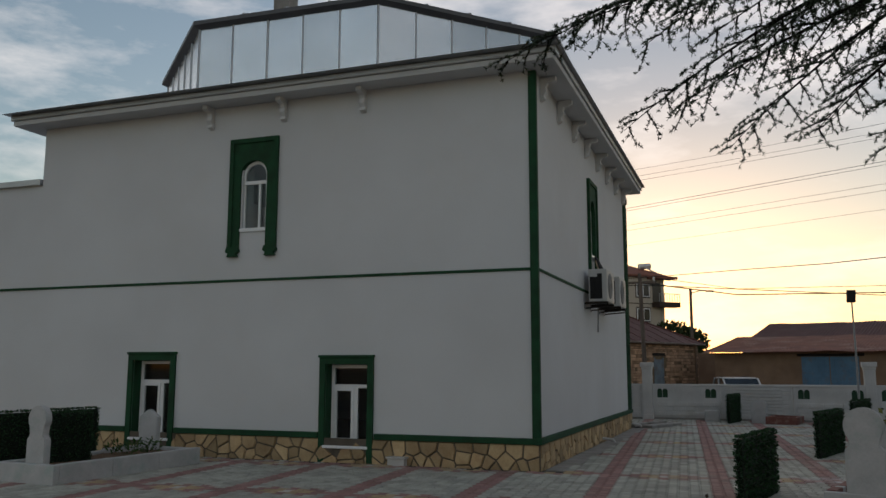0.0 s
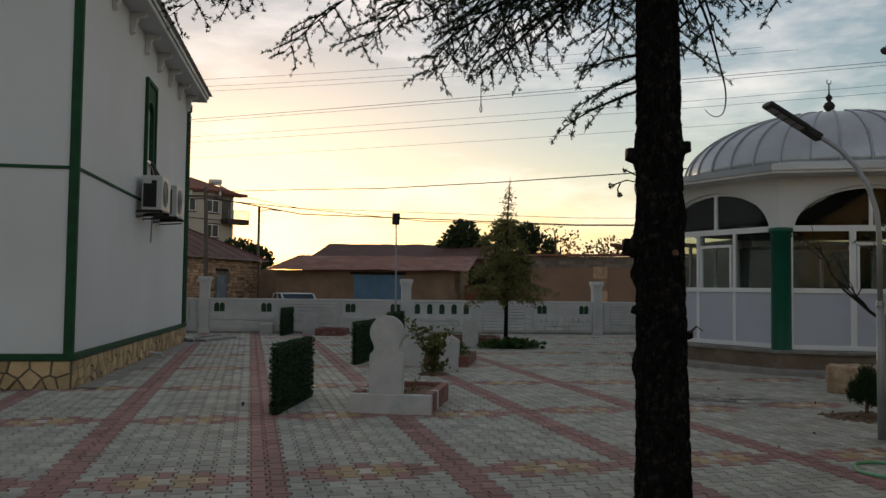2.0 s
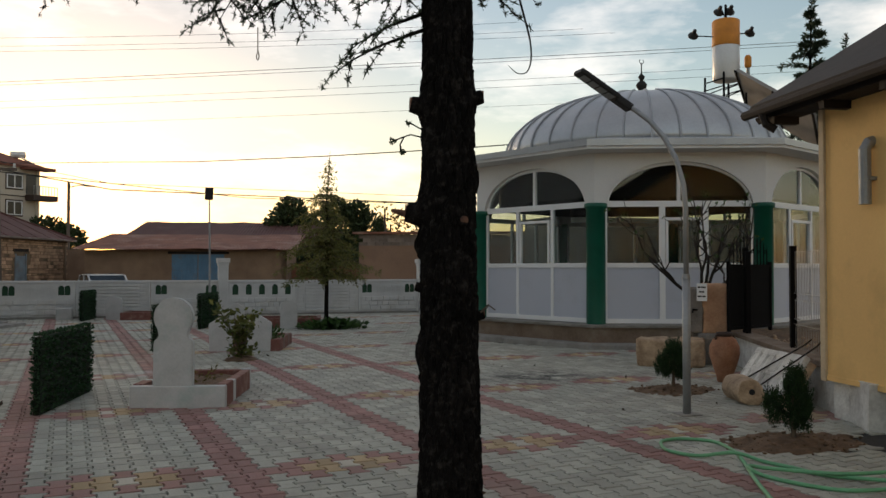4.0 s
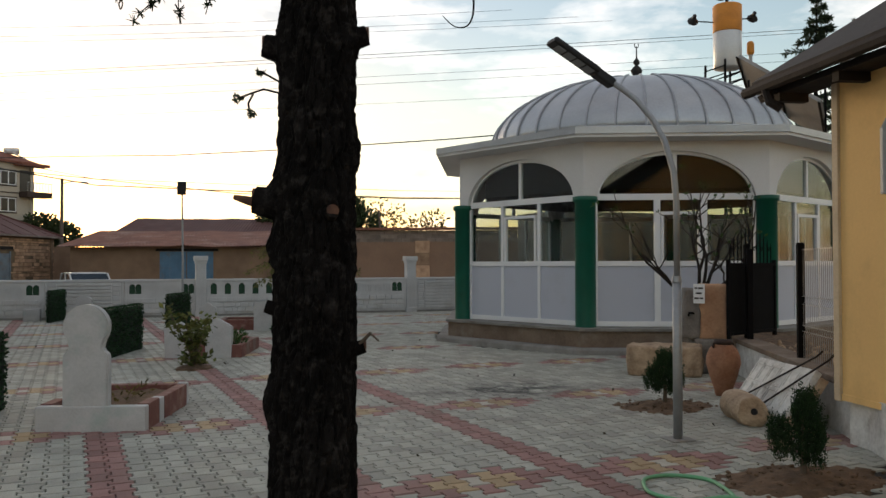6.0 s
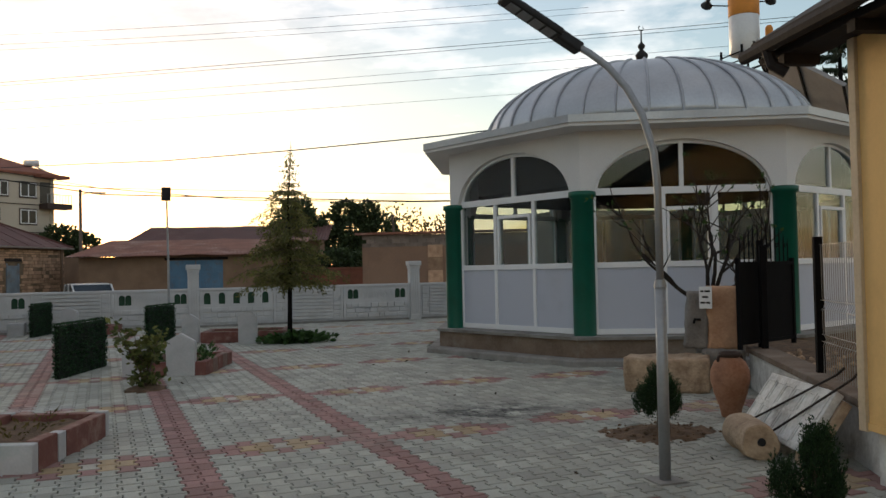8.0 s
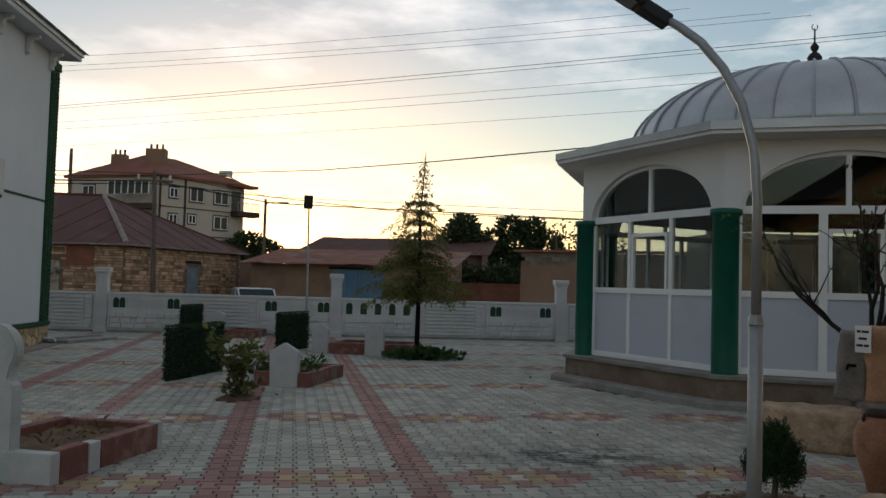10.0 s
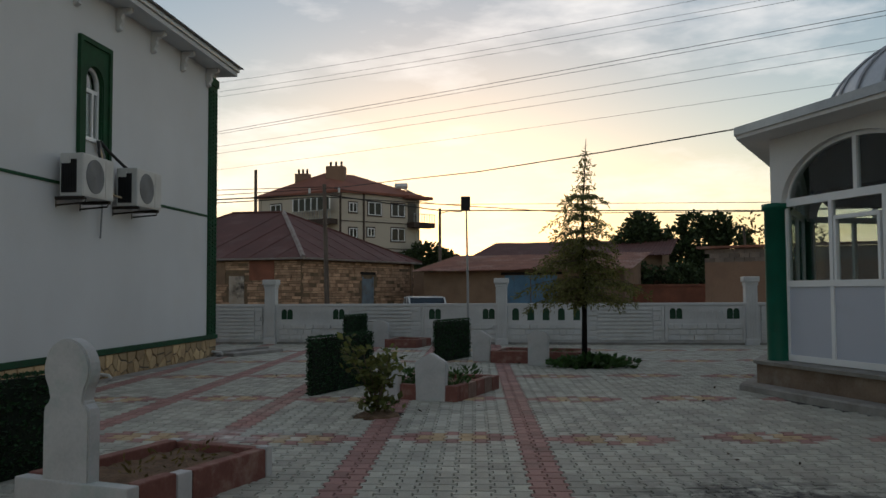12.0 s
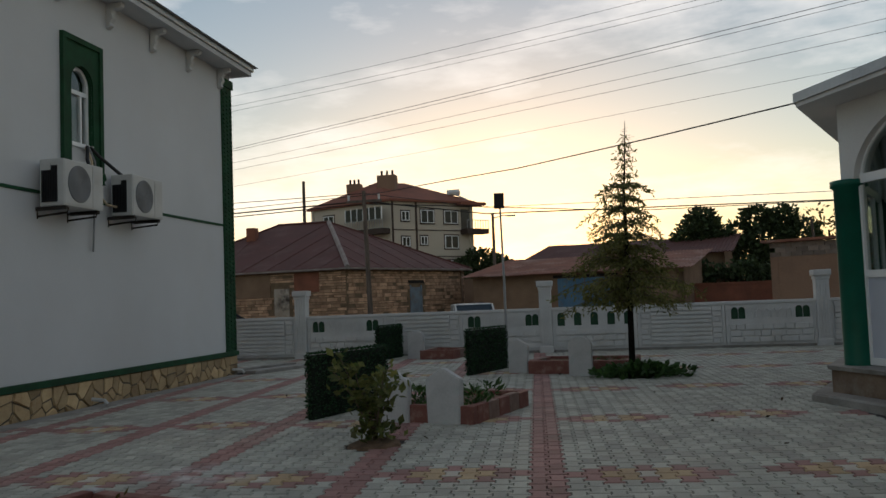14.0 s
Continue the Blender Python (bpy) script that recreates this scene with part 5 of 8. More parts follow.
# roof: dark boarded overhang
bm = bmesh.new()
lo = [(-0.75, -0.3, 2.9), (9.6, -0.3, 2.9), (9.6, 2.5, 4.6), (-0.75, 2.5, 4.6)]
hi = [(x, y, z + 0.09) for x, y, z in lo]
v = [bm.verts.new(p) for p in lo + hi]
for f in ((0, 1, 2, 3), (7, 6, 5, 4), (0, 4, 5, 1), (1, 5, 6, 2), (2, 6, 7, 3), (3, 7, 4, 0)):
    bm.faces.new([v[i] for i in f])
roof_o = structure("roof_ochre", ochre(bm), M["darkwood"], "low pitched roof with dark boarded eaves", category="roof")
# Unseen rear slope and gable, added as a dark reflection for the pavilion glass.
bm = bmesh.new()
lo = [(-0.75, 2.503, 4.6), (9.6, 2.503, 4.6), (9.6, 5.4, 2.8), (-0.75, 5.4, 2.8)]
v = [bm.verts.new(p) for p in lo + [(x, y, z + 0.09) for x, y, z in lo]]
for f in ((0, 1, 2, 3), (7, 6, 5, 4), (0, 4, 5, 1), (1, 5, 6, 2), (2, 6, 7, 3), (3, 7, 4, 0)):
    bm.faces.new([v[i] for i in f])
part("rear_slope", ochre(bm), M["darkwood"], roof_o)
part("gable", ochre(prism(bmesh.new(), [(0.28, 2.98), (4.7, 2.98), (2.5, 4.46)], 0.2, lambda a, b, d: (0.02 + d, a, b))), M["ochre"], roof_o, "ochre gable closing the added rear roof slope")
part("soffit", ochre(boxm(-0.7, -0.24, 2.83, 9.6, 0.02, 2.885)), M["darkwood"], roof_o, "dark boarded soffit")
bm = bmesh.new()
for f0, f1 in (((-0.7, -0.24, 2.84), (-0.7, 2.5, 4.54)),):
    tube(bm, [f0, f1], 0.05, 4)
part("verge_board", ochre(bm), M["darkwood"], roof_o)
for i in range(12):
    x = -0.45 + i * 0.8
    part("rafter", ochre(boxm(x, -0.26, 2.76, x + 0.08, 0.0, 2.83)), M["darkwood"], roof_o)
part("gutter", ochre(tube(bmesh.new(), [(-0.78, -0.34, 2.9), (9.6, -0.34, 2.9)], 0.05, 8)), M["darkwood"], roof_o, "dark gutter")
part("gutter_end", ochre(tube(bmesh.new(), [(-0.45, -0.34, 2.88), (-0.42, -0.32, 2.76), (-0.38, -0.24, 2.7)], 0.04, 8)), M["darkwood"], roof_o)
dp = thing("downpipe", "grey plastic downpipe on the ochre wall", "pipe")
part("pipe", ochre(tube(bmesh.new(), [(0.7, -0.07, 1.9), (0.7, -0.07, 2.36), (0.7, -0.03, 2.42), (0.7, 0.01, 2.43)], 0.05, 12)), M["steel"], dp)
part("clip", ochre(boxm(0.64, -0.07, 2.1, 0.76, 0.0, 2.13)), M["steel"], dp)

# ---- low wall, fence and gate ----
LW0, LW1 = Vector((6.28, 5.9, 0)), Vector((8.75, 10.75, 0))
LD = (LW1 - LW0).normalized()
LL = (LW1 - LW0).length
LM = Matrix(((LD.x, LD.y, 0, LW0.x), (LD.y, -LD.x, 0, LW0.y), (0, 0, 1, 0), (0, 0, 0, 1)))   # x along, y away from the court
def lowm(bm):
    bmesh.ops.transform(bm, matrix=LM, verts=bm.verts)
    bmesh.ops.recalc_face_normals(bm, faces=bm.faces[:])
    return bm
bm = boxm(0.5, 0, -0.1, LL, 0.22, 0.4)
bmesh.ops.subdivide_edges(bm, edges=bm.edges[:], cuts=7, use_grid_fill=True)
for v in bm.verts:
    v.co += Vector((0, noise.noise(v.co * 3) * 0.03, noise.noise(v.co * 4) * 0.02))
structure("wall_low", lowm(bm), M["white_rough"], "rough whitewashed low retaining wall")
structure("trim_low_cap", lowm(boxm(1.3, -0.03, 0.4, LL + 0.02, 0.25, 0.46, 0.012)), M["oldconcrete"], "brown crumbling cap of the low wall")
bm = bmesh.new()
bmesh.ops.create_grid(bm, x_segments=40, y_segments=30, size=0.5, matrix=Matrix.Translation((3.2, 3.4, 0.37)) @ Matrix.Diagonal((8.0, 6.4, 1, 1)))
for v in bm.verts:
    v.co.z += noise.noise(v.co * 2.2) * 0.05 + noise.noise(v.co * 7) * 0.03
structure("ground_raised", lowm(bm), M["soil"], "raised earth and rubble behind the low wall", True)

rr = random.Random(77)
pb = bmesh.new()
for i in range(260):
    u, w, k = rr.uniform(0.7, 5.6), rr.uniform(0.3, 2.6), rr.uniform(0.015, 0.06)
    bmesh.ops.create_icosphere(pb, subdivisions=1, radius=k, matrix=Matrix.Translation((u, w, 0.38)) @ Euler((rr.random() * 3, rr.random() * 3, 0)).to_matrix().to_4x4() @ Matrix.Diagonal((1, rr.uniform(0.5, 1.2), rr.uniform(0.4, 0.9), 1)))
tagged(mesh_object("rubble_scatter", lowm(pb), M["oldstone"]), "loose stones and rubble on the earth behind the low wall", "rubble", kind="stuff")
fence = thing("mesh_fence", "welded wire mesh fence with black posts on the low wall", "fence")
def wires(u0, u1, z0, z1, y):
    bm = bmesh.new()
    n = int((u1 - u0) / 0.055)
    for i in range(n + 1):
        u = u0 + (u1 - u0) * i / n
        tube(bm, [(u, y, z0), (u, y, z0 + 0.25), (u, y + 0.025, z0 + 0.3), (u, y, z0 + 0.35), (u, y, (z0 + z1) / 2), (u, y + 0.025, (z0 + z1) / 2 + 0.05), (u, y, (z0 + z1) / 2 + 0.1), (u, y, z1)], 0.0035, 4)
    for z in (z0, z0 + 0.28, z0 + 0.34, (z0 + z1) / 2, (z0 + z1) / 2 + 0.08, z1):
        tube(bm, [(u0, y, z), (u1, y, z)], 0.0035, 4)
    return lowm(bm)
part("wire_mesh", wires(1.36, 3.1, 0.45, 1.55, 0.14), M["steel"], fence, "bent steel wire mesh")
for u, h in ((3.12, 1.62), (5.25, 1.6), (5.4, 1.66)):
    part("post", lowm(boxm(u - 0.035, 0.1, 0.38, u + 0.035, 0.17, h, 0.006)), M["black_metal"], fence, "black steel post")
GW = 1.15
ga = math.degrees(math.atan2(LD.y, LD.x))
gate = thing("metal_gate", "black sheet metal gate with scrolled spikes by the fence", "gate", pose(8.44, 10.5, -0.04, 0, 0, 20))
part("sheet", boxm(0.02, 0.0, 0.58, GW - 0.02, 0.015, 1.44), M["black_metal"], gate, "black sheet panel")
for z in (0.55, 1.42):
    part("rail", boxm(0, -0.012, z, GW, 0.03, z + 0.04), M["black_metal"], gate)
for x in (0, GW - 0.04):
    part("stile", boxm(x, -0.014, 0.5, x + 0.04, 0.032, 1.5), M["black_metal"], gate)
for i in range(12):
    x = 0.06 + i * 0.09
    h = 1.72 + 0.22 * math.sin(math.pi * i / 11)
    part("spike", tube(bmesh.new(), [(x, 0.01, 1.46), (x, 0.01, h - 0.08), (x + 0.004, 0.01, h)], [0.008, 0.008, 0.002], 6), M["black_metal"], gate)
    if i % 2 == 0 and i < 11:
        part("scroll", tube(bmesh.new(), [(x + 0.045 + 0.035 * math.cos(t * 0.6) * (1 - t / 16), 0.01, 1.64 + 0.035 * math.sin(t * 0.6) * (1 - t / 16)) for t in range(13)], 0.005, 4), M["black_metal"], gate)

# ---- stones ----
def rough_block(name, sx, sy, sz, mat, m, label, category, amt=0.03, cuts=7, round_=0.04):
    bm = boxm(-sx / 2, -sy / 2, 0, sx / 2, sy / 2, sz, round_)
    bmesh.ops.subdivide_edges(bm, edges=[e for e in bm.edges if e.calc_length() > 0.08], cuts=cuts, use_grid_fill=True)
    for v in bm.verts:
        v.co += Vector((noise.noise(v.co * 4), noise.noise(v.co * 4 + Vector((7, 0, 0))), noise.noise(v.co * 4 + Vector((0, 9, 0))))) * amt
        v.co += Vector((noise.noise(v.co * 13), noise.noise(v.co * 13 + Vector((7, 0, 0))), noise.noise(v.co * 13 + Vector((0, 9, 0))))) * amt * 0.4
    ob = tagged(mesh_object(name, bm, mat, True), label, category)
    ob.matrix_basis = m
    return ob


rough_block("stone_trough", 0.92, 0.5, 0.39, M["oldstone"], pose(7.85, 11.0, -0.01, 0, 0, -36), "long weathered brown stone block with broken edges", "stone block")
rough_block("grey_rock", 0.46, 0.4, 0.47, M["greystone"], pose(8.55, 10.98, -0.02, 0, 0, -25), "rough grey stone under the pink block", "stone block")
rough_block("carved_stone", 0.37, 0.28, 0.72, M["pinkstone"], pose(8.58, 10.98, 0.43, 0, -2, -30), "upright pinkish carved stone block", "stone block", 0.03)
rough_block("grey_stone", 0.26, 0.22, 0.66, M["greystone"], pose(8.3, 11.1, 0.44, 0, 3, -30), "narrow grey stone leaning beside the pink block", "stone block", 0.03)
sign = thing("notice_sign", "small white sign with three lines of dark writing", "sign", pose(8.3, 10.9, 0.9, 0, 0, -58))
part("plate", boxm(-0.075, 0, 0, 0.075, 0.012, 0.25, 0.004), M["upvc"], sign)
for i, cuts in enumerate((((-0.055, -0.02), (-0.01, 0.055)), ((-0.04, 0.035),), ((-0.06, 0.0), (0.01, 0.055)))):
    for u0, u1 in cuts:
        part("text_line", boxm(u0, -0.003, 0.185 - i * 0.065, u1, 0.0, 0.207 - i * 0.065), M["letter"], sign)
tagged(mesh_object("tap", tube(bmesh.new(), [(8.3, 11.0, 0.77), (8.18, 10.94, 0.78), (8.16, 10.93, 0.74)], 0.014, 8), M["black_metal"]), "small iron tap on the grey stone", "tap")

jar = thing("clay_jar", "tall brown clay jar with a dark broken rim", "jar", pose(7.42, 9.32, -0.01) @ Matrix.Diagonal((1, 1, 0.93, 1)))
part("body", lathe(bmesh.new(), [(0.07, 0), (0.085, 0.02), (0.1, 0.1), (0.145, 0.24), (0.178, 0.38), (0.172, 0.47), (0.14, 0.55), (0.1, 0.59), (0.085, 0.6)], 28), M["terracotta"], jar, "", True)
part("rim", lathe(bmesh.new(), [(0.084, 0.595), (0.1, 0.62), (0.095, 0.65), (0.075, 0.645), (0.07, 0.6)], 20), M["darkclay"], jar, "dark broken rim", True)
for s in (-1, 1):
    part("handle", tube(bmesh.new(), [(s * 0.085, 0, 0.62), (s * 0.12, 0, 0.61), (s * 0.13, 0, 0.58), (s * 0.12, 0, 0.56)], 0.014, 8), M["darkclay"], jar)

bm = bmesh.new()
lathe(bm, [(0.001, 0.0), (0.06, -0.004), (0.118, 0.0), (0.13, 0.008), (0.134, 0.05), (0.136, 0.16), (0.132, 0.3), (0.134, 0.45), (0.128, 0.54), (0.11, 0.56)], 34)
for v in bm.verts:
    v.co += Vector((noise.noise(v.co * 7), noise.noise(v.co * 7 + Vector((5, 0, 0))), noise.noise(v.co * 7 + Vector((0, 5, 0))))) * 0.02
bmesh.ops.transform(bm, matrix=pose(6.53, 7.8, 0.12, 90, 0, 159.5), verts=bm.verts)
drum = thing("column_drum", "short brown stone column drum lying on its side", "column drum")
part("stone", bm, M["oldstone"], drum)
# Dark disc on the end face; its colour is the hole's shade.
hole = lathe(bmesh.new(), [(0.001, -0.014), (0.028, -0.013), (0.03, 0.0)], 14)
bmesh.ops.transform(hole, matrix=pose(6.528, 7.795, 0.13, 90, 0, 159.5), verts=hole.verts)
part("socket", hole, M["dark"], drum, "dark disc drawn as the shade in a small socket hole")

# a whitewashed carved slab leaning on the low wall
base_a = Vector((7.16, 8.8, 0.05))
ex_v = Vector((-0.62, -1.5, 0.05)).normalized()
up_v = Vector((0.27, -0.1, 0.43)).normalized()
up_v = (up_v - ex_v * up_v.dot(ex_v)).normalized()
nn = up_v.cross(ex_v).normalized()
SM = Matrix(((ex_v.x, up_v.x, nn.x, base_a.x), (ex_v.y, up_v.y, nn.y, base_a.y), (ex_v.z, up_v.z, nn.z, base_a.z), (0, 0, 0, 1)))
slab = thing("carved_slab", "whitewashed carved stone slab leaning on the low wall", "stone slab")
def slabm(bm):
    bmesh.ops.transform(bm, matrix=SM, verts=bm.verts)
    bmesh.ops.recalc_face_normals(bm, faces=bm.faces[:])
    return bm
sgn = 1 if nn.dot(Vector((-1, -0.5, 0.3))) > 0 else -1
part("slab", slabm(boxm(0.0, 0, -0.03, 1.4, 0.49, 0.03, 0.008)), M["white_rough"], slab)
part("slab_back", slabm(boxm(0.03, 0.01, -sgn * 0.1 if sgn > 0 else 0.034, 1.43, 0.46, -0.034 if sgn > 0 else 0.1, 0.008)), M["oldstone"], slab, "brown broken stone backing")
rough_block("prop_stone", 0.3, 0.2, 0.15, M["oldstone"], pose(6.72, 7.5, -0.01, 0, 0, 60), "small brown stone propping up the carved slab", "stone block", 0.02)
for i in range(6):
    for j in range(2):
        x0, y0 = 0.03 + i * 0.225, 0.03 + j * 0.215
        part("panel_ridge", slabm(wall_plate(bmesh.new(), x0, x0 + 0.205, y0, y0 + 0.195, [(x0 + 0.022, y0 + 0.022, x0 + 0.183, y0 + 0.173)], sgn * 0.008, lambda a, b, k: (a, b, sgn * 0.03 + k))), M["white_rough"], slab)
def on_slab(u, v, w):
    return base_a + ex_v * u + up_v * v + nn * (sgn * w)
rods = [(on_slab(0.3, 0.06, 0.055), on_slab(1.4, 0.66, 0.05)), (on_slab(0.8, 0.02, 0.055), on_slab(1.65, 0.66, 0.05))]
for a, b in rods:
    a, b = Vector(a), Vector(b)
    tagged(mesh_object("iron_rod", tube(bmesh.new(), [a, a.lerp(b, 0.5) + Vector((0, 0, 0.0)), a.lerp(b, 0.9), b + Vector((0.02, 0.05, 0.0))], 0.0085, 6), M["rod"]), "thin dark iron rod leaning on the slab", "rod", "iron rods on the slab")

# ---- lamp post ----
lp = thing("street_lamp", "galvanised curved lamp post with a dark flat lamp head", "street lamp", pose(5.59, 7.57, 0))
part("lower_pole", tube(bmesh.new(), [(0, 0, -0.03), (0, 0, 1.28)], 0.037, 14), M["steel"], lp, "", True)
part("collar", tube(bmesh.new(), [(0, 0, 1.26), (0, 0, 1.31)], [0.042, 0.032], 14), M["steel"], lp)
arc = [(0, 0, 1.3), (0, 0, 1.9), (-0.01, 0.02, 2.15), (-0.05, 0.08, 2.4), (-0.11, 0.17, 2.6), (-0.19, 0.28, 2.77), (-0.27, 0.38, 2.88), (-0.35, 0.46, 2.96)]
part("upper_pole", tube(bmesh.new(), arc, 0.025, 12), M["steel"], lp, "", True)
part("foot", boxm(-0.1, -0.1, -0.03, 0.1, 0.1, 0.012, 0.004), M["concrete"], lp)
hd = Vector((-0.6, 0.0, 0.33)).normalized()
h0 = Vector((-0.31, 0.45, 2.92))
sd = hd.cross(Vector((0, 0, 1))).normalized()
ud = sd.cross(hd)
HM = Matrix(((hd.x, sd.x, ud.x, h0.x), (hd.y, sd.y, ud.y, h0.y), (hd.z, sd.z, ud.z, h0.z), (0, 0, 0, 1)))
bm = boxm(0.0, -0.05, -0.035, 0.2, 0.05, 0.04, 0.015)
bmesh.ops.transform(bm, matrix=HM, verts=bm.verts)
part("lamp_neck", bm, M["black_plastic"], lp, "dark plastic neck")
bm = boxm(0.18, -0.085, -0.02, 0.66, 0.085, 0.03, 0.02)
bmesh.ops.transform(bm, matrix=HM, verts=bm.verts)
head = part("lamp_head", bm, M["black_plastic"], lp, "dark flat lamp head")
for i in range(4):
    bm = boxm(0.22 + i * 0.1, -0.06, -0.026, 0.3 + i * 0.1, 0.06, -0.018)
    bmesh.ops.transform(bm, matrix=HM, verts=bm.verts)
    part("lens", bm, M["grille"], head, "unlit grey lens")

# ---- shrubs with soil beds ----
def shrub(at, h, lobes, seed, label, bed):
    g = thing("shrub", label, "shrub", pose(*at), "small evergreen shrubs")
    rr = random.Random(seed)
    part("trunk", tube(bmesh.new(), [(0, 0, -0.02), (0.01, 0, h * 0.3), (0, 0.01, h * 0.75)], [0.024, 0.018, 0.006], 7), M["twig"], g)
    pl = []
    for lx, ly, z0, z1, w, n in lobes:
        for i in range(n):
            f = rr.random() ** 0.85
            a = rr.uniform(0, 6.28)
            wide = w * math.sin(math.pi * min(1, 0.2 + 0.79 * f)) ** 0.85 * rr.uniform(0.45, 1.08)
            root = Vector((lx + 0.75 * wide * math.cos(a), ly + 0.75 * wide * math.sin(a), z0 + (z1 - z0) * f * 0.9))
            d = Vector((math.cos(a) * 0.55, math.sin(a) * 0.55, 1.0 + 0.5 * f)).normalized()
            ln = rr.uniform(0.06, 0.13)
            for j in range(48):
                q = rr.random()
                s = 0.016 * (1 - 0.7 * q)
                pl.append((root + d * ln * q + Vector((rr.gauss(0, s), rr.gauss(0, s), rr.gauss(0, s))), d * 1.2))
    leaf_cloud("foliage", pl, M["shrub"], g, 0.017, 0.36, rr, "dense scale-like evergreen foliage")
    s = thing("soil_bed", "bare patch of loose brown soil round the shrub", "soil", pose(at[0], at[1], 0))
    bm = bmesh.new()
    bmesh.ops.create_grid(bm, x_segments=34, y_segments=34, size=1.0)
    for v in bm.verts:
        r = v.co.xy.length
        edge = 0.75 + 0.22 * noise.noise(v.co * 2.3 + Vector((seed, 0, 0)))
        z = (0.05 * (1 - r / edge) if r < edge else -0.05) + noise.noise(v.co * 8) * 0.02 + noise.noise(v.co * 18) * 0.012
        v.co = Vector((v.co.x * bed[0], v.co.y * bed[1], z))
    part("earth", bm, M["soil"], s, "", True)
    pb = bmesh.new()
    for i in range(110):
        a, r = rr.uniform(0, 6.28), rr.uniform(0.1, 0.85)
        bmesh.ops.create_icosphere(pb, subdivisions=1, radius=rr.uniform(0.005, 0.018), matrix=Matrix.Translation((r * bed[0] * math.cos(a), r * bed[1] * math.sin(a), 0.04 * (1 - r))) @ Matrix.Diagonal((rr.uniform(0.7, 1.6), rr.uniform(0.7, 1.6), 0.8, 1)))
    tagged(part("clod_scatter", pb, M["soil"], s), kind="stuff")
    return g


shrub((6.42, 8.95, 0), 0.58, ((0.02, 0, 0.1, 0.52, 0.18, 290), (-0.12, 0.03, 0.14, 0.34, 0.08, 60), (0.08, -0.03, 0.08, 0.4, 0.09, 70)), 2, "small dark green evergreen shrub by the lamp post", (0.62, 0.5))
shrub((5.6, 6.24, 0), 0.62, ((0.03, 0, 0.08, 0.57, 0.1, 250), (-0.12, 0.08, 0.12, 0.36, 0.06, 80), (0.06, -0.03, 0.05, 0.4, 0.07, 60)), 4, "dark green evergreen shrub by the whitewashed base", (0.78, 0.5))

# ---- garden hose ----
hose = thing("garden_hose", "pale green garden hose lying in loops on the paving", "hose")
def smooth_run(ps, n=8):
    """A rounded run through points."""
    ps = [Vector(p) for p in ps]
    out = []
    for k in range(len(ps) - 1):
        a, b, c, d = ps[max(k - 1, 0)], ps[k], ps[k + 1], ps[min(k + 2, len(ps) - 1)]
        for m in range(n):
            t = m / n
            out.append(0.5 * (2 * b + (c - a) * t + (2 * a - 5 * b + 4 * c - d) * t * t + (3 * b - a - 3 * c + d) * t ** 3))
    return out + [ps[-1]]


pts = smooth_run([(3.9, 4.3, 0.014), (4.19, 4.84, 0.014), (4.47, 5.34, 0.014), (4.81, 5.89, 0.014), (4.95, 6.19, 0.014), (4.99, 6.44, 0.014), (4.83, 6.6, 0.014), (4.65, 6.59, 0.014), (4.54, 6.46, 0.014), (4.47, 6.26, 0.014),
                  (4.57, 6.05, 0.016), (4.8, 5.95, 0.04), (4.88, 5.75, 0.016), (4.94, 5.54, 0.014), (5.0, 5.28, 0.014), (5.2, 5.0, 0.03), (5.15, 4.85, 0.03), (4.85, 4.95, 0.014), (4.7, 5.12, 0.014), (4.6, 5.42, 0.016), (4.62, 5.58, 0.04), (4.75, 5.5, 0.03), (5.05, 5.2, 0.04), (5.5, 5.1, 0.05)])
part("tube", tube(bmesh.new(), pts, 0.013, 8), M["hose"], hose, "", True)

# ---- bare fruit tree behind the stones ----
ft = thing("fruit_tree", "small nearly bare fruit tree with a few green leaves", "tree", pose(8.95, 11.75, 0.3))
rr = random.Random(21)
twigs, pl = bmesh.new(), []
def grow(p, d, ln, r, depth):
    pts = [p]
    for k in range(4):
        d = (d + Vector((rr.gauss(0, .18), rr.gauss(0, .18), 0.05 + rr.gauss(0, .12)))).normalized()
        pts.append(pts[-1] + d * ln / 4)
    tube(twigs, pts, [r * (1 - k * 0.12) for k in range(5)], 6)
    if depth == 0:
        for j in range(2):
            pl.append((pts[-1] + Vector((rr.gauss(0, .03), rr.gauss(0, .03), 0)), d))
        return
    for j in range(3 if depth > 1 else 4):
        q = pts[rr.choice((2, 3, 4))]
        nd = (d + Vector((rr.gauss(0, .7), rr.gauss(0, .7), rr.uniform(-.1, .5)))).normalized()
        grow(q, nd, ln * rr.uniform(0.5, 0.8), r * 0.55, depth - 1)
for d in ((-0.85, 0.3, 0.6), (-0.35, 0.2, 0.9), (0.25, -0.1, 0.95), (0.8, -0.35, 0.6), (0.55, -0.3, 0.8)):
    grow(Vector((0, 0, 0.55)), Vector(d), 0.92, 0.032, 2)
tube(twigs, [(0, 0, -0.1), (0.01, 0.01, 0.3), (0, 0, 0.58)], [0.05, 0.042, 0.036], 8)
tagged(part("branchwork", twigs, M["rod"], ft), kind="stuff")
leaf_cloud("leaves", pl * 2, M["leaf"], ft, 0.06, 0.5, rr)

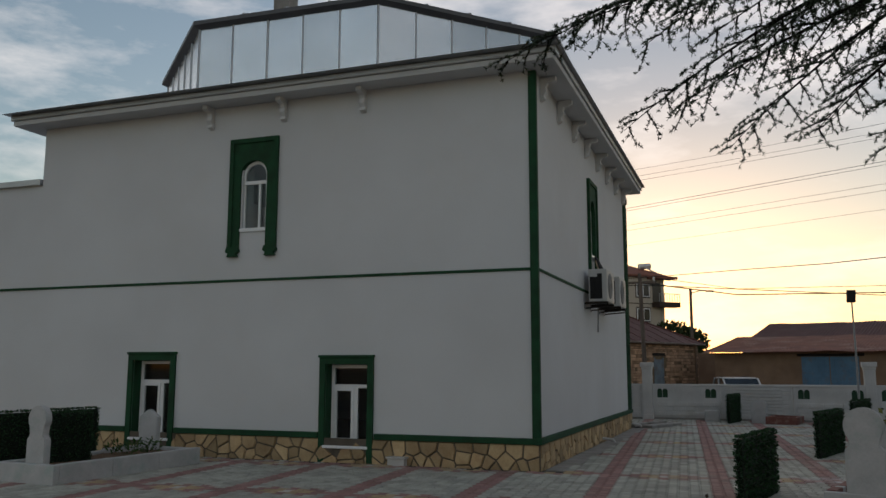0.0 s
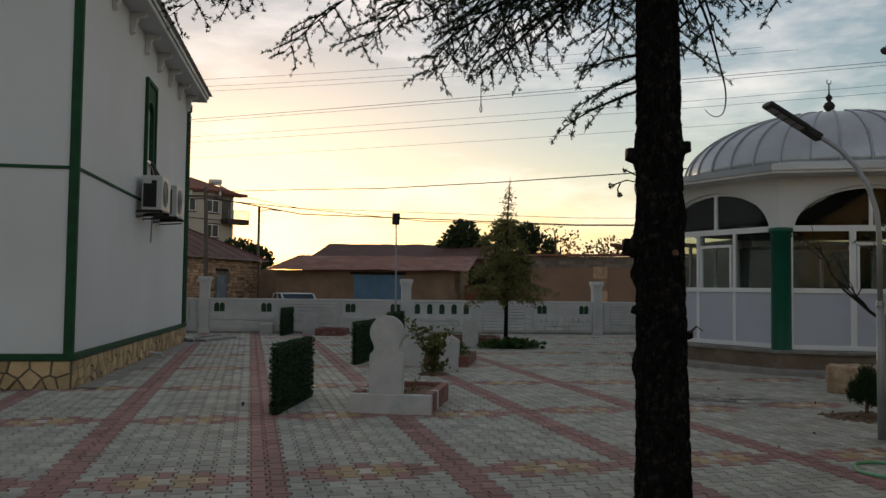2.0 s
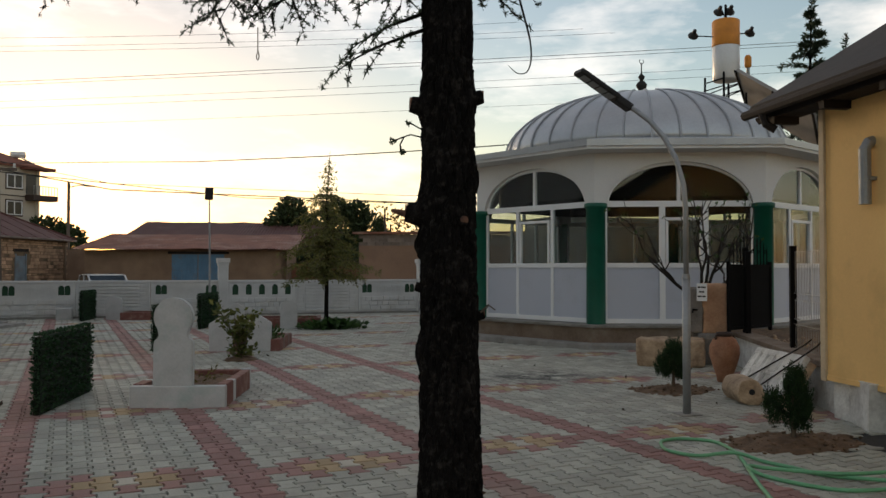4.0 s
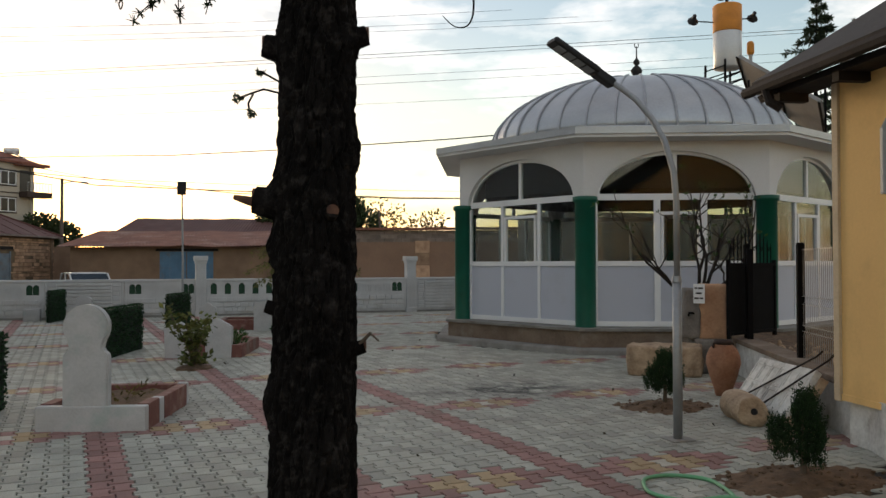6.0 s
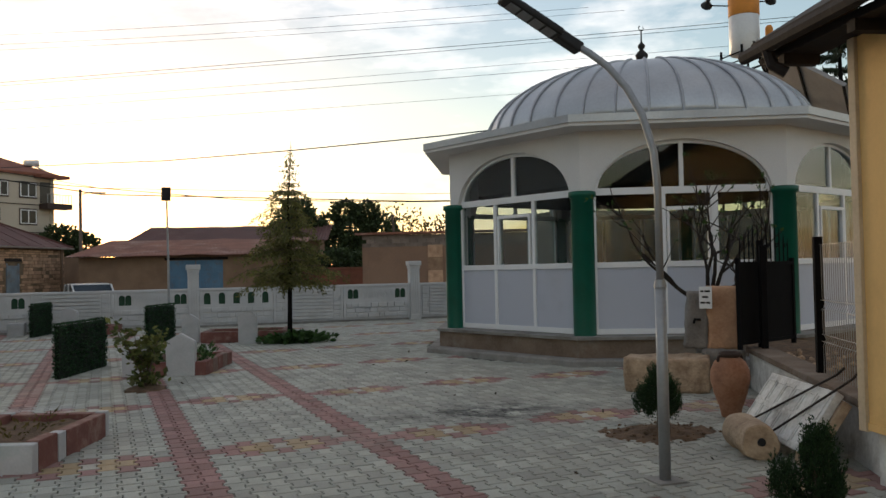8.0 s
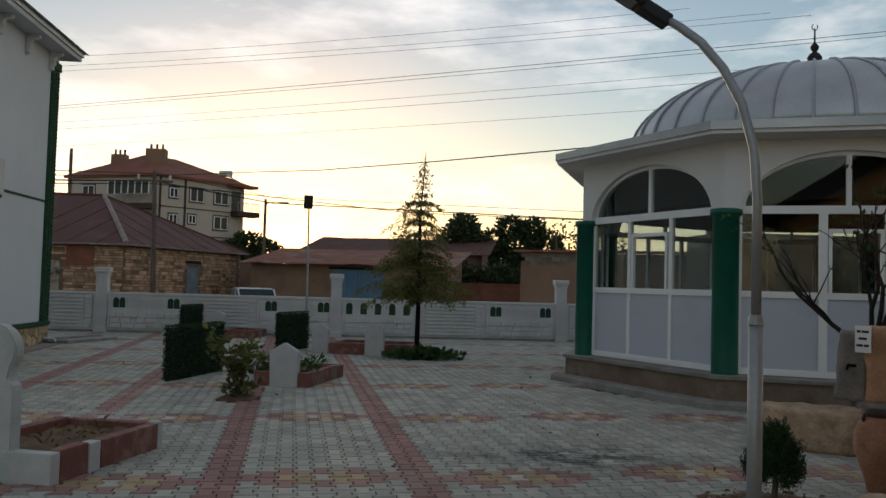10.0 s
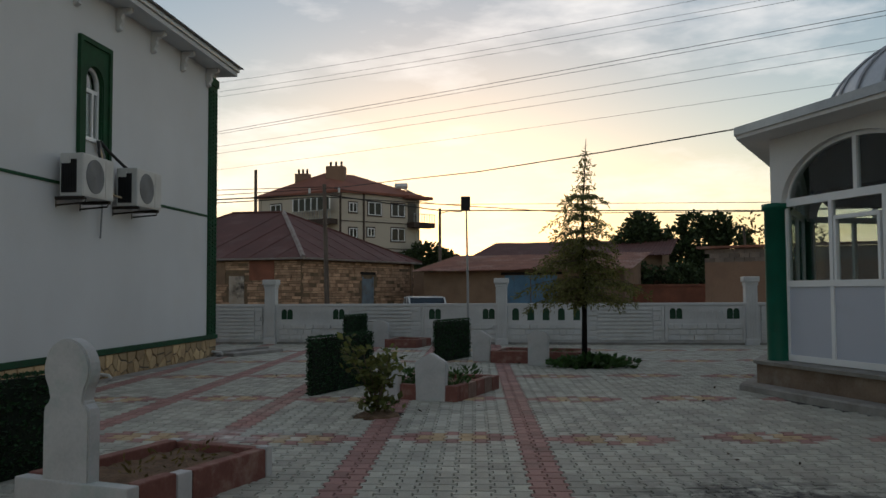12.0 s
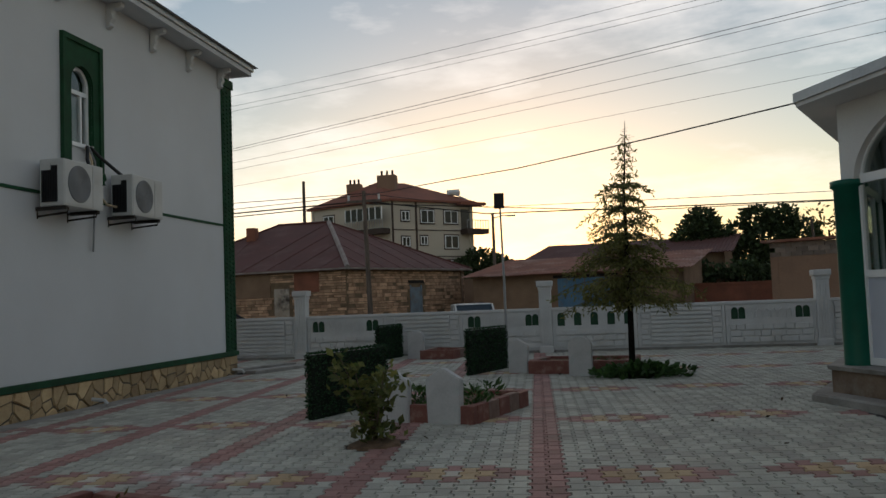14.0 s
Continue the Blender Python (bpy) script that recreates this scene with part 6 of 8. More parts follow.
# ---- water tank tower and solar heater behind the pavilion ----
TK = Vector((16.9, 21.0, 0))
tk = thing("water_tank", "white metal water tank with an orange top on a steel stand", "water tank", pose(*TK))
part("drum", lathe(bmesh.new(), [(0.36, 6.85), (0.38, 6.9), (0.38, 7.85), (0.37, 7.87)], 28), M["tank"], tk, "white metal drum", True)
part("orange_top", lathe(bmesh.new(), [(0.385, 7.86), (0.39, 7.88), (0.39, 8.6), (0.35, 8.63)], 28), M["orange"], tk, "orange painted top", True)
for sx in (-0.42, 0.42):
    for sy in (-0.42, 0.42):
        part("leg", tube(bmesh.new(), [(sx * 1.15, sy * 1.15, 0), (sx, sy, 7.0)], 0.035, 6), M["black_metal"], tk)
for z in (5.2, 5.9, 6.6, 6.82):
    for s in (-1, 1):
        part("brace", tube(bmesh.new(), [(-0.44, 0.44 * s, z - 0.35), (0.44, 0.44 * s, z)], 0.018, 5), M["black_metal"], tk)
        part("brace", tube(bmesh.new(), [(0.44 * s, -0.44, z), (0.44 * s, 0.44, z)], 0.018, 5), M["black_metal"], tk)
spk = thing("loudspeakers", "dark horn loudspeakers on a cross bar over the tank", "loudspeaker", pose(*TK))
part("mast", tube(bmesh.new(), [(0, 0, 8.6), (0, 0, 9.1)], 0.035, 8), M["black_metal"], spk)
CR = Vector((0.95, -0.3, 0))
for i, (u, z) in enumerate(((-0.95, 8.25), (0.75, 8.35), (-0.18, 8.95), (0.15, 8.98))):
    p = CR * u
    bm = lathe(bmesh.new(), [(0.05, 0.12), (0.06, 0.02), (0.15, -0.1), (0.15, -0.12)], 14)
    bmesh.ops.transform(bm, matrix=Matrix.Translation((p.x, p.y, z)) @ pose(0, 0, 0, 60, 0, -20), verts=bm.verts)
    part("horn", bm, M["black_plastic"], spk)
    part("arm", tube(bmesh.new(), [(p.x, p.y, z - 0.08), (p.x * 0.4, p.y * 0.4, z - 0.1), (0, 0, z - 0.05 if i < 2 else z - 0.3)], 0.018, 5), M["black_metal"], spk)
lamp_o = thing("warning_lamp", "small orange warning lamp on a pipe beside the tank", "lamp", pose(TK.x + 0.62, TK.y - 0.2, 0))
part("pipe", tube(bmesh.new(), [(0, 0, 2.2), (0, 0, 7.25)], 0.05, 8), M["steel"], lamp_o)
part("lamp", lathe(bmesh.new(), [(0.07, 7.25), (0.1, 7.3), (0.1, 7.55), (0.06, 7.62)], 12), M["orange"], lamp_o)
for i, (x, y) in enumerate(((17.2, 19.2), (18.9, 17.5))):
    s = thing("solar_collector", "tilted solar water collector with a pale backing sheet", "solar collector", pose(x, y, 0, 0, 0, -35), "solar collectors")
    tilt = pose(0, 0, 5.72 - i * 0.2, 38, 20, 76)
    bm = boxm(-1.0, -1.25, -0.05, 1.0, 1.25, 0.05, 0.015)
    bmesh.ops.transform(bm, matrix=tilt, verts=bm.verts)
    part("panel", bm, M["backing_sheet"], s, "grey backing sheet")
    bm = boxm(-0.96, -1.21, 0.052, 0.96, 1.21, 0.06)
    bmesh.ops.transform(bm, matrix=tilt, verts=bm.verts)
    part("glazing", bm, M["window_dark"], s)
    for y in (-1.25, 0, 1.25):
        bm = boxm(-1.03, y - 0.03, -0.08, 1.03, y + 0.03, -0.05)
        bmesh.ops.transform(bm, matrix=tilt, verts=bm.verts)
        part("frame_bar", bm, M["black_metal"], s)
    for sx in (-0.9, 0.9):
        part("leg", tube(bmesh.new(), [(sx, 0.6, 2.2), (sx, 0.6, 5.2 - i * 0.3)], 0.03, 6), M["black_metal"], s)
        part("leg", tube(bmesh.new(), [(sx, -0.6, 2.2), (sx, -0.6, 6.1 - i * 0.3)], 0.03, 6), M["black_metal"], s)
structure("building_store", boxm(12.6, 23.4, -0.1, 24, 25.6, 2.95), M["masonry"], "long low stone store behind the pavilion", category="building")
structure("building_service", boxm(15.6, 15.5, -0.1, 24, 23.3, 2.6), M["masonry"], "low flat-roofed service building behind the pavilion", category="building")
for i, (x, y, hh) in enumerate(((19.0, 19.9, 9.4), (21.3, 20.9, 8.6))):
    conifer("spruce_tree", "dark spruce with sparse upright branches behind the roofs", (x, y, 0), hh, 3.0, 1.9, 31 + i, 20, M["needle"], 0.16, 20, 0.12)

# ---- stone house beyond the wall ----
def quad_wall(bm, p, q, z0, z1, t=0.4):
    p, q = Vector((*p, 0)), Vector((*q, 0))
    d = (q - p).normalized()
    n = Vector((-d.y, d.x, 0)) * t
    lo = [p, q, q + n, p + n]
    vs = [bm.verts.new((a.x, a.y, z)) for z in (z0, z1) for a in lo]
    for f in ((3, 2, 1, 0), (4, 5, 6, 7), (0, 1, 5, 4), (1, 2, 6, 5), (2, 3, 7, 6), (3, 0, 4, 7)):
        bm.faces.new([vs[i] for i in f])
    bmesh.ops.recalc_face_normals(bm, faces=bm.faces[:])
    return bm


def on_wall(p, q, u0, u1, z0, z1, out, depth):
    """A block on the face of a wall from p to q; out: how far proud, depth: how thick."""
    p, q = Vector((*p, 0)), Vector((*q, 0))
    d = (q - p).normalized()
    n = Vector((d.y, -d.x, 0))
    bm = bmesh.new()
    vs = []
    for k in (out, out - depth):
        for u, z in ((u0, z0), (u1, z0), (u1, z1), (u0, z1)):
            a = p + d * u + n * k
            vs.append(bm.verts.new((a.x, a.y, z)))
    for f in ((0, 1, 2, 3), (7, 6, 5, 4), (0, 4, 5, 1), (1, 5, 6, 2), (2, 6, 7, 3), (3, 7, 4, 0)):
        bm.faces.new([vs[i] for i in f])
    bmesh.ops.recalc_face_normals(bm, faces=bm.faces[:])
    return bm


def joined(bms):
    me_v, me_f = [], []
    out = bmesh.new()
    for b in bms:
        off = [out.verts.new(v.co) for v in b.verts]
        b.verts.index_update()
        for f in b.faces:
            out.faces.new([off[v.index] for v in f.verts])
        b.free()
    return out


HA, HB, HL = (-6.9, 42.7), (-2.9, 51.5), (-17.5, 44.6)
house = thing("stone_house", "old low stone house with a rusty hipped sheet roof", "house")
HE = 2.85
part("wall", quad_wall(bmesh.new(), HA, HB, -0.14, HE, 0.5), M["sand_mortar"], house, "sandstone wall")
part("wall", quad_wall(bmesh.new(), HL, HA, -0.14, HE, 0.5), M["sand_mortar"], house, "sandstone wall with mud patches")
far_c = (HB[0] + HL[0] - HA[0], HB[1] + HL[1] - HA[1])
part("wall", quad_wall(bmesh.new(), HB, far_c, -0.14, HE, 0.4), M["mud"], house)
part("wall", quad_wall(bmesh.new(), far_c, HL, -0.14, HE, 0.4), M["mud"], house)
rr = random.Random(77)
for p, q, gaps in ((HA, HB, [(4.6, 5.9, 2.2)]), (HL, HA, [(3.2, 4.4, 2.3), (6.9, 7.9, 2.3)])):
    L = (Vector(q) - Vector(p)).length
    stones = []
    z = 0.3
    while z < HE - 0.12:
        h = rr.uniform(0.09, 0.2)
        u = rr.uniform(0, 0.2)
        while u < L - 0.1:
            w = min(rr.uniform(0.16, 0.6), L - u)
            if not any(g[0] - 0.05 < u + w / 2 < g[1] + 0.05 and z < g[2] for g in gaps) and rr.random() > 0.06:
                stones.append(on_wall(p, q, u + 0.012, u + w - 0.012, z + 0.012, min(z + h, HE - 0.06) - 0.012, rr.uniform(0.02, 0.05), 0.06))
            u += w
        z += h
    tagged(part("stonework", joined(stones), M["sandstone"], house, "rough sandstone courses"), kind="stuff")
d1 = part("door", on_wall(HA, HB, 4.85, 5.65, 0, 2.0, 0.02, 0.08), M["pale_door"], house, "faded blue sheet door")
part("frame", on_wall(HA, HB, 4.75, 4.85, 0, 2.1, 0.04, 0.1), M["pale_door"], d1)
part("frame", on_wall(HA, HB, 5.65, 5.75, 0, 2.1, 0.04, 0.1), M["pale_door"], d1)
part("lintel", on_wall(HA, HB, 4.6, 5.9, 2.2, 2.35, 0.06, 0.1), M["darkwood"], d1)
part("door", on_wall(HL, HA, 7.0, 7.8, 0, 2.1, 0.03, 0.08), M["peeled"], house, "peeling plaster door recess")
w1 = part("window", on_wall(HL, HA, 3.3, 4.3, 1.0, 2.1, 0.02, 0.06), M["window_dark"], house)
part("frame", on_wall(HL, HA, 3.22, 3.32, 0.95, 2.15, 0.06, 0.1), M["upvc"], w1)
part("frame", on_wall(HL, HA, 4.28, 4.4, 0.95, 2.15, 0.06, 0.1), M["upvc"], w1)
part("patch", on_wall(HL, HA, 4.6, 6.8, 1.7, 2.8, 0.06, 0.08), M["mud"], house, "mud plaster patch")
part("patch", on_wall(HL, HA, 8.1, 9.4, 1.9, 2.8, 0.06, 0.08), M["brick"], house, "red brick patch")
# roof: four slopes with ribs along the hips
def over(p, c, k):
    v = Vector((*p, 0)) - Vector((*c, 0))
    return tuple(Vector((*c, 0)) + v * k)
cen = ((HA[0] + far_c[0]) / 2, (HA[1] + far_c[1]) / 2)
er = [over(p, cen, 1.06) for p in (HA, HB, far_c, HL)]
ap1 = Vector((-9.75, 49.2, 5.7))
ap2 = Vector((-12.9, 49.9, 5.75))
bm = bmesh.new()
ev = [bm.verts.new((p[0], p[1], HE)) for p in er]
ev2 = [bm.verts.new((p[0], p[1], HE + 0.1)) for p in er]
a1, a2 = bm.verts.new(ap1), bm.verts.new(ap2)
bm.faces.new((ev2[0], ev2[1], a1))
bm.faces.new((ev2[1], ev2[2], a2, a1))
bm.faces.new((ev2[2], ev2[3], a2))
bm.faces.new((ev2[3], ev2[0], a1, a2))
for i in range(4):
    bm.faces.new((ev[i], ev[(i + 1) % 4], ev2[(i + 1) % 4], ev2[i]))
bm.faces.new(ev[::-1])
bmesh.ops.recalc_face_normals(bm, faces=bm.faces[:])
roof = part("roof", bm, M["rust_dark"], house, "dark red rusty sheet roof")
e3 = [Vector((p[0], p[1], HE + 0.1)) for p in er]
part("hip_cap", tube(bmesh.new(), [e3[0], e3[0].lerp(ap1, 0.5) + Vector((0, 0, 0.03)), ap1], 0.13, 6), M["pale_sheet"], roof, "pale weathered hip flashing")
part("hip_cap", tube(bmesh.new(), [e3[1], ap1], 0.07, 6), M["rust_dark"], roof)
part("hip_cap", tube(bmesh.new(), [e3[3], ap2], 0.07, 6), M["rust_dark"], roof)
part("ridge_cap", tube(bmesh.new(), [ap1, ap2], 0.09, 6), M["rust_dark"], roof)
for i in range(1, 8):
    part("sheet_seam", tube(bmesh.new(), [e3[0].lerp(e3[1], i / 8), e3[0].lerp(ap1, i / 4) if i < 4 else e3[1].lerp(ap1, (8 - i) / 4)], 0.025, 4), M["rust_dark"], roof)
    b = e3[3].lerp(e3[0], i / 8)
    t = e3[3].lerp(ap2, min(1, i / 3.5)) if i < 4 else e3[0].lerp(ap1, min(1, (8 - i) / 4))
    part("sheet_seam", tube(bmesh.new(), [b, t], 0.025, 4), M["rust_dark"], roof)
part("fascia", tube(bmesh.new(), [Vector((p[0], p[1], HE + 0.05)) for p in (er[3], er[0], er[1])], 0.06, 4), M["pale_sheet"], roof, "pale edge strip")
ch = part("chimney", boxm(-13.9, 47.8, 4.2, -13.4, 48.3, 5.5, 0.03), M["brick"], roof, "small brick chimney")

# ---- sheds with rusty sheet roofs ----
def shed(name, label, p, q, depth, z_front, z_back, wall_m, roof_m, over_h=0.5):
    g = thing(name, label, "shed")
    P, Q = Vector((*p, 0)), Vector((*q, 0))
    d = (Q - P).normalized()
    n = Vector((-d.y, d.x, 0))
    part("wall", quad_wall(bmesh.new(), p, q, -0.14, z_front - 0.12, 0.3), wall_m, g, "mud plastered wall")
    b0, b1 = P + n * depth, Q + n * depth
    bm = bmesh.new()
    vs = [bm.verts.new(v) for v in ((Q.x, Q.y, -0.1), (b1.x, b1.y, -0.1), (b1.x, b1.y, z_back - 0.12), (Q.x, Q.y, z_front - 0.12))]
    f = bm.faces.new(vs)
    r = bmesh.ops.extrude_face_region(bm, geom=[f])
    bmesh.ops.translate(bm, verts=[v for v in r["geom"] if isinstance(v, bmesh.types.BMVert)], vec=-d * 0.3)
    bmesh.ops.recalc_face_normals(bm, faces=bm.faces[:])
    part("wall", bm, wall_m, g)
    part("wall", quad_wall(bmesh.new(), tuple(b1.xy), tuple(b0.xy), -0.14, z_back - 0.12, 0.3), wall_m, g)
    # corrugated sheets
    A = P - d * over_h - n * over_h
    L = (Q - P).length + 2 * over_h
    D = depth + 2 * over_h
    nx = int(L / 0.09)
    slope = (z_back - z_front) / depth
    rr = random.Random(int(L * 100))
    sag = [0.05 * noise.noise(Vector((i * 0.05, 0, 3))) for i in range(nx + 1)]
    vs, fs = [], []
    for j in range(5):
        for i in range(nx + 1):
            a = A + d * (L * i / nx) + n * (D * j / 4)
            z = z_front - slope * over_h + slope * D * j / 4 + 0.025 * (1 if i % 2 else -1) + sag[i] + 0.04 * noise.noise(Vector((i * 0.08, j * 0.7, 1)))
            vs.append((a.x, a.y, z))
    w = nx + 1
    for j in range(4):
        for i in range(nx):
            fs.append((j * w + i, j * w + i + 1, (j + 1) * w + i + 1, (j + 1) * w + i))
    o = from_arrays("roof", vs, fs, roof_m, g)
    tagged(o, "corrugated rusty sheet roof")
    sm = o.modifiers.new("thick", "SOLIDIFY")
    sm.thickness = 0.03
    return g


s1 = shed("storage_shed", "low mud-plastered shed with a rusty corrugated roof", (-1.8, 47.6), (8.1, 44.9), 5.5, 2.45, 3.3, M["mud"], M["rust_roof"])
for i, u in enumerate((4.4, 5.75)):
    d = part("door", on_wall((-1.8, 47.6), (8.1, 44.9), u, u + 1.3, 0, 2.1, 0.04, 0.06), M["blue_metal"], s1, "faded blue metal door leaf")
    for j in range(4):
        part("rib", on_wall((-1.8, 47.6), (8.1, 44.9), u + 0.15 + j * 0.3, u + 0.2 + j * 0.3, 0.05, 2.05, 0.06, 0.02), M["blue_metal"], d)
part("lintel", on_wall((-1.8, 47.6), (8.1, 44.9), 4.2, 7.3, 2.12, 2.25, 0.05, 0.08), M["darkwood"], s1)
shed("barn", "long shed with a dark red sheet roof behind", (0.5, 55.0), (11.0, 52.5), 5, 3.4, 4.4, M["mud"], M["rust_dark"])
brown = thing("mud_house", "plain brown rendered house with a low roof edge", "house")
BP, BQ = (11.3, 42.2), (20.0, 38.0)
part("wall", quad_wall(bmesh.new(), BP, BQ, -0.14, 2.55, 0.3), M["brown_render"], brown, "brown rendered wall")
part("wall", quad_wall(bmesh.new(), (14.0, 47.0), BP, -0.14, 2.5, 0.3), M["brown_render"], brown)
rr = random.Random(8)
for r_ in range(3):
    for i in range(22):
        u = i * 0.42 + (0.21 if r_ % 2 else 0)
        part("block", on_wall(BP, BQ, u, u + 0.405, 2.52 + r_ * 0.19, 2.705 + r_ * 0.19, 0.0, 0.2), M["block"], brown)
part("roof_edge", on_wall(BP, BQ, -0.3, 9.8, 3.12, 3.22, 0.25, 0.8), M["rust_roof"], brown, "thin sheet roof edge")
for i in range(4):
    part("pier_stone", on_wall(BP, BQ, 3.2, 3.9, 0.2 + i * 0.6, 0.78 + i * 0.6, 0.05, 0.06), M["sandstone"], brown)
# Added wall that covers the bright sky between stone house and shed.
yw = thing("yard_wall", "plain mud wall added to cover a sky gap behind the stone house", "wall", kind="structure")
part("wall", quad_wall(bmesh.new(), (-6.5, 56.0), (-1.2, 56.0), -0.14, 2.5, 0.3), M["mud"], yw)
bw = thing("brick_wall", "low red brick garden wall beyond the courtyard", "wall", kind="structure")
part("bed", quad_wall(bmesh.new(), (8.4, 47.6), (14.5, 46.5), -0.14, 1.52, 0.25), M["brick"], bw)
part("coping", on_wall((8.4, 47.6), (14.5, 46.5), 0, 6.2, 1.52, 1.62, 0.05, 0.3), M["brick"], bw)

# ---- apartment building ----
apt = thing("apartment_building", "four-storey beige apartment building with a red hipped roof", "apartment building")
A0, A1, A2 = (-26.8, 95.0), (-16.4, 89.8), (-8.9, 97.2)
AE = 11.7
part("wall", quad_wall(bmesh.new(), A0, A1, 0, AE, 1.0), M["apt"], apt, "beige rendered wall")
part("wall", quad_wall(bmesh.new(), A1, A2, 0, AE, 1.0), M["apt"], apt, "beige rendered wall")
A3 = (A0[0] + A2[0] - A1[0], A0[1] + A2[1] - A1[1])
part("wall", quad_wall(bmesh.new(), A2, A3, 0, AE, 0.5), M["apt"], apt)
part("wall", quad_wall(bmesh.new(), A3, A0, 0, AE, 0.5), M["apt"], apt)
ac_ = ((A1[0] + A3[0]) / 2, (A1[1] + A3[1]) / 2)
e = [over(p, ac_, 1.06) for p in (A0, A1, A2, A3)]
bm = bmesh.new()
lo = [bm.verts.new((p[0], p[1], AE)) for p in e]
up = [bm.verts.new((p[0], p[1], AE + 0.25)) for p in e]
t1, t2 = bm.verts.new((ac_[0] - 1.4, ac_[1] - 1.0, 14.5)), bm.verts.new((ac_[0] + 1.4, ac_[1] + 1.0, 14.5))
bm.faces.new((up[0], up[1], t1))
bm.faces.new((up[1], up[2], t2, t1))
bm.faces.new((up[2], up[3], t2))
bm.faces.new((up[3], up[0], t1, t2))
for i in range(4):
    bm.faces.new((lo[i], lo[(i + 1) % 4], up[(i + 1) % 4], up[i]))
bm.faces.new(lo[::-1])
bmesh.ops.recalc_face_normals(bm, faces=bm.faces[:])
ar = part("roof", bm, M["tile_red"], apt, "red tiled hipped roof")
for x, y, z, sx in ((ac_[0] + 0.2, ac_[1] - 2.2, 15.0, 1.0), (ac_[0] - 4.0, ac_[1] - 0.5, 14.5, 0.8)):
    part("chimney", boxm(x - sx, y - sx * 0.7, 13, x + sx, y + sx * 0.7, z, 0.05), M["brown_render"], ar, "broad brown chimney")
    for k in range(3):
        part("chimney_pot", tube(bmesh.new(), [(x - sx * 0.6 + k * sx * 0.6, y, z), (x - sx * 0.6 + k * sx * 0.6, y, z + 0.55)], 0.13, 6), M["darkwood"], ar)


def apt_window(p, q, u, z, w, h, wall):
    f = part("window", on_wall(p, q, u - 0.14, u + w + 0.14, z - 0.14, z + h + 0.14, 0.06, 0.1), M["brown"], apt, "window with a dark brown surround")
    part("pane", on_wall(p, q, u, u + w, z, z + h, 0.08, 0.05), M["window_dark"], f)
    for k in (0, 0.5, 1):
        part("bar", on_wall(p, q, u + w * k - 0.05, u + w * k + 0.05, z, z + h, 0.11, 0.05), M["upvc"], f)
    part("bar", on_wall(p, q, u, u + w, z + h - 0.08, z + h, 0.11, 0.05), M["upvc"], f)
    part("bar", on_wall(p, q, u, u + w, z, z + 0.08, 0.11, 0.05), M["upvc"], f)


L2 = (Vector(A2) - Vector(A1)).length
for z in (1.4, 4.1, 6.8, 9.5):
    apt_window(A1, A2, 1.3, z + 0.2, 0.9, 1.0, 0)
    apt_window(A1, A2, 6.7, z, 1.7, 1.4, 0)
    if z < 9:
        apt_window(A1, A2, 3.6, z + 0.4, 0.8, 0.9, 0)
    apt_window(A0, A1, 2.0, z, 1.5, 1.4, 0)
    if z < 9:
        apt_window(A0, A1, 7.5, z, 1.6, 1.4, 0)
apt_window(A1, A2, 3.7, 9.5, 1.6, 1.4, 0)
for u in (0.1, 3.0):
    part("corner_stripe", on_wall(A1, A2, u, u + 0.22, 0, AE, 0.06, 0.1), M["brown"], apt, "dark brown quoin stripe")
for z in (3.1, 5.9, 8.7):
    part("string_course", on_wall(A1, A2, 0.3, L2, z, z + 0.09, 0.05, 0.08), M["brown"], apt)
def balcony(p, q, u0, u1, z, out, glazed):
    b = part("balcony", on_wall(p, q, u0, u1, z - 0.55, z, out, out), M["brown"], apt, "projecting balcony with a dark brown front")
    for k in range(int((u1 - u0) / 0.35) + 1):
        u = u0 + 0.05 + k * (u1 - u0 - 0.1) / int((u1 - u0) / 0.35)
        part("baluster", on_wall(p, q, u - 0.025, u + 0.025, z, z + 0.9, out - 0.02, 0.05), M["steel"], b)
    part("handrail", on_wall(p, q, u0, u1, z + 0.88, z + 0.95, out, 0.06), M["steel"], b)
    if glazed:
        part("glazing", on_wall(p, q, u0 + 0.1, u1 - 0.1, z + 0.9, z + 2.2, out - 0.06, 0.05), M["window_dark"], b)
        for k in range(7):
            u = u0 + 0.1 + k * (u1 - u0 - 0.2) / 6
            part("bar", on_wall(p, q, u - 0.05, u + 0.05, z + 0.9, z + 2.25, out, 0.08), M["upvc"], b)
balcony(A0, A1, 6.2, 11.5, 8.9, 1.2, True)
balcony(A1, A2, 8.8, L2 + 1.2, 8.9, 1.3, False)
part("balcony_roof", on_wall(A1, A2, 8.2, L2 + 1.0, 11.5, 11.8, 1.2, 1.4), M["tile_red"], apt)
# Flat dark pane on the wall; its colour is the opening's shade.
part("balcony_opening", on_wall(A1, A2, 8.9, 10.3, 8.95, 11.1, 0.05, 0.1), M["window_dark"], apt, "dark flat pane drawn as the shade in a balcony opening")
dish = part("boiler_tank", tube(bmesh.new(), [(-11.6, 97.0, 13.1), (-10.4, 97.6, 13.2)], 0.35, 10), M["tank"], ar, "solar boiler on the roof")
part("collector", tube(bmesh.new(), [(-10.8, 96.6, 12.9), (-9.0, 97.4, 12.0)], 0.09, 5), M["tank"], ar)

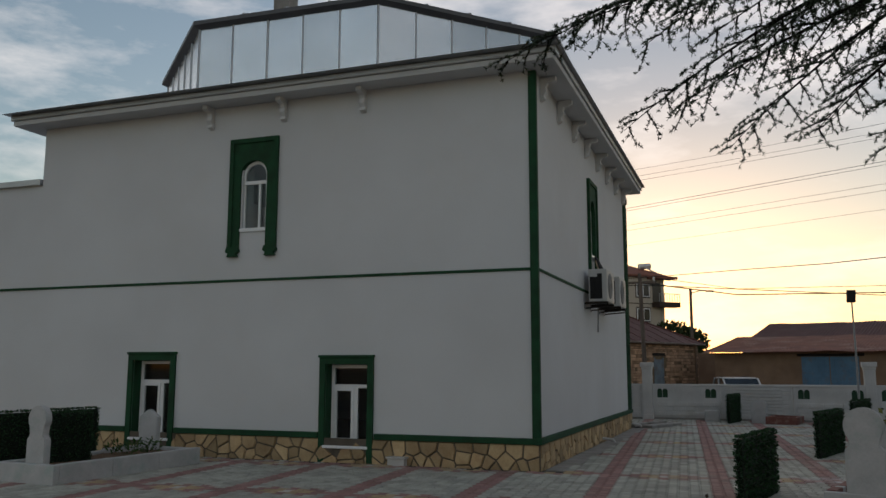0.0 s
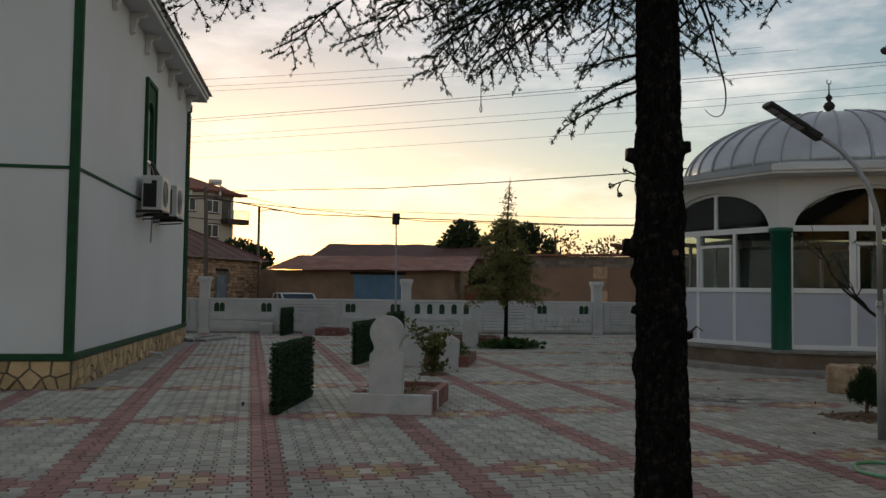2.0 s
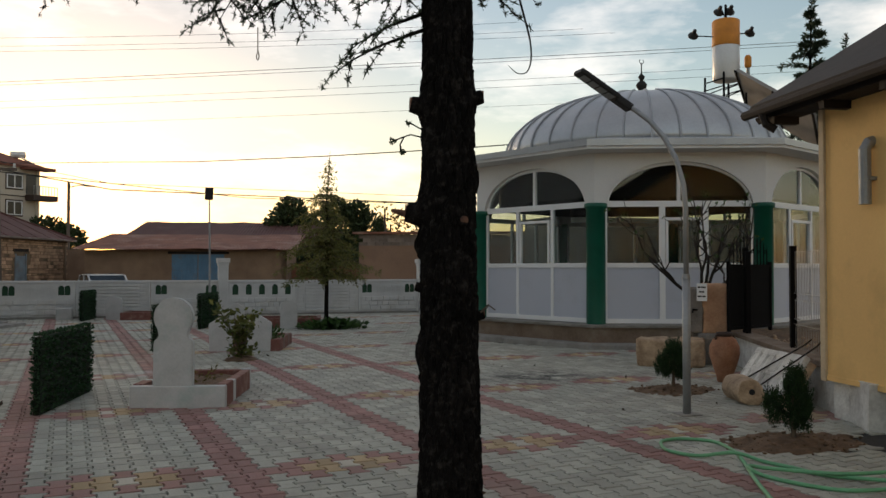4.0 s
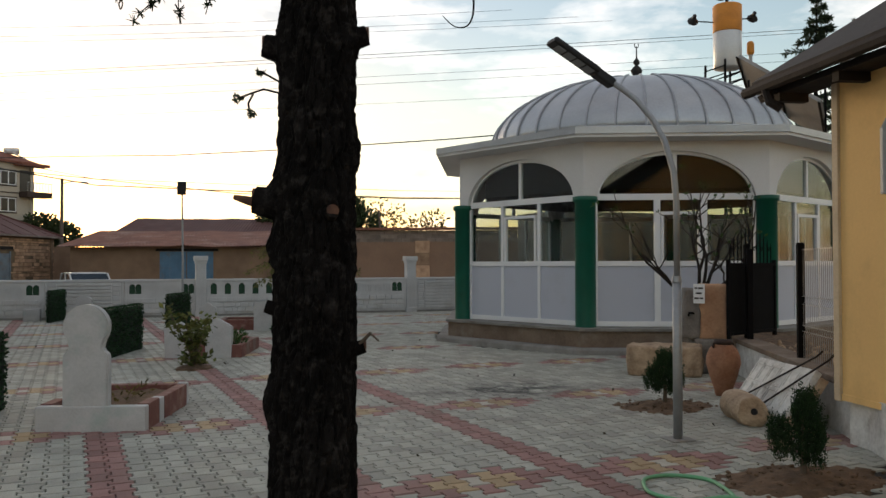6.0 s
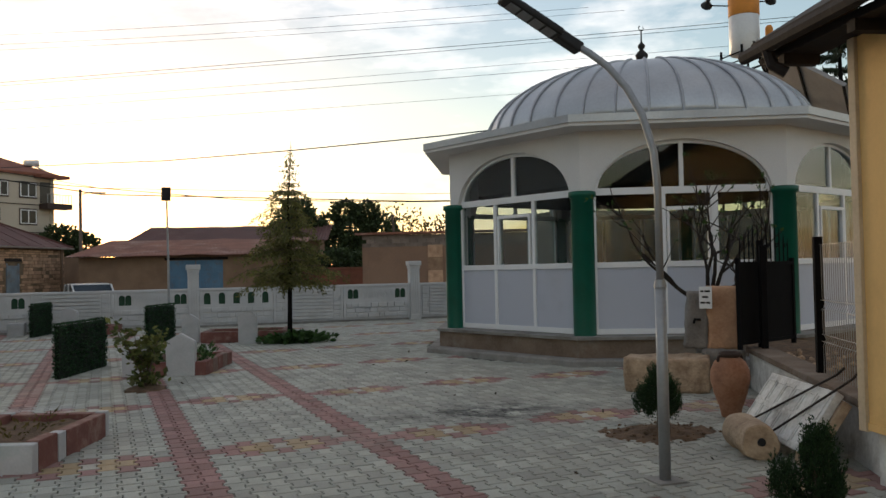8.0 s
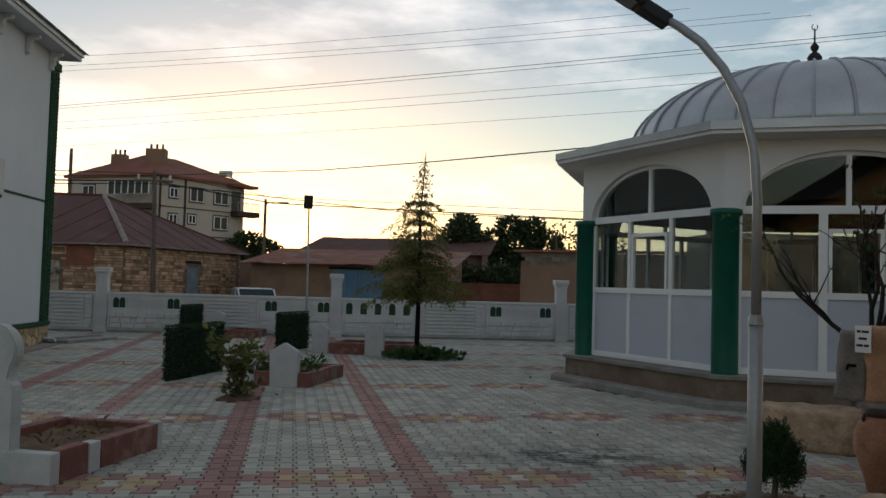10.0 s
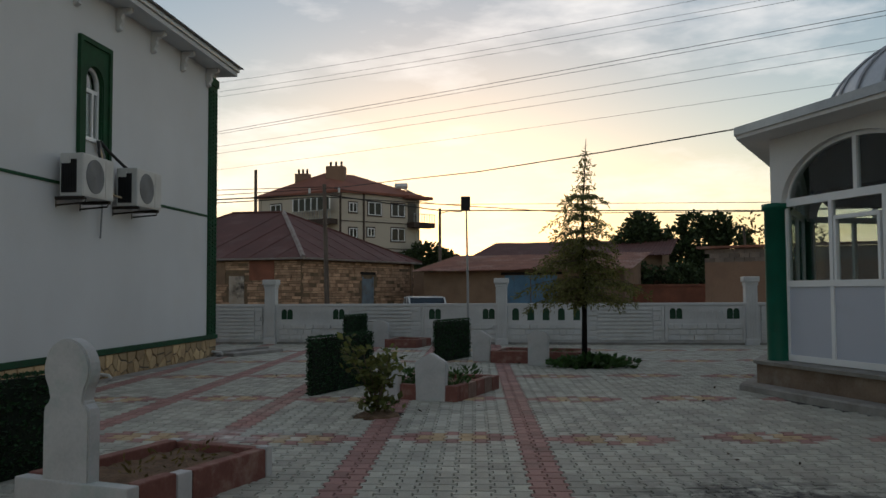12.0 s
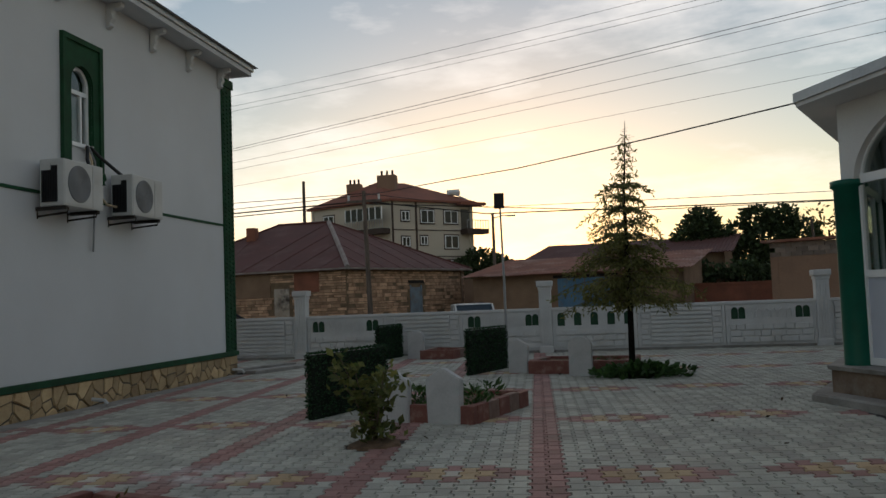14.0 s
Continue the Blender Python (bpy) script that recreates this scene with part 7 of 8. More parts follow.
# ---- far trees ----
def broadleaf(name, label, at, blobs, n, seed, size, mat, trunk=0.22, bare=0.0):
    g = thing(name, label, "tree", pose(*at))
    rr = random.Random(seed)
    part("trunk", tube(bmesh.new(), [(0, 0, -0.15), (0.05, 0, blobs[0][2] * 0.5), (0, 0, blobs[0][2])], [trunk, trunk * 0.8, trunk * 0.4], 8), M["bark"], g)
    pl = []
    for bx_, by_, bz, r in blobs:
        part("limb", tube(bmesh.new(), [(0, 0, blobs[0][2] * 0.45), (bx_ * 0.5, by_ * 0.5, bz * 0.75), (bx_, by_, bz)], [trunk * 0.45, trunk * 0.3, trunk * 0.12], 6), M["bark"], g)
        for i in range(int(n * r * r)):
            v = Vector((rr.gauss(0, 1), rr.gauss(0, 1), rr.gauss(0, 1))).normalized()
            k = r * rr.uniform(0.55, 1.05) * (0.85 + 0.28 * noise.noise(v * 2.5 + Vector((seed, bx_, bz))))
            pl.append((Vector((bx_, by_, bz)) + v * k, v))
    leaf_cloud("crown", pl, mat, g, size, 0.6, rr, "uneven leafy crown")
    return g


broadleaf("broadleaf_tree", "round dark leafy tree behind the sheds", (10.4, 58, 0), [(0, 0, 4.3, 1.7), (-1.0, 0, 3.4, 1.4), (1.1, 0.3, 3.6, 1.5), (0.2, 0, 5.2, 1.15), (-0.2, 0, 1.8, 1.4), (1.0, 0, 1.8, 1.2)], 900, 3, 0.26, M["far_leaf"])
broadleaf("broadleaf_tree", "wide dark leafy tree behind the brick wall", (14.6, 58.7, 0), [(0, 0, 4.2, 1.6), (-1.7, 0, 3.2, 1.4), (1.6, 0, 3.9, 1.5), (-0.8, 0, 5.4, 1.0), (0.7, 0, 5.2, 1.1), (-1.9, 0, 4.6, 0.8), (0, 0, 2.4, 1.8), (2.4, 0, 2.8, 1.4), (-2.2, 0, 2.0, 1.3)], 900, 5, 0.26, M["far_leaf"])
broadleaf("broadleaf_tree", "thin airy tree with autumn leaves beyond the wall", (18.0, 59.2, 0), [(0, 0, 4.6, 1.2), (-0.7, 0, 5.4, 0.8), (0.8, 0, 5.0, 0.9), (0.2, 0, 3.2, 1.3), (1.2, 0, 3.6, 1.0)], 90, 6, 0.24, M["autumn"], 0.14)
broadleaf("broadleaf_tree", "low dark tree against the sunset", (-7.9, 95, 0), [(0, 0, 4.8, 2.1), (-2.1, 0, 4.2, 1.7), (2.0, 0, 4.3, 1.8), (0, 0, 3.0, 2.4)], 420, 8, 0.4, M["far_leaf"])
broadleaf("broadleaf_tree", "small leafy tree beside the mud house", (16.5, 47.0, 0), [(0, 0, 3.4, 1.1), (0.8, 0, 3.9, 0.8), (-0.7, 0, 3.0, 0.8)], 200, 12, 0.2, M["autumn"], 0.12)
broadleaf("broadleaf_tree", "leafy bushes low behind the brick wall", (9.3, 52.0, 0), [(0, 0, 1.9, 1.2), (1.4, 0, 1.6, 1.1), (2.8, 0, 1.8, 1.2), (4.2, 0, 1.6, 1.1)], 700, 13, 0.24, M["far_leaf"], 0.1)

# ---- poles and cables ----
def post(at, h, r, label, lean=0.0, arm=False, lamp=False):
    g = thing("utility_pole", label, "utility pole", pose(*at), "utility poles")
    part("shaft", tube(bmesh.new(), [(0, 0, -0.14), (lean, 0, h)], [r, r * 0.7], 8), M["pole_wood"], g)
    if arm:
        part("crossarm", boxm(-0.7 + lean, -0.05, h - 0.45, 0.7 + lean, 0.05, h - 0.35), M["pole_wood"], g)
        for k in (-0.6, 0, 0.6):
            part("insulator", tube(bmesh.new(), [(k + lean, 0, h - 0.35), (k + lean, 0, h - 0.15)], 0.05, 6), M["tank"], g)
    if lamp:
        part("lamp_arm", tube(bmesh.new(), [(0, 0, h - 0.5), (0.9, 0, h - 0.25), (1.6, 0, h - 0.3)], 0.05, 6), M["steel"], g)
        part("lamp_head", boxm(1.4, -0.14, h - 0.38, 2.2, 0.14, h - 0.24, 0.03), M["steel"], g)
    return g


post((-4.2, 37.05, 0), 5.6, 0.11, "weathered grey wooden pole in front of the stone house", -0.15, True)
post((-16.2, 63.3, 0), 10.2, 0.16, "tall dark pole behind the stone house")
post((-5.3, 85.7, 0), 9.4, 0.18, "distant wooden pole with a street lamp", 0, False, True)
post((14.9, 49.0, 0), 4.6, 0.09, "thin pole beside the mud house", -0.3)


def cable(p, q, sag, r, label="thin black overhead cable"):
    p, q = Vector(p), Vector(q)
    p, q = p + (p - q) * 0.9, q + (q - p) * 0.5
    pts = [p.lerp(q, i / 24) - Vector((0, 0, sag * (4 * (i / 24) * (1 - i / 24) - 0.85))) for i in range(25)]
    tagged(mesh_object("overhead_cable", tube(bmesh.new(), pts, r, 5), M["wire"]), label, "cable", "overhead cables")


for p, q, s, r in (((-9.75, 37.83, 10), (5.98, 31.75, 10), 0.5, 0.006), ((-10.48, 39.42, 10), (7.5, 32.24, 10), 0.5, 0.006), ((-10.51, 39.49, 9.8), (8.19, 31.88, 9.8), 0.5, 0.006),
                   ((-12.43, 43.6, 9), (12.37, 31.13, 9.4), 0.25, 0.01), ((-12.0, 43.4, 8.9), (12.6, 31.2, 9.3), 0.3, 0.008), ((-11.67, 41.87, 8), (12.35, 29.99, 8.3), 0.4, 0.006), ((-12.53, 43.76, 8), (12.79, 31.42, 8.35), 0.4, 0.007), ((-13.47, 45.76, 7.5), (13.39, 33.45, 8.0), 0.4, 0.006)):
    cable(p, q, s, r)


def slack(pts, r, label):
    ps = [Vector(p) for p in pts]
    run = []
    for i in range(len(ps) - 1):
        for k in range(12):
            t = k / 12
            run.append(ps[i].lerp(ps[i + 1], t))
    run.append(ps[-1])
    tagged(mesh_object("overhead_cable", tube(bmesh.new(), run, r, 5), M["wire"]), label, "cable", "overhead cables")


slack([(-30, 44.5, 5.4), (-4.3, 37.0, 5.42), (-2.97, 35.2, 5.26), (0, 31.2, 4.95), (2.4, 28.0, 4.68), (5.5, 23.7, 4.45), (8.2, 20.1, 4.32), (9.4, 18.4, 4.28)], 0.014, "black cable running from the pole to the pavilion")
slack([(-30, 40, 5.6), (-4.3, 37.05, 5.5), (-0.44, 43.06, 5.35), (14.95, 46.0, 5.5), (40, 48, 6.2)], 0.014, "thin cable strung over the sheds")
slack([(-30, 44, 5.3), (-4.35, 37.05, 5.2), (-0.4, 43.0, 5.06), (15.1, 46.5, 5.15), (40, 49, 5.9)], 0.028, "thick twisted cable strung over the sheds")
slack([(-30, 44, 5.0), (-4.35, 37.05, 5.1), (6, 44.5, 4.98), (15.1, 46.4, 5.1), (40, 49, 5.8)], 0.02, "black cable strung over the sheds")

# ---- parked cars behind the wall ----
def car(at, rz, body_m, label):
    c = thing("parked_car", label, "car", pose(*at, 0, 0, rz))
    prof = [(-2.0, 0.3), (-2.05, 0.75), (-1.9, 0.9), (-1.1, 0.96), (1.0, 0.96), (1.9, 0.85), (2.05, 0.6), (2.0, 0.3)]
    bm = prism(bmesh.new(), prof, 1.66, lambda a, b, k: (a, k - 0.83, b * 0.86))
    bmesh.ops.bevel(bm, geom=bm.edges[:], offset=0.05, segments=2, affect="EDGES")
    part("body", bm, body_m, c)
    cab = [(-1.75, 0.94), (-1.2, 1.42), (0.25, 1.42), (0.95, 0.94)]
    bm = prism(bmesh.new(), cab, 1.42, lambda a, b, k: (a, k - 0.71, b * 0.86))
    part("glasshouse", bm, M["car_glass"], c, "dark windows")
    bm = prism(bmesh.new(), [(-1.25, 1.39), (0.3, 1.39), (0.22, 1.47), (-1.15, 1.47)], 1.4, lambda a, b, k: (a, k - 0.7, b * 0.86))
    bmesh.ops.bevel(bm, geom=bm.edges[:], offset=0.03, segments=2, affect="EDGES")
    part("roof", bm, body_m, c)
    for s in (-0.72, 0.72):
        for a, b in (((-1.75, 0.94), (-1.22, 1.42)), ((-0.45, 0.94), (-0.45, 1.42)), ((0.95, 0.94), (0.27, 1.42))):
            part("pillar", tube(bmesh.new(), [(a[0], s, a[1] * 0.86), (b[0], s, b[1] * 0.86)], 0.035, 5), body_m, c)
        for x in (-1.25, 1.25):
            w = lathe(bmesh.new(), [(0.2, -0.1), (0.3, -0.09), (0.3, 0.09), (0.2, 0.1)], 18)
            bmesh.ops.transform(w, matrix=pose(x, s * 1.1, 0.16, 90, 0, 0), verts=w.verts)
            part("wheel", w, M["black_plastic"], c)
    for s in (-0.55, 0.4):
        part("roof_rail", tube(bmesh.new(), [(-1.0, s, 1.29), (0.1, s, 1.29)], 0.015, 5), M["black_metal"], c)
    return c


car((-0.5, 38.5, -0.14), -75, M["car_white"], "white hatchback car parked behind the courtyard wall")
car((-8.8, 34.0, -0.14), 12, M["car_dark"], "dark car parked behind the courtyard wall")

# ---- the near conifer ----
TX, TY = 2.0, 4.27
tree = thing("conifer_tree", "tall conifer with rough dark bark and drooping needle branches", "tree", pose(TX, TY, 0))
bm = bmesh.new()
NS, NZ = 150, 520
rings = []
for j in range(NZ + 1):
    z = -0.1 + 6.6 * j / NZ
    base = 0.134 - 0.008 * z + 0.06 * math.exp(-max(z, 0) * 5)
    cx, cy = 0.03 * z, 0.1 * z
    ring = []
    for i in range(NS):
        a = 2 * math.pi * i / NS
        q = Vector((math.cos(a) * 2.1, math.sin(a) * 2.1, z * 5.2))
        q += Vector((noise.noise(q * 2), noise.noise(q * 2 + Vector((9, 0, 0))), noise.noise(q * 2 + Vector((0, 9, 0))))) * 0.3
        dist = noise.voronoi(q * 1.7)[0]
        gap = min(1, (dist[1] - dist[0]) * 3.2)
        r = base - 0.016 * (1 - gap) ** 2 + 0.005 * noise.noise(q * 5) + 0.0045 * noise.noise(q * 14) + 0.003 * noise.noise(q * 30)
        for kz, ka, kr in ((1.62, 2.9, 0.03), (1.45, 2.7, 0.03), (2.08, 3.0, 0.03), (1.75, 5.9, 0.015), (1.0, 3.1, 0.022), (2.1, 5.95, 0.02)):
            da = (a - ka + math.pi) % (2 * math.pi) - math.pi
            r += kr * math.exp(-((z - kz) / 0.06) ** 2 - (da / 0.45) ** 2)
        ring.append(bm.verts.new((cx + r * math.cos(a), cy + r * math.sin(a), z)))
    rings.append(ring)
for a, b in zip(rings, rings[1:]):
    for i in range(NS):
        bm.faces.new((a[i], a[(i + 1) % NS], b[(i + 1) % NS], b[i]))
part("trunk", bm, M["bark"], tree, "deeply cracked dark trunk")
rr = random.Random(41)


def rpt(a, z, out):
    return (0.03 * z + out * math.cos(a), 0.1 * z + out * math.sin(a), z)


# sawn branch stubs
for a, z, ln, r, cut in ((2.85, 1.6, 0.185, 0.042, True), (2.95, 2.08, 0.165, 0.035, True), (5.95, 2.12, 0.155, 0.03, True), (4.9, 1.56, 0.128, 0.022, True), (2.9, 1.28, 0.145, 0.02, False), (5.95, 1.16, 0.15, 0.02, True)):
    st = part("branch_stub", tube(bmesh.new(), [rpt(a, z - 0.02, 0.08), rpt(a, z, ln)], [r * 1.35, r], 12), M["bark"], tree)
    if cut:
        part("cut_face", tube(bmesh.new(), [rpt(a, z, ln - 0.004), rpt(a, z, ln + 0.004)], r * 0.86, 12), M["cutwood"], st, "pale sawn wood")
part("dead_twig", tube(bmesh.new(), [rpt(2.85, 1.59, 0.17), rpt(2.82, 1.6, 0.21), rpt(2.8, 1.61, 0.25)], [0.017, 0.014, 0.008], 7), M["cutwood"], tree, "broken pale twig")
part("dead_twig", tube(bmesh.new(), [rpt(5.9, 1.15, 0.12), rpt(5.8, 1.2, 0.17), rpt(5.7, 1.18, 0.2)], [0.008, 0.005, 0.003], 5), M["twig"], tree)

nv, nf = [], []
twigs = bmesh.new()


def needles(p, d, n, ln):
    """A little rosette of flat needles."""
    for k in range(n):
        v = (d * 0.6 + Vector((rr.gauss(0, 1), rr.gauss(0, 1), rr.gauss(0, 1)))).normalized()
        w = v.orthogonal().normalized()
        w.rotate(Matrix.Rotation(rr.uniform(0, 6.28), 3, v))
        s = ln * rr.uniform(0.7, 1.3)
        b = len(nv)
        nv.extend([tuple(p - w * 0.0034), tuple(p + w * 0.0034), tuple(p + v * s + w * 0.0016), tuple(p + v * s - w * 0.0016)])
        nf.append((b, b + 1, b + 2, b + 3))


def spray(p, d, ln, r, depth, droop):
    n = max(4, int(ln / 0.07))
    wob = 0.012 if depth > 1 else 0.1
    pts = [p]
    dd = d.copy()
    for k in range(n):
        dd = (dd + Vector((rr.gauss(0, wob), rr.gauss(0, wob), rr.gauss(0, wob * 0.5) - droop * (0.4 + 1.2 * k / n) / n))).normalized()
        pts.append(pts[-1] + dd * (ln / n))
    tube(twigs, pts, [max(0.0016, r * (1 - 0.9 * k / n)) for k in range(n + 1)], 5)
    if depth <= 1:
        steps = int(ln / 0.034)
        for k in range(steps):
            f = (k + rr.random()) / steps * n
            i = min(int(f), n - 1)
            q = pts[i].lerp(pts[i + 1], f - i)
            needles(q + Vector((0, 0, 0.004)), Vector((0, 0, 0.4)) + dd * 0.2, 12, 0.021)
    if depth > 0:
        step = 0.12 if depth > 1 else 0.085
        m = int(ln / step)
        for k in range(m):
            f = (0.12 + 0.88 * (k + 0.5) / m) * n
            i = min(int(f), n - 1)
            q = pts[i].lerp(pts[i + 1], f - i)
            side = 1 if k % 2 else -1
            ax = (pts[i + 1] - pts[i]).normalized()
            lat = ax.cross(Vector((0, 0, 1))).normalized() * side
            taper = (1 - 0.72 * k / m)
            nd = (ax * rr.uniform(0.5, 0.9) + lat * rr.uniform(0.6, 1.0) + Vector((0, 0, rr.gauss(-0.16, .14)))).normalized()
            spray(q, nd, ((min(0.62, 0.3 * ln) if depth > 1 else 0.34 * ln) * taper + 0.05) * rr.uniform(0.6, 1.25), r * 0.34, depth - 1, 0.45)


# limbs: start height, heading (degrees, 180 = towards the mosque), rise, length, droop
for z, head_, rise, ln, droop in (
        (3.75, 124, 0.08, 3.8, 0.5), (3.95, 158, 0.1, 3.9, 0.45), (3.85, 141, 0.08, 3.7, 0.5), (3.4, 110, 0.0, 2.0, 0.6), (3.65, 96, 0.04, 2.7, 0.5), (3.55, 131, 0.0, 2.5, 0.5), (3.6, 150, 0.02, 2.7, 0.45), (3.7, 172, 0.04, 2.9, 0.4),
        (3.6, 188, 0.02, 2.3, 0.4), (3.75, 117, 0.05, 3.1, 0.5), (3.8, 105, 0.06, 3.3, 0.5), (3.5, 80, 0.0, 2.1, 0.55), (3.35, 62, 0.0, 1.5, 0.6), (3.3, 48, 0.0, 1.3, 0.6), (3.3, 25, 0.0, 1.1, 0.6), (3.4, 345, 0.0, 0.8, 0.5), (3.2, 145, 0.0, 1.4, 0.55), (3.2, 100, 0.0, 1.2, 0.55), (3.15, 106, 0.0, 1.75, 0.5), (3.5, 112, 0.0, 2.7, 0.45), (3.2, 125, 0.0, 1.5, 0.4), (3.2, 72, 0.0, 1.3, 0.45), (3.1, 52, 0.0, 1.0, 0.45), (3.15, 33, 0.0, 0.9, 0.45), (3.9, 165, 0.08, 3.4, 0.4), (4.0, 176, 0.06, 3.0, 0.35), (4.0, 128, 0.1, 3.3, 0.42), (4.05, 136, 0.12, 3.1, 0.4), (4.05, 147, 0.12, 3.2, 0.4)):
    a = radians(head_)
    d = Vector((math.cos(a), math.sin(a), rise)).normalized()
    spray(Vector(rpt(a, z + 0.1, 0.1)), d, ln, 0.024, 2, droop)
# short low sprigs
for z, head_, rise, ln, droop in ((2.42, 178, -0.45, 0.5, 0.5), (2.5, 172, -0.3, 0.42, 0.5), (2.62, 165, -0.1, 0.35, 0.5), (2.75, 30, -0.3, 0.4, 0.6)):
    a = radians(head_)
    spray(Vector(rpt(a, z, 0.1)), Vector((math.cos(a), math.sin(a), rise)).normalized(), ln, 0.01, 1, droop)
# a loop of string caught on a twig
part("string_loop", tube(bmesh.new(), smooth_run([(-0.55, 1.87, 2.82), (-0.55, 1.87, 2.68), (-0.558, 1.87, 2.645), (-0.55, 1.87, 2.62), (-0.542, 1.87, 2.645), (-0.549, 1.87, 2.68)], 5), 0.0035, 5), M["twig"], tree, "thin hanging loop of string")
# two thin twigs with needle tufts
for pts in ([(-0.1, 0.03, 1.93), (-0.16, 0.05, 1.945), (-0.2, 0.06, 1.93), (-0.235, 0.07, 1.915)], [(-0.1, 0.03, 1.96), (-0.145, 0.04, 1.985), (-0.17, 0.05, 2.0)], [(-0.19, 0.057, 1.93), (-0.205, 0.06, 1.9), (-0.2, 0.06, 1.87)]):
    run = [Vector(p) + Vector((0.06, 0.19, 0)) for p in pts]
    tube(twigs, run, 0.0035, 5)
    for k in range(6):
        needles(run[-1] + Vector((rr.gauss(0, .009), rr.gauss(0, .009), rr.gauss(0, .007))), Vector((-0.3, 0, -0.3)), 10, 0.011)
# a bare curling twig
part("bare_twig", tube(bmesh.new(), smooth_run([(0.17, 0.3, 3.1), (0.5, 0.75, 3.2), (0.8, 1.15, 3.12), (1.0, 1.4, 2.95), (1.1, 1.5, 2.8), (1.12, 1.53, 2.68), (1.08, 1.51, 2.6), (1.0, 1.48, 2.58), (0.93, 1.46, 2.62)], 3), [0.009 * (1 - i / 26) + 0.0012 for i in range(25)], 6), M["bark"], tree, "bare curling twig")
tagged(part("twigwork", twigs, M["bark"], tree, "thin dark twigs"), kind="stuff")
nd_ = from_arrays("needles", nv, nf, M["needle"], tree)
tagged(nd_, "short dark needles in rosettes", kind="stuff")

# ---- crazy paving of the plinth, stone by stone ----
def clip(poly, a, b, c):
    """The part of a polygon where a*x + b*y <= c."""
    out = []
    for i in range(len(poly)):
        p, q = poly[i], poly[(i + 1) % len(poly)]
        dp, dq = a * p[0] + b * p[1] - c, a * q[0] + b * q[1] - c
        if dp <= 0:
            out.append(p)
        if dp * dq < 0:
            t = dp / (dp - dq)
            out.append((p[0] + t * (q[0] - p[0]), p[1] + t * (q[1] - p[1])))
    return out


def crazy(parent, u0, u1, z0, z1, to3, seed, holes=()):
    rr = random.Random(seed)
    cells = []
    nu, nz = int((u1 - u0) / 0.27), 3
    for i in range(nu):
        for j in range(nz):
            cells.append((u0 + (u1 - u0) * (i + 0.5 + rr.uniform(-0.42, 0.42)) / nu, z0 + (z1 - z0) * (j + 0.5 + rr.uniform(-0.45, 0.45)) / nz))
    for i, (x, z) in enumerate(cells):
        poly = [(u0, z0), (u1, z0), (u1, z1), (u0, z1)]
        for j, (x2, z2) in enumerate(cells):
            if i != j and abs(x - x2) < 1.2:
                a, b = x2 - x, z2 - z
                ln = math.hypot(a, b)
                poly = clip(poly, a / ln, b / ln, (a * (x + x2) / 2 + b * (z + z2) / 2) / ln - 0.009)
                if len(poly) < 3:
                    break
        if len(poly) < 3 or any(h[0] < x < h[1] and z > h[2] for h in holes):
            continue
        cx, cz = sum(p[0] for p in poly) / len(poly), sum(p[1] for p in poly) / len(poly)
        small = [(cx + (px - cx) * 0.9 + rr.uniform(-0.006, 0.006), cz + (pz - cz) * 0.9 + rr.uniform(-0.006, 0.006)) for px, pz in poly]
        out = rr.uniform(0.03, 0.05)
        bm = bmesh.new()
        lo = [bm.verts.new(to3(px, pz, -0.018)) for px, pz in poly]
        hi = [bm.verts.new(to3(px, pz, -out - 0.004 * rr.random())) for px, pz in small]
        n = len(poly)
        bm.faces.new(hi)
        for k in range(n):
            bm.faces.new((lo[k], lo[(k + 1) % n], hi[(k + 1) % n], hi[k]))
        bmesh.ops.recalc_face_normals(bm, faces=bm.faces[:])
        part("stone", bm, M["plinth_stone"], parent)


crazy(bpy.data.objects["baseboard_front"], -12.5, -2.87, -0.12, 0.355, FRONT, 4, [(-10.25, -9.3, 0.2), (-6.44, -5.55, 0.18)])
crazy(bpy.data.objects["baseboard_side"], 12.2, 22.02, -0.12, 0.355, SIDE, 6)

# ---- interlocking pavers ----
PT = radians(4.2)
PU, PV = 0.1309, 0.1993
U0, V0 = -1.08, 12.19
ca, sa = math.cos(PT), math.sin(PT)
HW, HH, FL = PU / 2 - 0.0035, PV / 2 - 0.005, 0.015
OUT = [(-HW - FL, -HH), (HW + FL, -HH), (HW + FL, -HH * 0.62), (HW - FL, -HH * 0.38), (HW - FL, HH * 0.38), (HW + FL, HH * 0.62), (HW + FL, HH),
       (-HW - FL, HH), (-HW - FL, HH * 0.62), (-HW + FL, HH * 0.38), (-HW + FL, -HH * 0.38), (-HW - FL, -HH * 0.62)]
INN = [(x - math.copysign(0.004, x), y - math.copysign(0.007, y) if abs(y) > HH * 0.9 else y) for x, y in OUT]
NP = len(OUT)


def paver_colour(i, v):
    m, c = divmod(i, 11)
    if c < 2 and i < 47:
        return "paver_red"
    if c < 1:
        m, c = m - 1, c + 11
    k = c - 6
    off = 0.5 if (11 * m + 6) % 2 else 0.0
    vc = (round(V0 / PV - off) + off) * PV
    dv = ((v - vc) / PV + 7) % 14 - 7
    dv = round(dv * 2) / 2
    if k == 0 and dv == 0:
        return "paver_white"
    if (abs(k) == 1 and abs(dv) == 0.5) or (abs(k) == 2 and dv == 0):
        return "paver_yellow"
    if (k in (0, 2, -2) and abs(dv) == 1) or (abs(k) == 3 and abs(dv) == 0.5) or (abs(k) == 4 and dv == 0):
        return "paver_red"
    return "paver_grey"


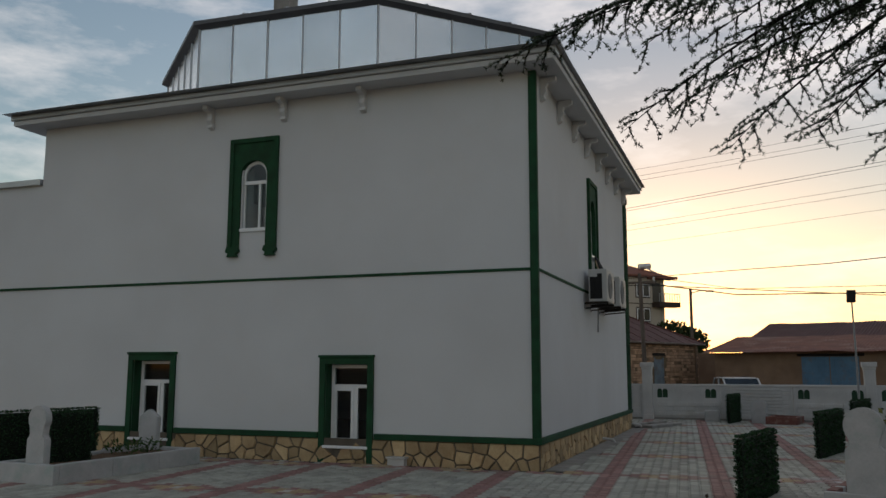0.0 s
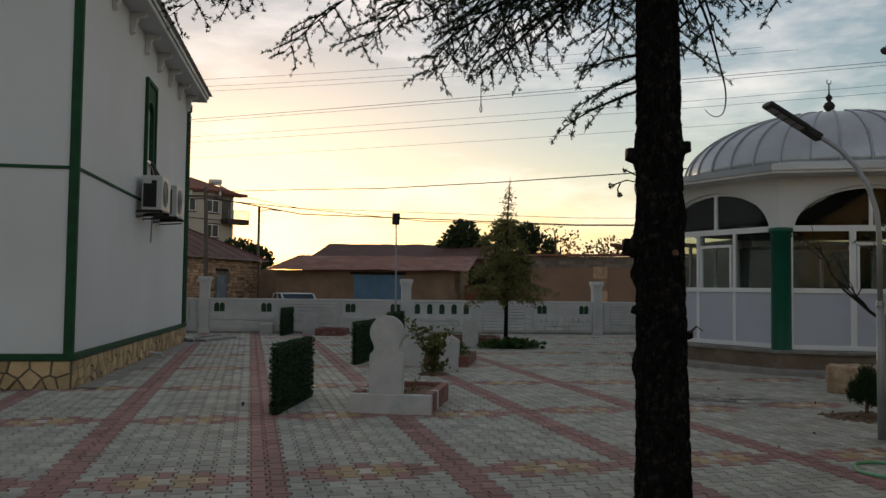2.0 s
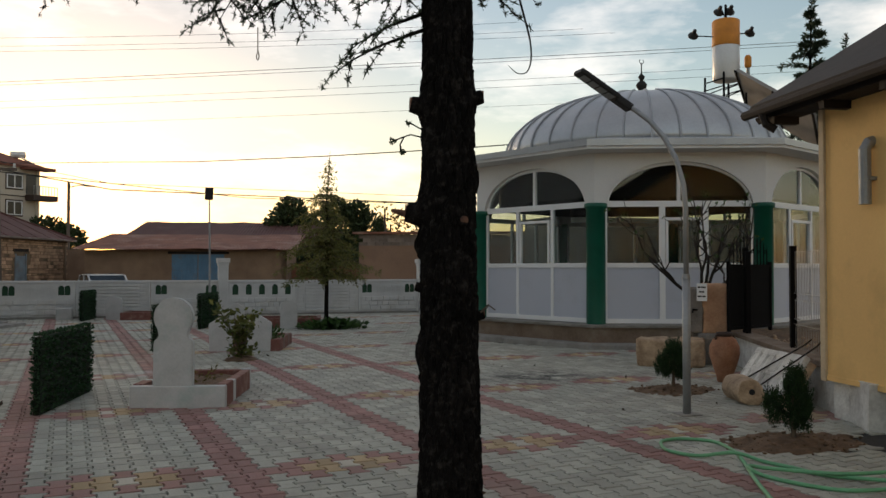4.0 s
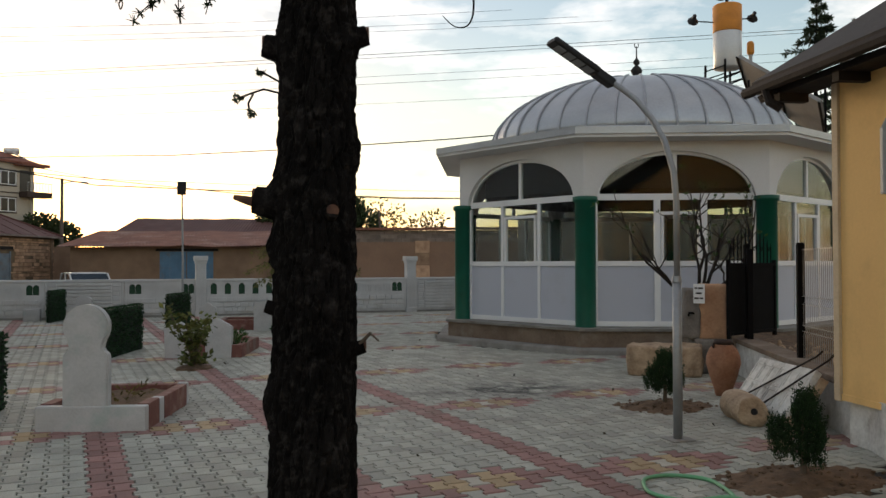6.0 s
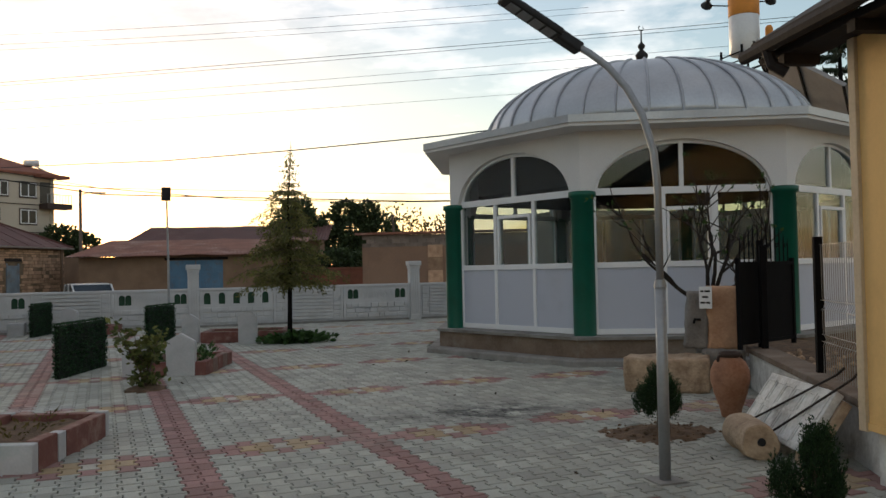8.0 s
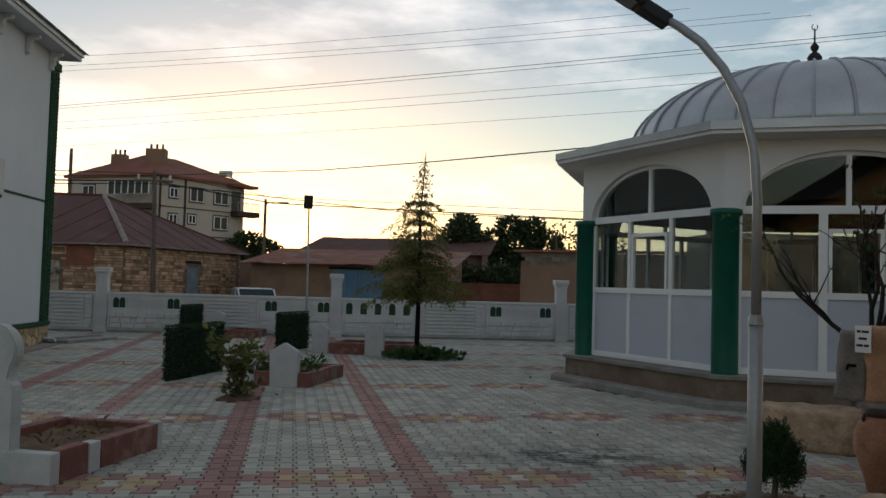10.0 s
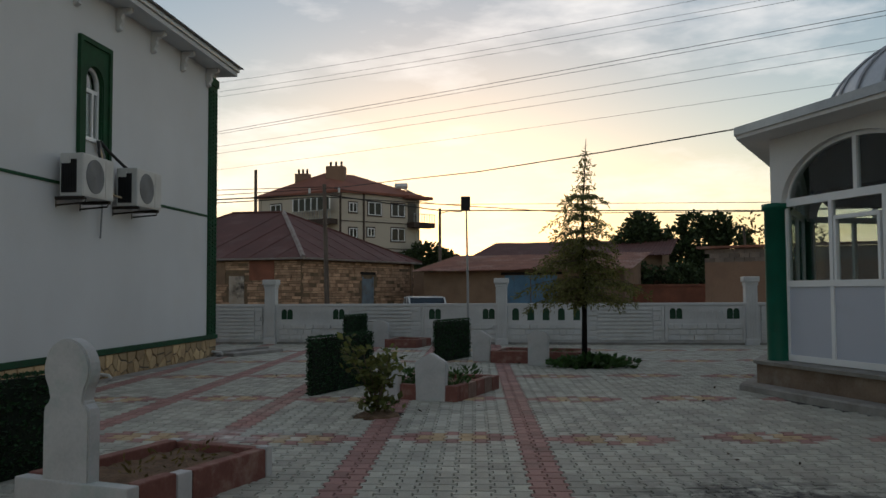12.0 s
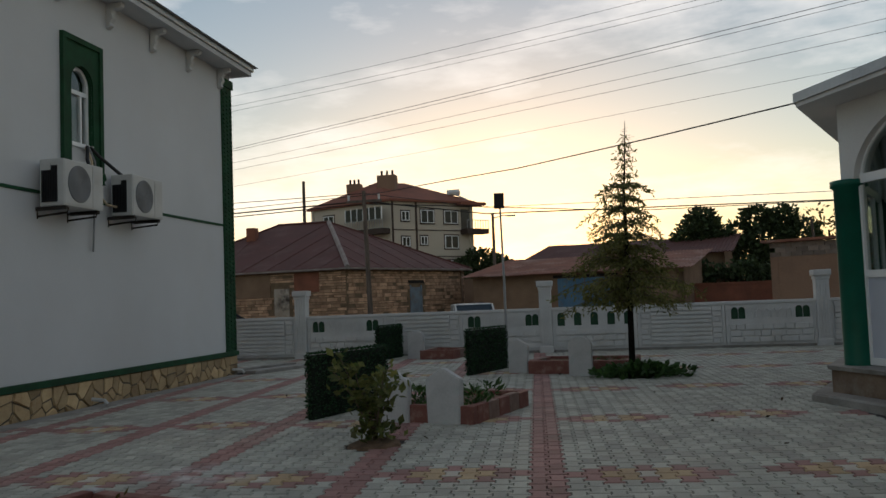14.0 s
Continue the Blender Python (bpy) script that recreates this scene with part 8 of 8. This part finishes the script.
def free(x, y):
    if x < -2.5 and 12.0 < y < 22.2:
        return False
    if x < -12.6 and y > 12.0:
        return False
    if (x - PC.x) ** 2 + (y - PC.y) ** 2 < 4.1 ** 2:
        return False
    t = (x - 6.28) * LD.y - (y - 5.9) * LD.x          # behind the low wall
    if t > 0.08 and y < 11.0:
        return False
    if y < 6.3 and x > 6.05 + (y - 5.9) * 0.2:
        return False
    for cx, cy, rx, ry in ((6.42, 8.95, 0.42, 0.34), (5.6, 6.24, 0.54, 0.34), (2.24, 13.8, 0.28, 0.28), (4.8, 19.75, 0.45, 0.4), (2.0, 4.26, 0.45, 0.45)):
        if ((x - cx) / rx) ** 2 + ((y - cy) / ry) ** 2 < 1:
            return False
    for ox, oy, w, l, a in ((0.71, 9.71, 0.92, 1.45, -17), (2.02, 15.22, 1.02, 1.55, -17), (3.1, 20.5, 1.7, 1.2, -12), (-9.35, 8.55, 1.15, 2.75, -4), (0.35, 24.55, 0.8, 1.1, -12)):
        c, s = math.cos(radians(a)), math.sin(radians(a))
        lx, ly = (x - ox) * c + (y - oy) * s, -(x - ox) * s + (y - oy) * c
        if 0.05 < lx < w - 0.05 and 0.05 < ly < l - 0.05:
            return False
    return True


bed = bpy.data.objects["pavement_bed"]
single = {}
bulk = {k: ([], []) for k in ("paver_grey", "paver_red", "paver_yellow", "paver_white")}
faces0 = [tuple(range(NP, 2 * NP))] + [(k, (k + 1) % NP, NP + (k + 1) % NP, NP + k) for k in range(NP)]
rr = random.Random(15)
base_verts = [(x, y, -0.012) for x, y in OUT] + [(x, y, 0.0) for x, y in INN]
for i in range(-108, 137):
    for j in range(-14, 138):
        u = U0 + (i + 0.5) * PU
        v = (j + (0.5 if i % 2 else 0)) * PV
        x, y = u * ca - v * sa, u * sa + v * ca
        if not (-15 < x < 16 and -1.6 < y < 25.8) or not free(x, y):
            continue
        if y < 2.0 and x > 3:
            continue
        col = paver_colour(i, v)
        tz = 0.0015 * rr.uniform(-1, 1)
        tx, ty = rr.gauss(0, 0.006), rr.gauss(0, 0.006)
        if 3.0 < x < 5.2 and 11.5 < y < 15.0:
            if col not in single:
                me = bpy.data.meshes.new(col)
                me.from_pydata(base_verts, [], faces0)
                me.materials.append(M[col])
                single[col] = me
            o = new("paver", single[col])
            o.parent = bed
            o.matrix_basis = Matrix.Translation((x, y, tz)) @ Euler((tx, ty, PT + rr.gauss(0, 0.006))).to_matrix().to_4x4()
        else:
            vs, fs = bulk[col]
            b = len(vs)
            for px, py, pz in base_verts:
                vs.append((x + px * ca - py * sa, y + px * sa + py * ca, pz + tz + px * ty - py * tx))
            fs.extend(tuple(b + k for k in f) for f in faces0)
for col, (vs, fs) in bulk.items():
    o = from_arrays("pavers", vs, fs, M[col], bed)
    tagged(o, {"paver_grey": "grey", "paver_red": "dull red", "paver_yellow": "yellow", "paver_white": "pale"}[col] + " interlocking concrete pavers", kind="stuff")

# ---- dry leaves scattered on the paving ----
rr = random.Random(99)
pl = []
for i in range(48):
    x, y = rr.uniform(-1, 9), rr.uniform(4, 22)
    if rr.random() < 0.5:
        x, y = rr.gauss(6.3, 2.0), rr.gauss(11, 3.2)
    if free(x, y):
        pl.append(((x, y, 0.012), (rr.gauss(0, 1), rr.gauss(0, 1), 0.15)))
lv = leaf_cloud("fallen_leaves", pl, M["dead_leaf"], None, 0.05, 0.6, rr)
tagged(lv, "dry brown leaves and crumbs scattered on the paving", "leaves", kind="stuff")
